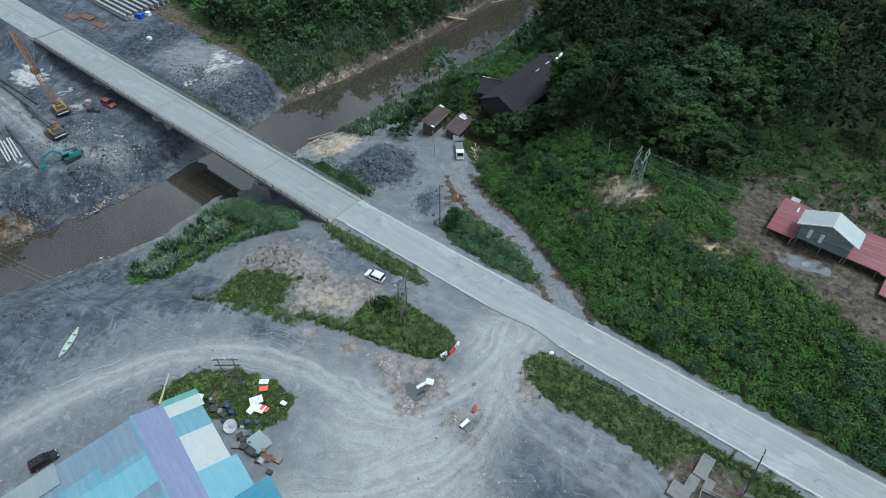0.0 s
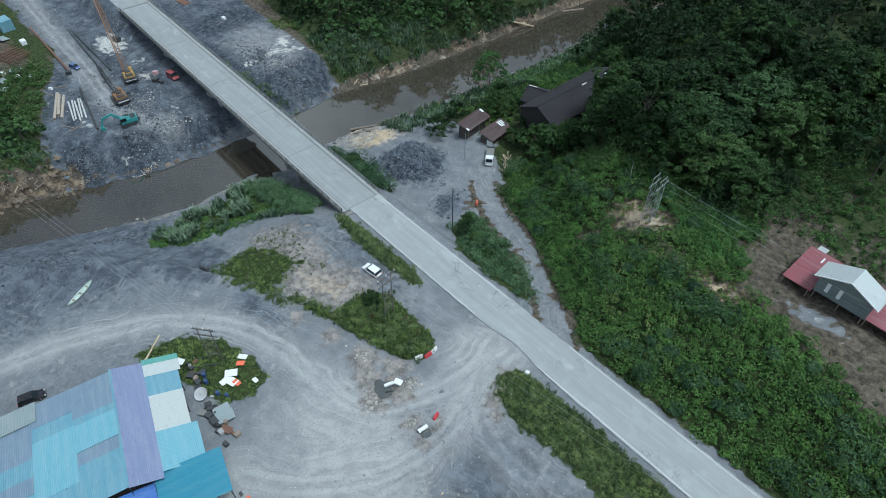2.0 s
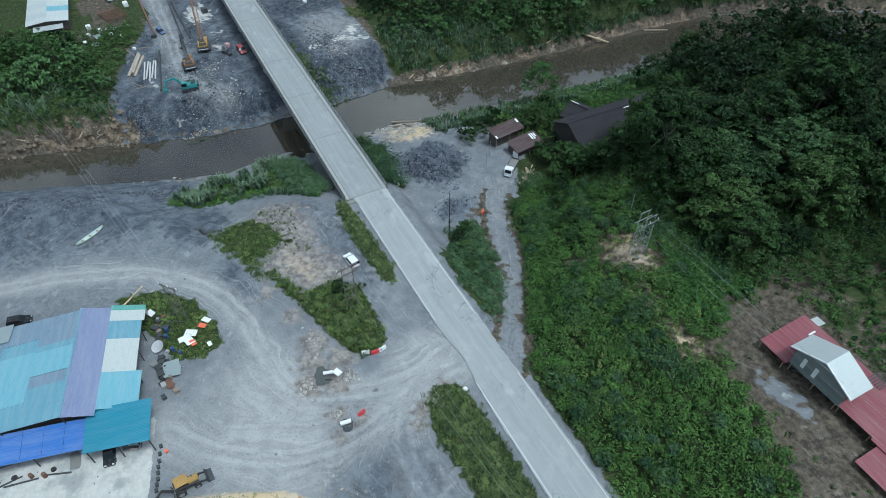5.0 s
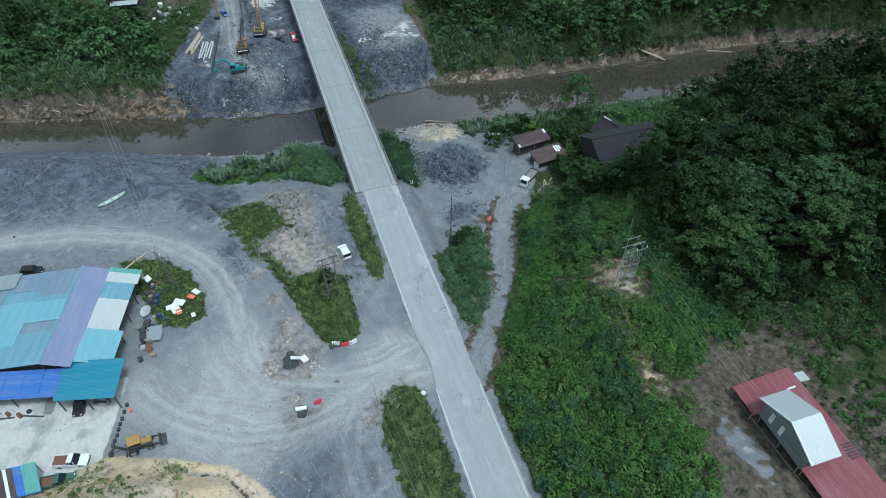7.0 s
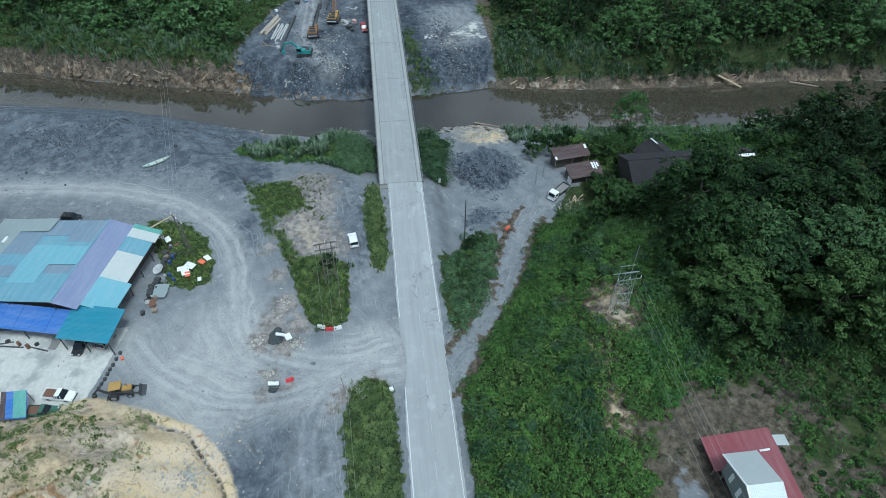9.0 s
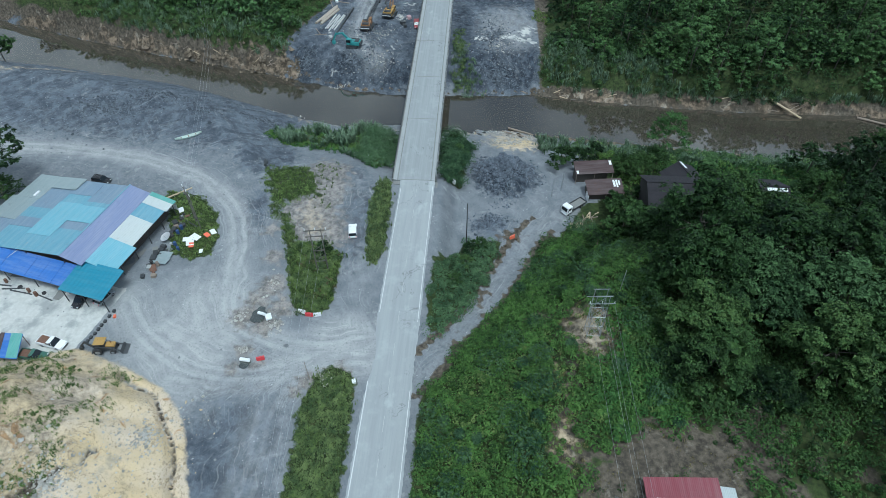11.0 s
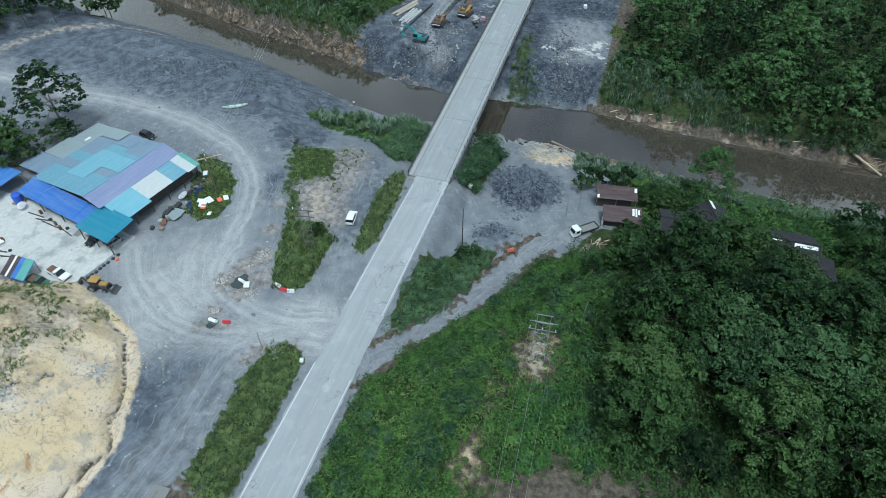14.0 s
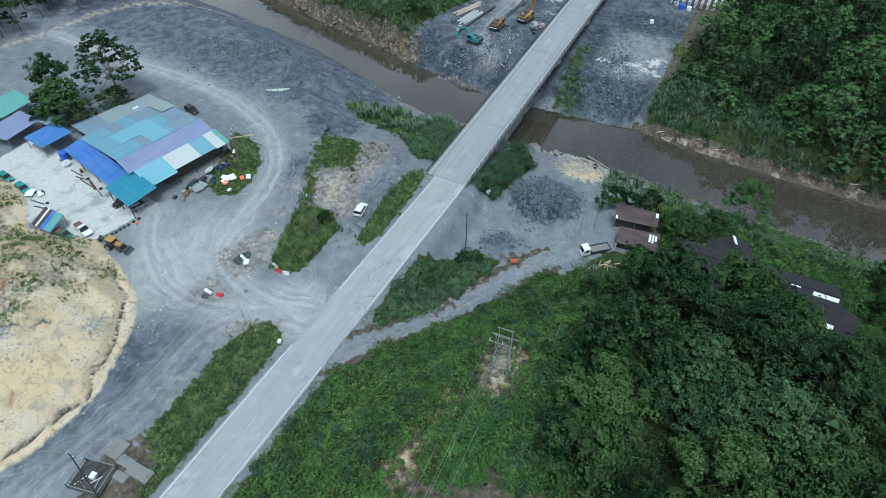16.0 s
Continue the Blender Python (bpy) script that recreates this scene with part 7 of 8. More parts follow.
def blades(name, label, bounds, spacing, keep, high, per, material, seed, wide=0.16, category="reeds", spread=0.7):
    """Tall tufts: each blade is a bent strip of two quads."""
    rng = np.random.default_rng(seed)
    x, y = scatter(bounds, spacing, keep, rng)
    n = len(x) * per
    root = np.repeat(np.stack([x, y, land(x, y) - 0.05], -1), per, 0) + np.concatenate([rng.normal(size=(n, 2)) * spacing * 0.3, np.zeros((n, 1))], 1)
    a = rng.uniform(0, 2 * np.pi, n)
    out = np.stack([np.cos(a), np.sin(a), np.zeros(n)], -1)
    side = np.stack([-np.sin(a), np.cos(a), np.zeros(n)], -1) * wide * 0.5
    h = (high * rng.uniform(0.55, 1.2, n))[:, None]
    lean = (spread * rng.uniform(0.2, 1.0, n))[:, None]
    up = np.array([0, 0, 1.0])
    p1, p2 = root + up * h * 0.62 + out * h * lean * 0.25, root + up * h * (1 - 0.35 * lean) + out * h * lean * 0.75
    verts = np.stack([root - side, root + side, p1 + side, p1 - side, p2 + side * 0.3, p2 - side * 0.3], 1).reshape(-1, 3)
    k = np.arange(n)[:, None] * 6
    faces = np.concatenate([k + np.array([0, 1, 2, 3]), k + np.array([3, 2, 4, 5])])
    tagged(new(name, mesh_of(name, verts, faces, material)), label, category, kind="stuff")


def within(poly, d=0.0):
    return lambda x, y: np.clip((inside(poly, x, y) - d + 0.9 * wave(x, y, 3.0, 61)) * 1.2 + 0.5, 0, 1)


HOUSE_CLEAR = HOUSE_YARD
BARE_SPOTS = ((-33, 33.5, 6.0, 3.6), (-12, 27.6, 3.6, 2.0), (-24, 27, 3, 1.0), (-14, 54, 7, 5), (14, 56, 16, 6))


def hill_keep(x, y):
    ahead = (x + 32) * 0.52 + (y - 8) * 0.854
    ok = (np.minimum(ahead - 2.8, y - 5.9) > 0) & (x > -80 + 0.2 * y)
    ok &= inside(HOUSE_CLEAR, x, y) + 2.2 * wave(x, y, 6, 63) < 0
    thin = np.zeros(x.shape)
    for px, py, a, b in BARE_SPOTS:
        thin = np.maximum(thin, np.clip(1.6 - np.hypot((x - px) / a, (y - py) / b), 0, 1))
    band, _ = along([(-40, 26), (-33, 32), (-22, 29), (-12, 27.5), (-9, 31)], x, y)
    thin = np.maximum(thin, 0.36 * np.exp(-(band / 2.6) ** 2))
    return ok * (1 - 0.93 * np.clip(thin * 2, 0, 1))


def straw_weeds(x, y):
    best = np.zeros(x.shape)
    for px, py, a, b in BARE_SPOTS[:3]:
        best = np.maximum(best, np.clip(1.9 - np.hypot((x - px) / a, (y - py) / b), 0, 1))
    return best * np.clip(0.35 + 0.7 * wave(x, y, 3.2, 87), 0, 1)


def scrub_behind(x, y):
    return ((y > 40) & (y < 80) & (x > -22) & (inside(HOUSE_CLEAR, x, y) < 0)) * (0.7 + 0.35 * wave(x, y, 8, 77))


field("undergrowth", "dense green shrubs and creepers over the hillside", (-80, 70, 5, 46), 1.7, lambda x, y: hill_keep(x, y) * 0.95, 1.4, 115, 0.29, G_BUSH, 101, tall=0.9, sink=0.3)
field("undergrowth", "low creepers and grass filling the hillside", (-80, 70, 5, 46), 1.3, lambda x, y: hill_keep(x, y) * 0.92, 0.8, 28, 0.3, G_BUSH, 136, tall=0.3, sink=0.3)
field("undergrowth", "yellowish rank grass down the middle of the hillside", (-36, 4, 10, 40), 1.3, lambda x, y: hill_keep(x, y) * np.clip(1.3 - np.abs((x + 21) * 0.85 + (y - 22) * 0.3) / 7 + 0.8 * wave(x, y, 7, 44), 0, 1) * 0.8, 0.7, 40, 0.24, G_GRASS, 137, tall=0.9, sink=0.0)
field("undergrowth", "weeds creeping over the straw clearings", (-46, 0, 20, 44), 0.9, straw_weeds, 0.45, 30, 0.2, G_GRASS, 145)
blades("tall_grass", "dry straw stems in the hillside clearings", (-46, 0, 20, 44), 0.8, lambda x, y: np.clip(straw_weeds(x, y) + 0.25 * (straw_weeds(x, y) > 0), 0, 1), 0.5, 8, G_DRY, 146, 0.1, "grass")
field("undergrowth", "tall blue-green shrubs standing out of the hillside scrub", (-80, 70, 6, 46), 3.4, lambda x, y: hill_keep(x, y) * np.clip(0.42 + 0.6 * wave(x, y, 16, 55) + 0.25 * (y < 14), 0, 0.9), 1.8, 200, 0.3, G_SHRUB, 121, tall=1.0, sink=0.0)
field("undergrowth", "smooth bright green creeper over the upper hillside", (-50, 0, 26, 46), 1.15, lambda x, y: hill_keep(x, y) * np.clip((1.15 - np.hypot((x + 22) / 13, (y - 38) / 6.5)) * 3 + 0.4 * wave(x, y, 6, 64), 0, 1), 0.95, 46, 0.26, G_LUSH, 148, tall=1.5, sink=0.0)
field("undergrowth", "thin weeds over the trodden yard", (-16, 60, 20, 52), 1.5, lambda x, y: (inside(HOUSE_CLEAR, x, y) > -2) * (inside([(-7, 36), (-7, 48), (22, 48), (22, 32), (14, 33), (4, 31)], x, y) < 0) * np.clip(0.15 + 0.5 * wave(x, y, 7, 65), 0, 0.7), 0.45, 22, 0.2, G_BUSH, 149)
blades("tall_grass", "dry grass over the trodden yard", (-16, 60, 20, 52), 1.0, lambda x, y: (inside(HOUSE_CLEAR, x, y) > -3) * (inside([(-7, 36), (-7, 48), (22, 48), (22, 32), (14, 33), (4, 31)], x, y) < 0) * np.clip(0.3 + 0.5 * wave(x, y, 9, 66), 0, 0.8), 0.4, 8, G_DRY, 150, 0.1, "grass")
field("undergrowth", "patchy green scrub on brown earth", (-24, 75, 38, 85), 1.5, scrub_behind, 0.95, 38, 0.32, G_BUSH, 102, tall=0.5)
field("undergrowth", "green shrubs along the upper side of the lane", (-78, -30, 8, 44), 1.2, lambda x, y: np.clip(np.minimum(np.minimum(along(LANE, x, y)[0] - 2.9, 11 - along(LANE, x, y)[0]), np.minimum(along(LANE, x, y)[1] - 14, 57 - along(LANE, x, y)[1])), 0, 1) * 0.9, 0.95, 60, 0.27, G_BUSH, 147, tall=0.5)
field("undergrowth", "shrubs along the verge between road and lane", (-70, -34, 4, 22), 1.4, within(VERGE_LANE, 0.8), 1.2, 110, 0.28, G_SHRUB, 103, tall=0.6)
field("undergrowth", "low dusty shrubs along the road verge", (-30, 62, -16, -4), 0.9, lambda x, y: within(VERGE_ROAD, 0.5)(x, y) * (inside([(0, -18), (0, -7.2), (12, -6.6), (14, -18)], x, y) < 0), 0.6, 46, 0.2, G_VERGE, 104)
field("undergrowth", "brighter weeds among the road verge shrubs", (-30, 62, -16, -4), 1.5, lambda x, y: within(VERGE_ROAD, 0.8)(x, y) * np.clip(0.5 + 0.5 * wave(x, y, 9, 17), 0, 1), 0.62, 44, 0.19, G_GRASS, 134, tall=0.3)
field("undergrowth", "thick low bushes on the gravel island", (-68, -37, -30, -11), 0.9, lambda x, y: within(ISLAND_BUSH, 0.4)(x, y) * np.clip(0.5 + 0.7 * wave(x, y, 5, 27), 0.1, 1), 0.75, 70, 0.22, G_VERGE, 105, tall=0.9)
field("undergrowth", "dry russet stems among the island bushes", (-68, -37, -30, -11), 1.5, lambda x, y: within(ISLAND_BUSH, 0.6)(x, y) * 0.5, 0.5, 26, 0.18, G_RUSSET, 131, tall=0.5)
field("undergrowth", "olive grassy weeds on the gravel island", (-68, -37, -30, -11), 0.9, lambda x, y: within(ISLAND_BUSH, 0.2)(x, y) * np.clip(0.55 - 0.6 * wave(x, y, 5, 27), 0, 1), 0.5, 46, 0.2, G_GRASS, 154, tall=0.4)
blades("tall_grass", "rank grass over the island bushes", (-68, -37, -30, -11), 0.6, within(ISLAND_BUSH, 0.1), 1.1, 9, G_GRASS, 139, 0.12, "grass")
blades("tall_grass", "rank weeds and grass along the road verge", (-30, 40, -16, -4), 0.65, lambda x, y: within(VERGE_ROAD, 0.2)(x, y) * (inside([(0, -18), (0, -7.2), (12, -6.6), (14, -18)], x, y) < 0), 0.8, 9, G_VERGE, 140, 0.12, "grass")
blades("tall_grass", "grassy hump beside the far end of the bridge", (-160, -131, 3, 20), 0.9, lambda x, y: within([(-157, 5), (-151, 13), (-140, 17), (-138.5, 8), (-145, 5)], 0.2)(x, y) * np.clip(0.6 + 0.5 * wave(x, y, 5, 19), 0, 1), 1.3, 12, G_REED, 143, 0.16, "grass")
blades("tall_grass", "bright grass patch on the far site", (-192, -170, 28, 40), 0.9, within([(-187, 33), (-180, 31), (-173, 37), (-180, 39)], 0.2), 0.8, 10, G_GRASS, 144, 0.16, "grass")
blades("tall_grass", "rank grass beside the bridge approach", (-84, -52, -11, -4), 0.65, within(VERGE_BRIDGE, 0.1), 1.0, 9, G_VERGE, 141, 0.12, "grass")
field("undergrowth", "brown dry leaves along the lane side of the verge", (-70, -34, 4, 24), 0.9, lambda x, y: np.clip(1.5 - np.abs(along(LANE, x, y)[0] + 3.3), 0, 1) * (x < -40) * 0.7, 0.3, 22, 0.18, G_RUSSET, 142)
field("undergrowth", "thin weeds on the stony island", (-86, -55, -39, -22), 1.0, lambda x, y: within(ISLAND_GRASS, 0.5)(x, y) * (0.6 + 0.45 * wave(x, y, 5, 8)), 0.5, 40, 0.18, G_GRASS, 106)
blades("tall_grass", "coarse bright grass on the stony island", (-88, -55, -39, -18), 0.6, lambda x, y: np.maximum(within(ISLAND_GRASS, 0.2)(x, y), 0.3 * within(ISLAND_SOIL, 0.5)(x, y)) * np.clip(0.55 + 0.6 * wave(x, y, 4, 18), 0, 1), 0.6, 9, G_GRASS, 132, 0.1, "grass")
field("undergrowth", "low bushes beside the bridge approach", (-84, -52, -11, -4), 0.8, within(VERGE_BRIDGE, 0.3), 0.6, 46, 0.23, G_VERGE, 107)
field("undergrowth", "weeds on the small island by the workshop", (-75, -51, -58, -39), 0.95, lambda x, y: within(YARD_ISLAND, 0.3)(x, y) * 0.75, 0.42, 40, 0.17, G_GRASS, 108)
blades("tall_grass", "bright grass on the small island by the workshop", (-75, -51, -58, -39), 0.6, within(YARD_ISLAND, 0.1), 0.5, 8, G_GRASS, 133, 0.1, "grass")
field("undergrowth", "bushes on the river bank by the bridge", (-116, -82, 4, 14), 1.2, within(BRIDGE_BUSH, 0.2), 1.7, 110, 0.32, G_SHRUB, 109, tall=1.8, sink=0.0)
field("undergrowth", "bushes on the far bank beside the bridge", (-172, -140, 4, 15), 1.3, lambda x, y: within([(-170, 5), (-168, 8), (-150, 10), (-144, 13.5), (-141.5, 11), (-142, 5)], 0.2)(x, y) * 0.8, 1.0, 70, 0.3, G_VERGE, 123, tall=0.6)
field("undergrowth", "bushes under the bridge edge", (-112, -84, -15, -6), 1.2, lambda x, y: within(REED_BANK, 0.5)(x, y) * (y > -18 + 0.35 * (x + 84)), 1.5, 90, 0.3, G_SHRUB, 110, tall=1.6, sink=0.1)
blades("reeds", "tall pale reeds on the river bank", (-118, -88, -44, -8), 0.9, lambda x, y: within(REED_BANK, 0.4)(x, y) * np.clip(0.1 + 0.7 * wave(x, y, 7, 5), 0, 1), 2.2, 16, G_REED, 111, 0.24)
blades("reeds", "tall clumps of feathery reeds on the river bank", (-118, -88, -44, -8), 0.8, lambda x, y: within(REED_BANK, 0.8)(x, y) * np.clip(0.9 * wave(x, y, 9, 15) - 0.1, 0, 1) * (x < -98), 3.4, 20, G_REED, 138, 0.26)
field("undergrowth", "bright low weeds on the landward side of the reeds", (-118, -84, -44, -6), 0.9, lambda x, y: within(REED_BANK, 0.2)(x, y) * np.clip(1.2 - 0.22 * inside(REED_BANK, x, y) * (x > -108) + 0.6 * wave(x, y, 6, 26), 0, 1) * (x > -109), 0.6, 40, 0.24, G_LUSH, 152)
field("undergrowth", "low green plants among the reeds", (-118, -88, -44, -8), 1.1, lambda x, y: within(REED_BANK, 0.6)(x, y) * np.clip(0.55 + 0.7 * wave(x, y, 7, 25), 0, 1), 0.7, 40, 0.26, G_BUSH, 112)


def far_side(x, y):
    return np.interp(y, FAR_Y, FAR_X) - x


def near_side(x, y):
    return x - np.interp(y, NEAR_Y, NEAR_X)


def far_left(x, y):
    return ((far_side(x, y) > 3) & (y < site_edge(x) - 1 + 2.2 * wave(x, y, 7, 91))).astype(float) * np.clip((far_side(x, y) - np.where(y > -62, 3.5, 1.8) + np.where(y > -62, 3, 1.2) * wave(x, y, 9, 92)) / 2.5, 0, 1) * (inside([(-236, -70), (-236, -40), (-206, -40), (-206, -56), (-214, -70)], x, y) < 0)


def far_right(x, y):
    return ((far_side(x, y) > 1.4) & (y > 34 + 0.12 * np.clip(-150 - x, 0, 80))).astype(float)


field("undergrowth", "green bushes on the far river bank", (-235, -150, -130, -36), 1.9, lambda x, y: far_left(x, y) * (far_side(x, y) < 60) * 0.85, 1.5, 33, 0.47, G_TREE, 113, tall=0.8)
blades("reeds", "pale reeds along the far bank", (-200, -148, -120, -46), 1.3, lambda x, y: far_left(x, y) * (far_side(x, y) < 24) * (0.4 + 0.5 * wave(x, y, 12, 6)), 2.3, 14, G_REED, 114, 0.2)
blades("reeds", "pale reeds along the far bank", (-165, -110, 33, 200), 1.3, lambda x, y: far_right(x, y) * (far_side(x, y) < np.interp(y, [33, 50, 70, 78], [30, 24, 15, 3])) * np.clip(0.55 + 0.5 * wave(x, y, 7, 67), 0, 1), 2.4, 16, G_REED, 115, 0.2)
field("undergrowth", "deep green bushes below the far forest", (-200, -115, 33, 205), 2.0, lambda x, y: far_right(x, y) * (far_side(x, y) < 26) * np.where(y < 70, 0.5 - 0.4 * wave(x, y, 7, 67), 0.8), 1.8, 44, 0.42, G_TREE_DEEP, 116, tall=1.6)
field("undergrowth", "far forest floor bushes, coloured dark for the shade between trees", (-262, -120, 36, 225), 3.6, lambda x, y: far_right(x, y) * (far_side(x, y) > 20) * 0.95, 2.6, 20, 0.86, G_TREE_DARK, 153, tall=1.5)
blades("reeds", "reeds and tall grass on the near bank", (-125, -95, 30, 150), 1.2, lambda x, y: ((near_side(x, y) > 2) & (near_side(x, y) < 16) & (y > 31)) * 0.6, 2.2, 14, G_REED, 117, 0.2)
field("undergrowth", "bright grass and creepers on the open near bank", (-118, -82, 56, 116), 1.2, lambda x, y: (inside([(-116, 58), (-118, 114), (-84, 114), (-86, 62)], x, y) > 0) * (near_side(x, y) > 2.5) * 0.9, 0.8, 40, 0.27, G_LUSH, 155, tall=0.6, sink=0.1)
field("undergrowth", "green bushes along the near bank", (-122, -70, 33, 170), 1.7, lambda x, y: ((near_side(x, y) > 4) & (y > 40 + 0.4 * np.clip(x + 100, 0, 40)) & (inside([(-97, 30), (-97, 47), (-80, 52), (-76, 40), (-80, 32)], x, y) < 0)) * np.clip(0.5 + 0.6 * wave(x, y, 10, 28), 0.1, 0.9), 1.3, 42, 0.4, G_BUSH, 118, tall=0.5)


def mound_keep(x, y):
    mound = np.maximum(31 - np.hypot(x - 2, y + 58), 42 - np.hypot(x - 6, y + 100)) + 0.8 * wave(x, y, 17, 37)
    return (mound > 1) * np.clip(-42 - y + 2 * wave(x, y, 6, 31), 0, 4) / 4 * np.clip(0.25 + 1.1 * wave(x, y, 8, 30), 0, 1)


field("undergrowth", "scattered weeds on the sandy cut", (-36, 10, -100, -44), 1.1, lambda x, y: 0.7 * mound_keep(x, y), 0.5, 40, 0.17, G_GRASS, 119)
blades("tall_grass", "thin bright grass over the upper sandy cut", (-36, 10, -100, -40), 0.8, lambda x, y: np.clip(1.3 * mound_keep(x, y) + 0.15 * (mound_keep(x, y + 2) > 0.1), 0, 1), 0.55, 10, G_GRASS, 135, 0.1, "grass")


def crown_leaves(centres, radii, subs, per, size, rng, core=8, flat=0.8):
    """Lobes of many small leaf sprays, round broad core leaves added to block light."""
    n = len(centres)
    d = rng.normal(size=(n * subs, 3))
    d /= np.linalg.norm(d, axis=1, keepdims=True)
    d[:, 2] = np.where(d[:, 2] < -0.25, -d[:, 2], d[:, 2])
    c, r = np.repeat(centres, subs, 0), np.repeat(radii, subs)[:, None]
    spray = c + d * np.array([1, 1, flat]) * r * rng.uniform(0.6, 1.12, (n * subs, 1))
    sr = (r[:, 0] * rng.uniform(0.26, 0.46, n * subs))
    e = rng.normal(size=(n * subs * per, 3))
    e /= np.linalg.norm(e, axis=1, keepdims=True)
    e[:, 2] = np.abs(e[:, 2]) * 0.9 - 0.1
    pos = np.repeat(spray, per, 0) + e * np.array([1, 1, 0.55]) * np.repeat(sr, per)[:, None] * rng.uniform(0.55, 1.1, (n * subs * per, 1))
    normal = e * 0.55 + np.repeat(d, per, 0) * 0.5 + rng.normal(size=e.shape) * 0.24 + np.array([0, 0, 0.4])
    v, f = leaf_quads(pos, normal, np.full(len(pos), size), rng)
    owner = np.repeat(np.arange(n), subs * per)
    if core:
        g = rng.normal(size=(n * core, 3))
        g /= np.linalg.norm(g, axis=1, keepdims=True)
        q = np.repeat(radii, core)
        inner = np.repeat(centres, core, 0) + g * np.array([1, 1, flat]) * q[:, None] * 0.5 - np.array([0, 0, 0.15]) * q[:, None]
        v2, f2 = leaf_quads(inner, g, q * 0.55, rng)
        v, f = np.concatenate([v, v2]), np.concatenate([f, f2 + len(v)])
        owner = np.concatenate([owner, np.repeat(np.arange(n), core)])
    return v, f, owner


def make_tree_kind(rng, radius, tall, lobes, per, size, flat):
    """Meshes of one broadleaf tree: a forked tapering trunk and a lobed crown."""
    bm = bmesh.new()
    fork = tall * 0.5
    rod(bm, (0, 0, -1.0), (0, 0, fork), 0.035 * tall * 0.55, 8, 0.02 * tall * 0.6)
    centres, radii = [], []
    for k in range(lobes):
        a = k * 2.399 + rng.uniform(-0.4, 0.4)
        q = math.sqrt((k + 0.5) / lobes)
        p = np.array([math.cos(a) * q * radius, math.sin(a) * q * radius, tall * (0.97 - 0.52 * q ** 2.0) + rng.uniform(-0.07, 0.06) * tall])
        p[:2] += rng.normal(size=2) * radius * 0.1
        centres.append(p - np.array([0, 0, radius * 0.22]))
        radii.append(radius * rng.uniform(0.2, 0.38) * (1.2 if q < 0.4 else 1.0))
        if k % 3 == 0:
            rod(bm, (0, 0, fork * rng.uniform(0.75, 1.0)), tuple(p * np.array([0.8, 0.8, 1.0]) - np.array([0, 0, radius * 0.6])), 0.012 * tall * 0.6, 6, 0.03)
    v, f, _ = crown_leaves(np.array(centres), np.array(radii), 9, max(4, per // 9), size, rng, 0 if flat < 0.7 else 12, flat)
    return bm, v, f


M_BARK = worn("pale bark", (0.24, 0.2, 0.16), 0.9, dirt=(0.08, 0.07, 0.05), amount=0.5, local=False)


M_BARK_DIM = worn("dark bark", (0.09, 0.08, 0.065), 0.9, dirt=(0.03, 0.028, 0.02), amount=0.5, local=False)


def tree_stock(count, radius, tall, lobes, per, size, material, seed, label, flat=0.8):
    stock = []
    rng = np.random.default_rng(seed)
    for k in range(count):
        bm, v, f = make_tree_kind(rng, radius * rng.uniform(0.85, 1.15), tall * rng.uniform(0.9, 1.1), lobes + int(rng.integers(-3, 4)), per, size, flat)
        trunk = part("trunk", bm, M_BARK_DIM if radius > 5 else M_BARK, None)
        crown = new("crown", mesh_of("crown", v, f, material))
        stock.append((trunk.data, crown.data))
        bpy.data.objects.remove(trunk)
        bpy.data.objects.remove(crown)
    return stock, label


def plant(stock, x, y, scale, turn, high=1.0, z=None, group=""):
    (trunk, crown), label = stock[0][int(RNG.integers(len(stock[0])))], stock[1]
    top = thing("tree", pose(x, y, height(x, y) if z is None else z, 0, 0, turn) @ Matrix.Diagonal((scale, scale, scale * high, 1)), label, "tree", group)
    for name, me in (("trunk", trunk), ("crown", crown)):
        ob = new(name, me)
        ob.parent = top
    return top


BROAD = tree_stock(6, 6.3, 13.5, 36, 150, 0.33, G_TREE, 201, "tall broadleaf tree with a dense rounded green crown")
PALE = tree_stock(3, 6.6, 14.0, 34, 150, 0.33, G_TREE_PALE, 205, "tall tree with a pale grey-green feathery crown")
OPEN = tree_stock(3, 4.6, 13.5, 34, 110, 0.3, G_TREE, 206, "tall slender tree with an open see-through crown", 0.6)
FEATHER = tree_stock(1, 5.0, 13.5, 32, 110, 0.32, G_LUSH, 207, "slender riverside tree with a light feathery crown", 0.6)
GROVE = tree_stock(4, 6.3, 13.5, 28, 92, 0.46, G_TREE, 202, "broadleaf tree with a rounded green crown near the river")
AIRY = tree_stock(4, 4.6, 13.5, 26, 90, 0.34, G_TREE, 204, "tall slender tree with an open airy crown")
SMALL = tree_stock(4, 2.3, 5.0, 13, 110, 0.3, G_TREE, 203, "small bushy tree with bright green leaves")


def woods(stock, bounds, spacing, keep, seed, scale=(0.8, 1.25), group=""):
    rng = np.random.default_rng(seed)
    x, y = scatter(bounds, spacing, keep, rng)
    for px, py in zip(x, y):
        s = rng.uniform(*scale)
        plant(stock, px, py, s, rng.uniform(0, 360), rng.uniform(0.8, 1.2), group=group)


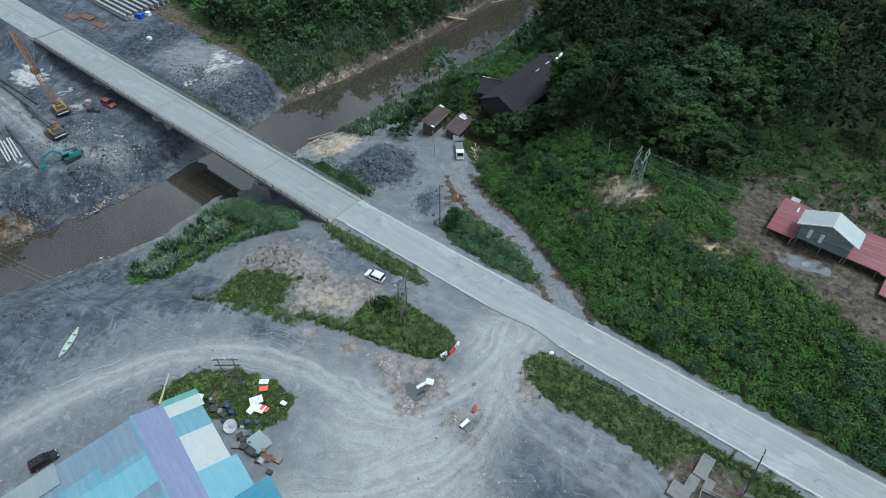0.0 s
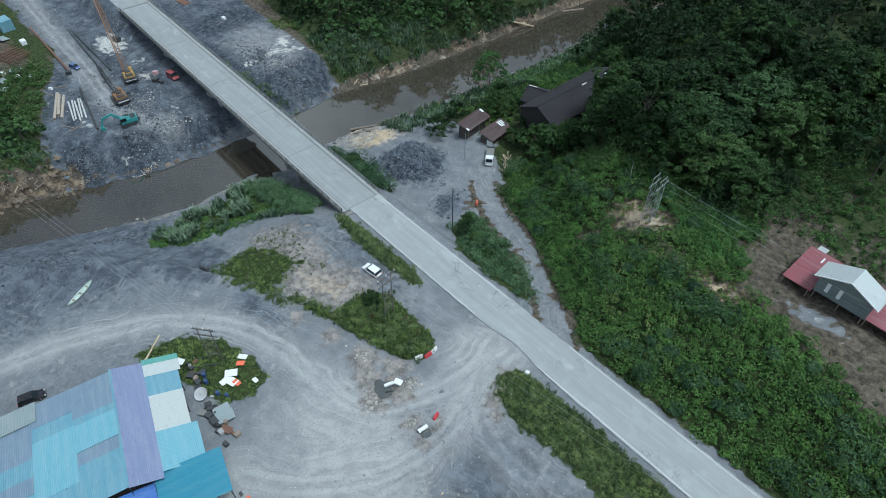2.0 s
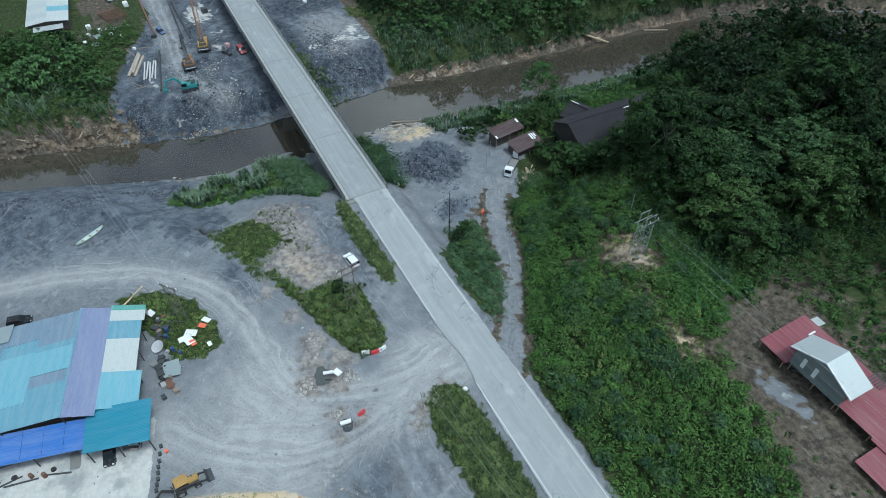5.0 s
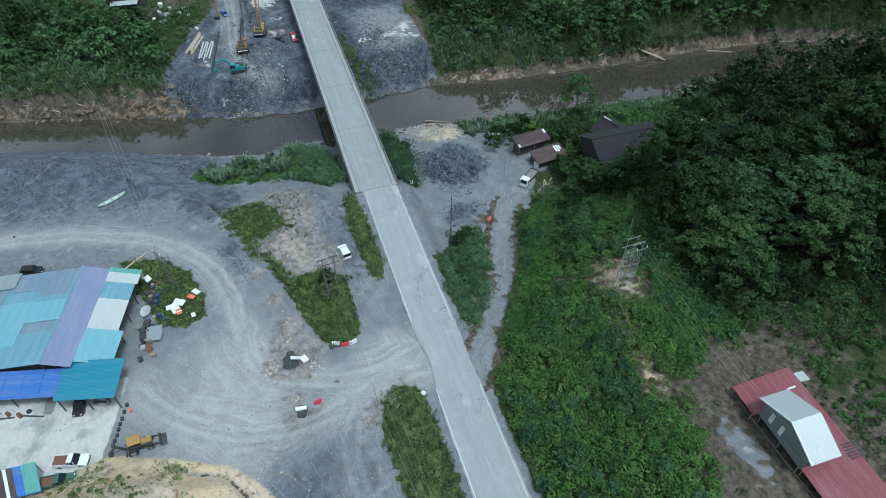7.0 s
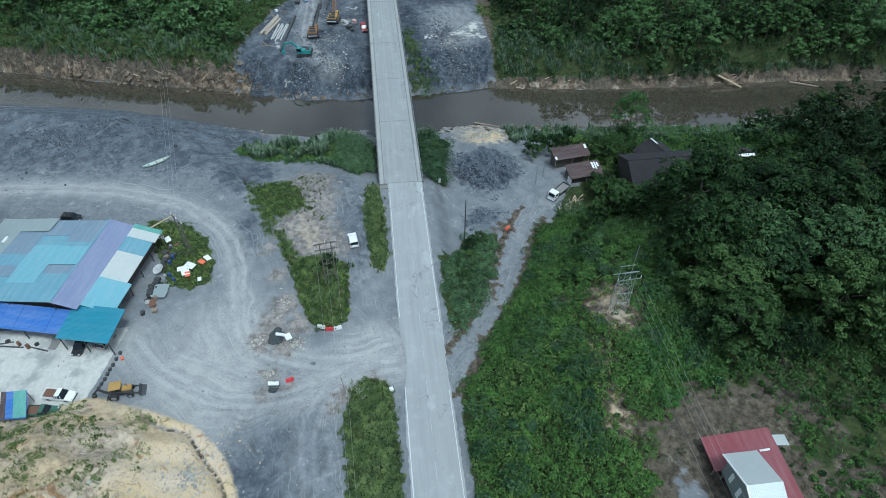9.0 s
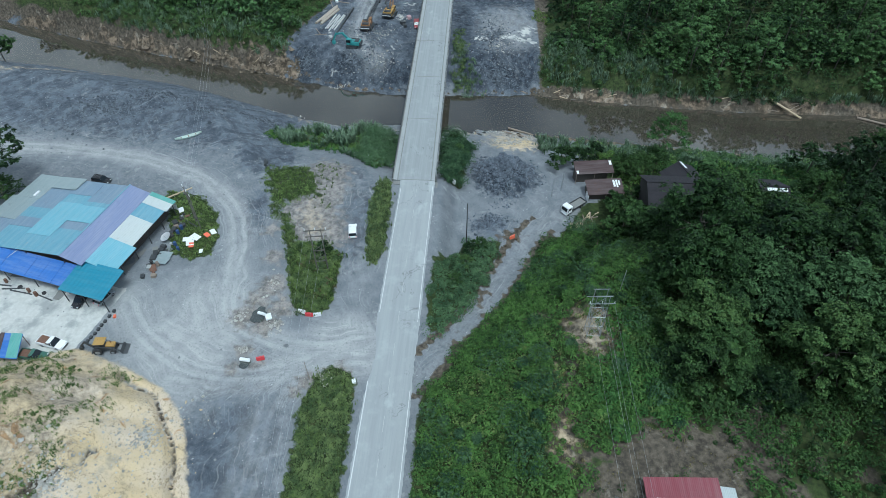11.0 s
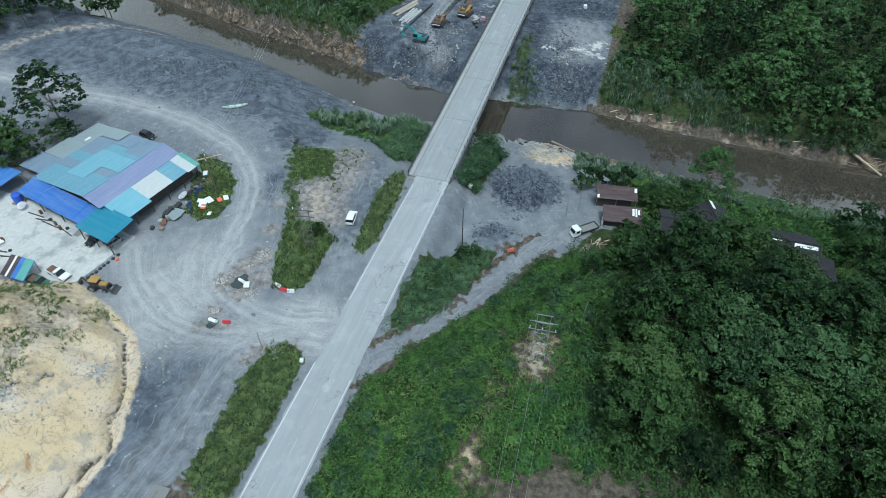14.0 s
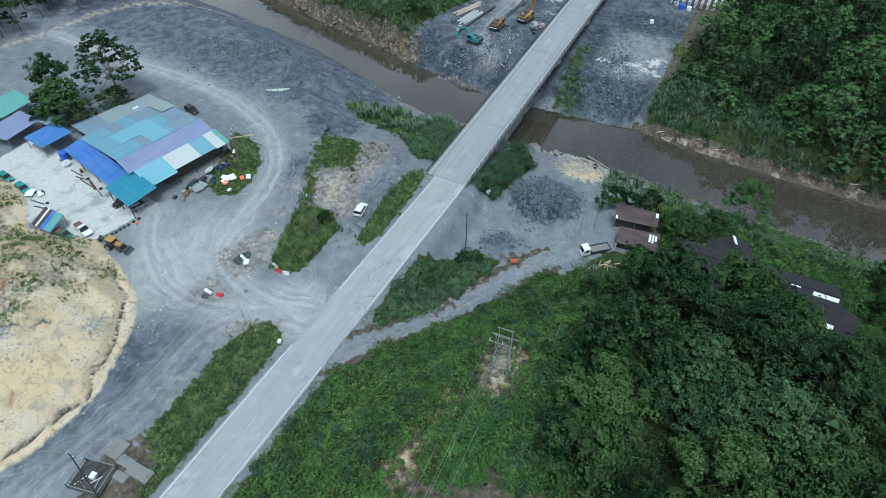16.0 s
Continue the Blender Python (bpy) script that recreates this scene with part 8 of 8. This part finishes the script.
def forest(label, bounds, spacing, keep, seed, radius, tall, material, leaf=0.68, per=36, lobes=12):
    """A far wood in one mesh: many lobed crowns of unequal height on bare trunks."""
    rng = np.random.default_rng(seed)
    x, y = scatter(bounds, spacing, keep, rng)
    ground = land(x, y)
    centres, radii, trunk_v, trunk_f = [], [], [], []
    for px, py, pz in zip(x, y, ground):
        r, h = radius * rng.uniform(0.55, 1.3), tall * rng.uniform(0.55, 1.3)
        k = np.arange(lobes)
        q = np.sqrt((k + 0.5) / lobes)
        a = k * 2.399 + rng.uniform(0, 6.28)
        c = np.stack([px + np.cos(a) * q * r, py + np.sin(a) * q * r, pz + h * (0.97 - 0.66 * q ** 1.6) - r * 0.2 + rng.normal(size=lobes) * 0.05 * h], -1)
        c[:, :2] += rng.normal(size=(lobes, 2)) * r * 0.1
        centres.append(c)
        radii.append(r * rng.uniform(0.28, 0.48, lobes))
        n = len(trunk_v) * 8
        ring = np.array([(0.2, 0), (0, 0.2), (-0.2, 0), (0, -0.2)])
        trunk_v.append(np.concatenate([np.column_stack([ring + (px, py), np.full(4, pz - 0.5)]), np.column_stack([ring * 0.6 + (px, py), np.full(4, pz + h * 0.75)])]))
        trunk_f.append([[n + i, n + (i + 1) % 4, n + 4 + (i + 1) % 4, n + 4 + i] for i in range(4)])
    v, f, owner = crown_leaves(np.concatenate(centres), np.concatenate(radii), 6, max(4, per // 6), leaf, rng, 5)
    me = mesh_of("forest", v, f, material)
    kin = me.attributes.new("kin", "FLOAT", "POINT")
    kin.data.foreach_set("value", np.repeat(rng.uniform(0, 1, len(x))[owner // lobes], 4).astype(np.float32))
    ob = new("forest", me)
    tagged(ob, label, "forest", kind="stuff")
    tagged(new("forest_trunks", mesh_of("forest_trunks", np.concatenate(trunk_v), np.concatenate(trunk_f), M_BARK_DIM)), "thin trunks inside the far wood", "tree trunks", kind="stuff")


HILL_WOOD = [(-58, 49), (-48, 45), (-40, 43), (-25, 45), (-19, 51), (-13, 60), (-13, 75), (-18, 98), (-56, 100), (-52, 88), (-54, 74), (-57, 62)]
def hill_wood(x, y):
    return ((inside(HILL_WOOD, x, y) > 0) & (inside([(-72, 62), (-72, 85), (-52, 78), (-52, 64)], x, y) < 0)).astype(float)


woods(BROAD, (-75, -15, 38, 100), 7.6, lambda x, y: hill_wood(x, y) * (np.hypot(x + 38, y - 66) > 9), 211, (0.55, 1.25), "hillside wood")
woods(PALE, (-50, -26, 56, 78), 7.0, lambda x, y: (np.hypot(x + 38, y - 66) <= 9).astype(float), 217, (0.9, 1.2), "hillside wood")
forest("dense forest behind the clearing, cloud shade in its colour", (-100, 75, 70, 165), 8.4, lambda x, y: (((y > 96) | (x > -22)) & (y > 74 + 0.12 * np.clip(x, 0, 90)) & (near_side(x, y) > 14)).astype(float) * 0.97, 212, 5.6, 15, G_TREE_DARK, 0.66)
forest("tall mixed forest on the far river bank", (-262, -115, 36, 225), 9.4, lambda x, y: far_right(x, y) * (far_side(x, y) > np.interp(y, [36, 50, 66, 76, 100], [26, 19, 13, 4, 3])), 213, 5.6, 16.5, G_TREE_FAR, 0.51, 66)
forest("low leafy trees leaning over the far river bank", (-200, -100, 62, 215), 4.4, lambda x, y: far_right(x, y) * (far_side(x, y) > 2.5) * (far_side(x, y) < 14) * np.clip((y - 62) / 14, 0, 1) * 0.85, 218, 2.9, 6.5, G_TREE_FAR, 0.42, 54, 9)
forest("low leafy trees at the edge of the reeds", (-200, -140, 34, 72), 4.6, lambda x, y: far_right(x, y) * (np.abs(far_side(x, y) - np.interp(y, [34, 50, 66, 76], [24, 17, 12, 5])) < 5) * 0.75, 219, 2.7, 6.0, G_TREE_FAR, 0.42, 54, 9)
forest("mixed wood on the far river bank", (-262, -155, -160, -50), 7.6, lambda x, y: far_left(x, y) * (far_side(x, y) > 11) * (inside([(-245, -82), (-245, -40), (-196, -40), (-196, -74)], x, y) < 0) * 0.85, 214, 4.4, 9, G_TREE_FAR)
woods(GROVE, (-112, -62, 44, 170), 6.5, lambda x, y: ((near_side(x, y) > 7) & (inside([(-99, 32), (-99, 50), (-84, 54), (-76, 40), (-84, 30)], x, y) < 0) & (inside([(-95, 50), (-95, 68), (-68, 68), (-66, 50)], x, y) < 0) & (inside([(-86, 66), (-86, 92), (-64, 92), (-64, 66)], x, y) < 0) & (y > 40) & (inside([(-116, 60), (-118, 112), (-86, 112), (-88, 64)], x, y) < 0)) * 0.4, 215, (0.45, 0.8), "river wood")
for x, y, s in ((-55.5, -17.0, 0.6), (-73.5, 47.5, 1.35), (-69, 49, 1.5), (-67.5, 53.5, 1.3), (-78, 47, 1.0), (-83, 52, 0.8), (-98, 40, 1.0), (-99, 36, 0.9), (-96, 34, 0.7), (-80, 46, 0.9), (-100, 44, 1.1), (-58, 36, 0.7), (-50, 33, 0.7), (-44, 29, 0.6), (-64, 40, 0.8), (-70, 44, 0.9), (-52, 10, 0.5), (-62, 13, 0.65), (-58, 12, 0.6), (-64, 15, 0.6), (-108, 8, 0.6), (-100, 9, 0.7), (-93, 8.5, 0.6)):
    plant(SMALL, x, y, s * 1.2, x * 37 % 360)
for x, y, s, h in ((-71.8, -94, 1.65, 0.92), (-68.0, -91, 0.95, 0.55)):
    plant(OPEN, x, y, s, x * 53 % 360, h)
for x, y, s, h in ((-57.0, -96, 1.1, 0.7), (-59.5, -99.5, 1.0, 0.85), (-62.5, -104, 1.0, 1.2), (-55.5, -100.5, 0.9, 0.8), (-59, -93, 0.75, 0.6)):
    plant(AIRY, x, y, s, x * 53 % 360, h)
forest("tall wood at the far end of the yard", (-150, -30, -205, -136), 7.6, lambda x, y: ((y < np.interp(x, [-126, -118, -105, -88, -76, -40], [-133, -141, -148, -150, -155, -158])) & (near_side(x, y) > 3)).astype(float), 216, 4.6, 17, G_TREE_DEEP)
plant(FEATHER, -108.5, 64.5, 1.0, 20, 1.1)
for x, y, s in ((-60, 55, 0.55), (-75, 90, 0.6), (-66, 52, 0.65), (-92.5, 53.5, 0.62), (-95, 50, 0.45)):
    plant(BROAD, x, y, s, x * 31 % 360)

for x, y, s, h in ((-63, 62.5, 1.1, 1.2), (-63.5, 68, 1.05, 1.3), (-67, 66.5, 0.9, 1.35), (-60, 73, 1.0, 1.0)):
    plant(BROAD, x, y, s, x * 31 % 360, h)
field("undergrowth", "dense dim bushes at the foot of the hillside wood", (-66, 0, 36, 105), 2.4, lambda x, y: (inside(HILL_WOOD, x, y) > -4.5 + 2 * wave(x, y, 7, 69)) * (inside(HOUSE_CLEAR, x, y) < 0) * 0.9, 2.0, 90, 0.34, G_TREE, 151, tall=1.6, sink=0.0)

def make_palm(x, y, high, reach, label):
    rng = np.random.default_rng(int(abs(x * 7 + y)))
    top = thing("palm", on(x, y, 0), label, "palm")
    part("trunk", rod(bmesh.new(), (0, 0, -0.5), (0.2, 0.1, high), 0.22, 8, 0.15), M_BARK, top)
    verts, faces = [], []
    for k in range(26):
        a, lift = k * 2.399, rng.uniform(0.15, 1.1)
        out = np.array([math.cos(a), math.sin(a), 0])
        side = np.array([-math.sin(a), math.cos(a), 0])
        for j in range(9):
            t = (j + 0.6) / 9
            p = np.array([0.2, 0.1, high]) + out * reach * t + np.array([0, 0, reach * (lift * t - 1.05 * t * t)])
            for s in (-1, 1):
                w = reach * 0.26 * (1 - 0.7 * abs(t - 0.4))
                tip = p + side * s * w + out * w * 0.5 - np.array([0, 0, w * 0.45])
                n = len(verts)
                verts += [p - out * 0.09, p + out * 0.09, tip + out * 0.03, tip - out * 0.03]
                faces.append([n, n + 1, n + 2, n + 3])
    crown = new("fronds", mesh_of("fronds", np.array(verts), np.array(faces), G_PALM))
    crown.parent = top


for x, y, h, r in ((-201, 50, 4.5, 5.0), (-196, -72, 3.5, 4.5), (-203, -80, 4.0, 4.5), (-188, -66, 3.0, 4.0), (-212, -92, 4.5, 5.0), (-176, 58, 4.0, 4.0)):
    make_palm(x, y, h, r, "feathery palm rising from the far bank bushes")
for x, y in ((-110, 70), (-106, 76), (-108, 82), (-103, 88), (-99, 73), (-90, 92), (-96, 98), (-88, 80)):
    make_palm(x, y, 1.8, 2.4, "broad-leaved banana plant on the river bank")
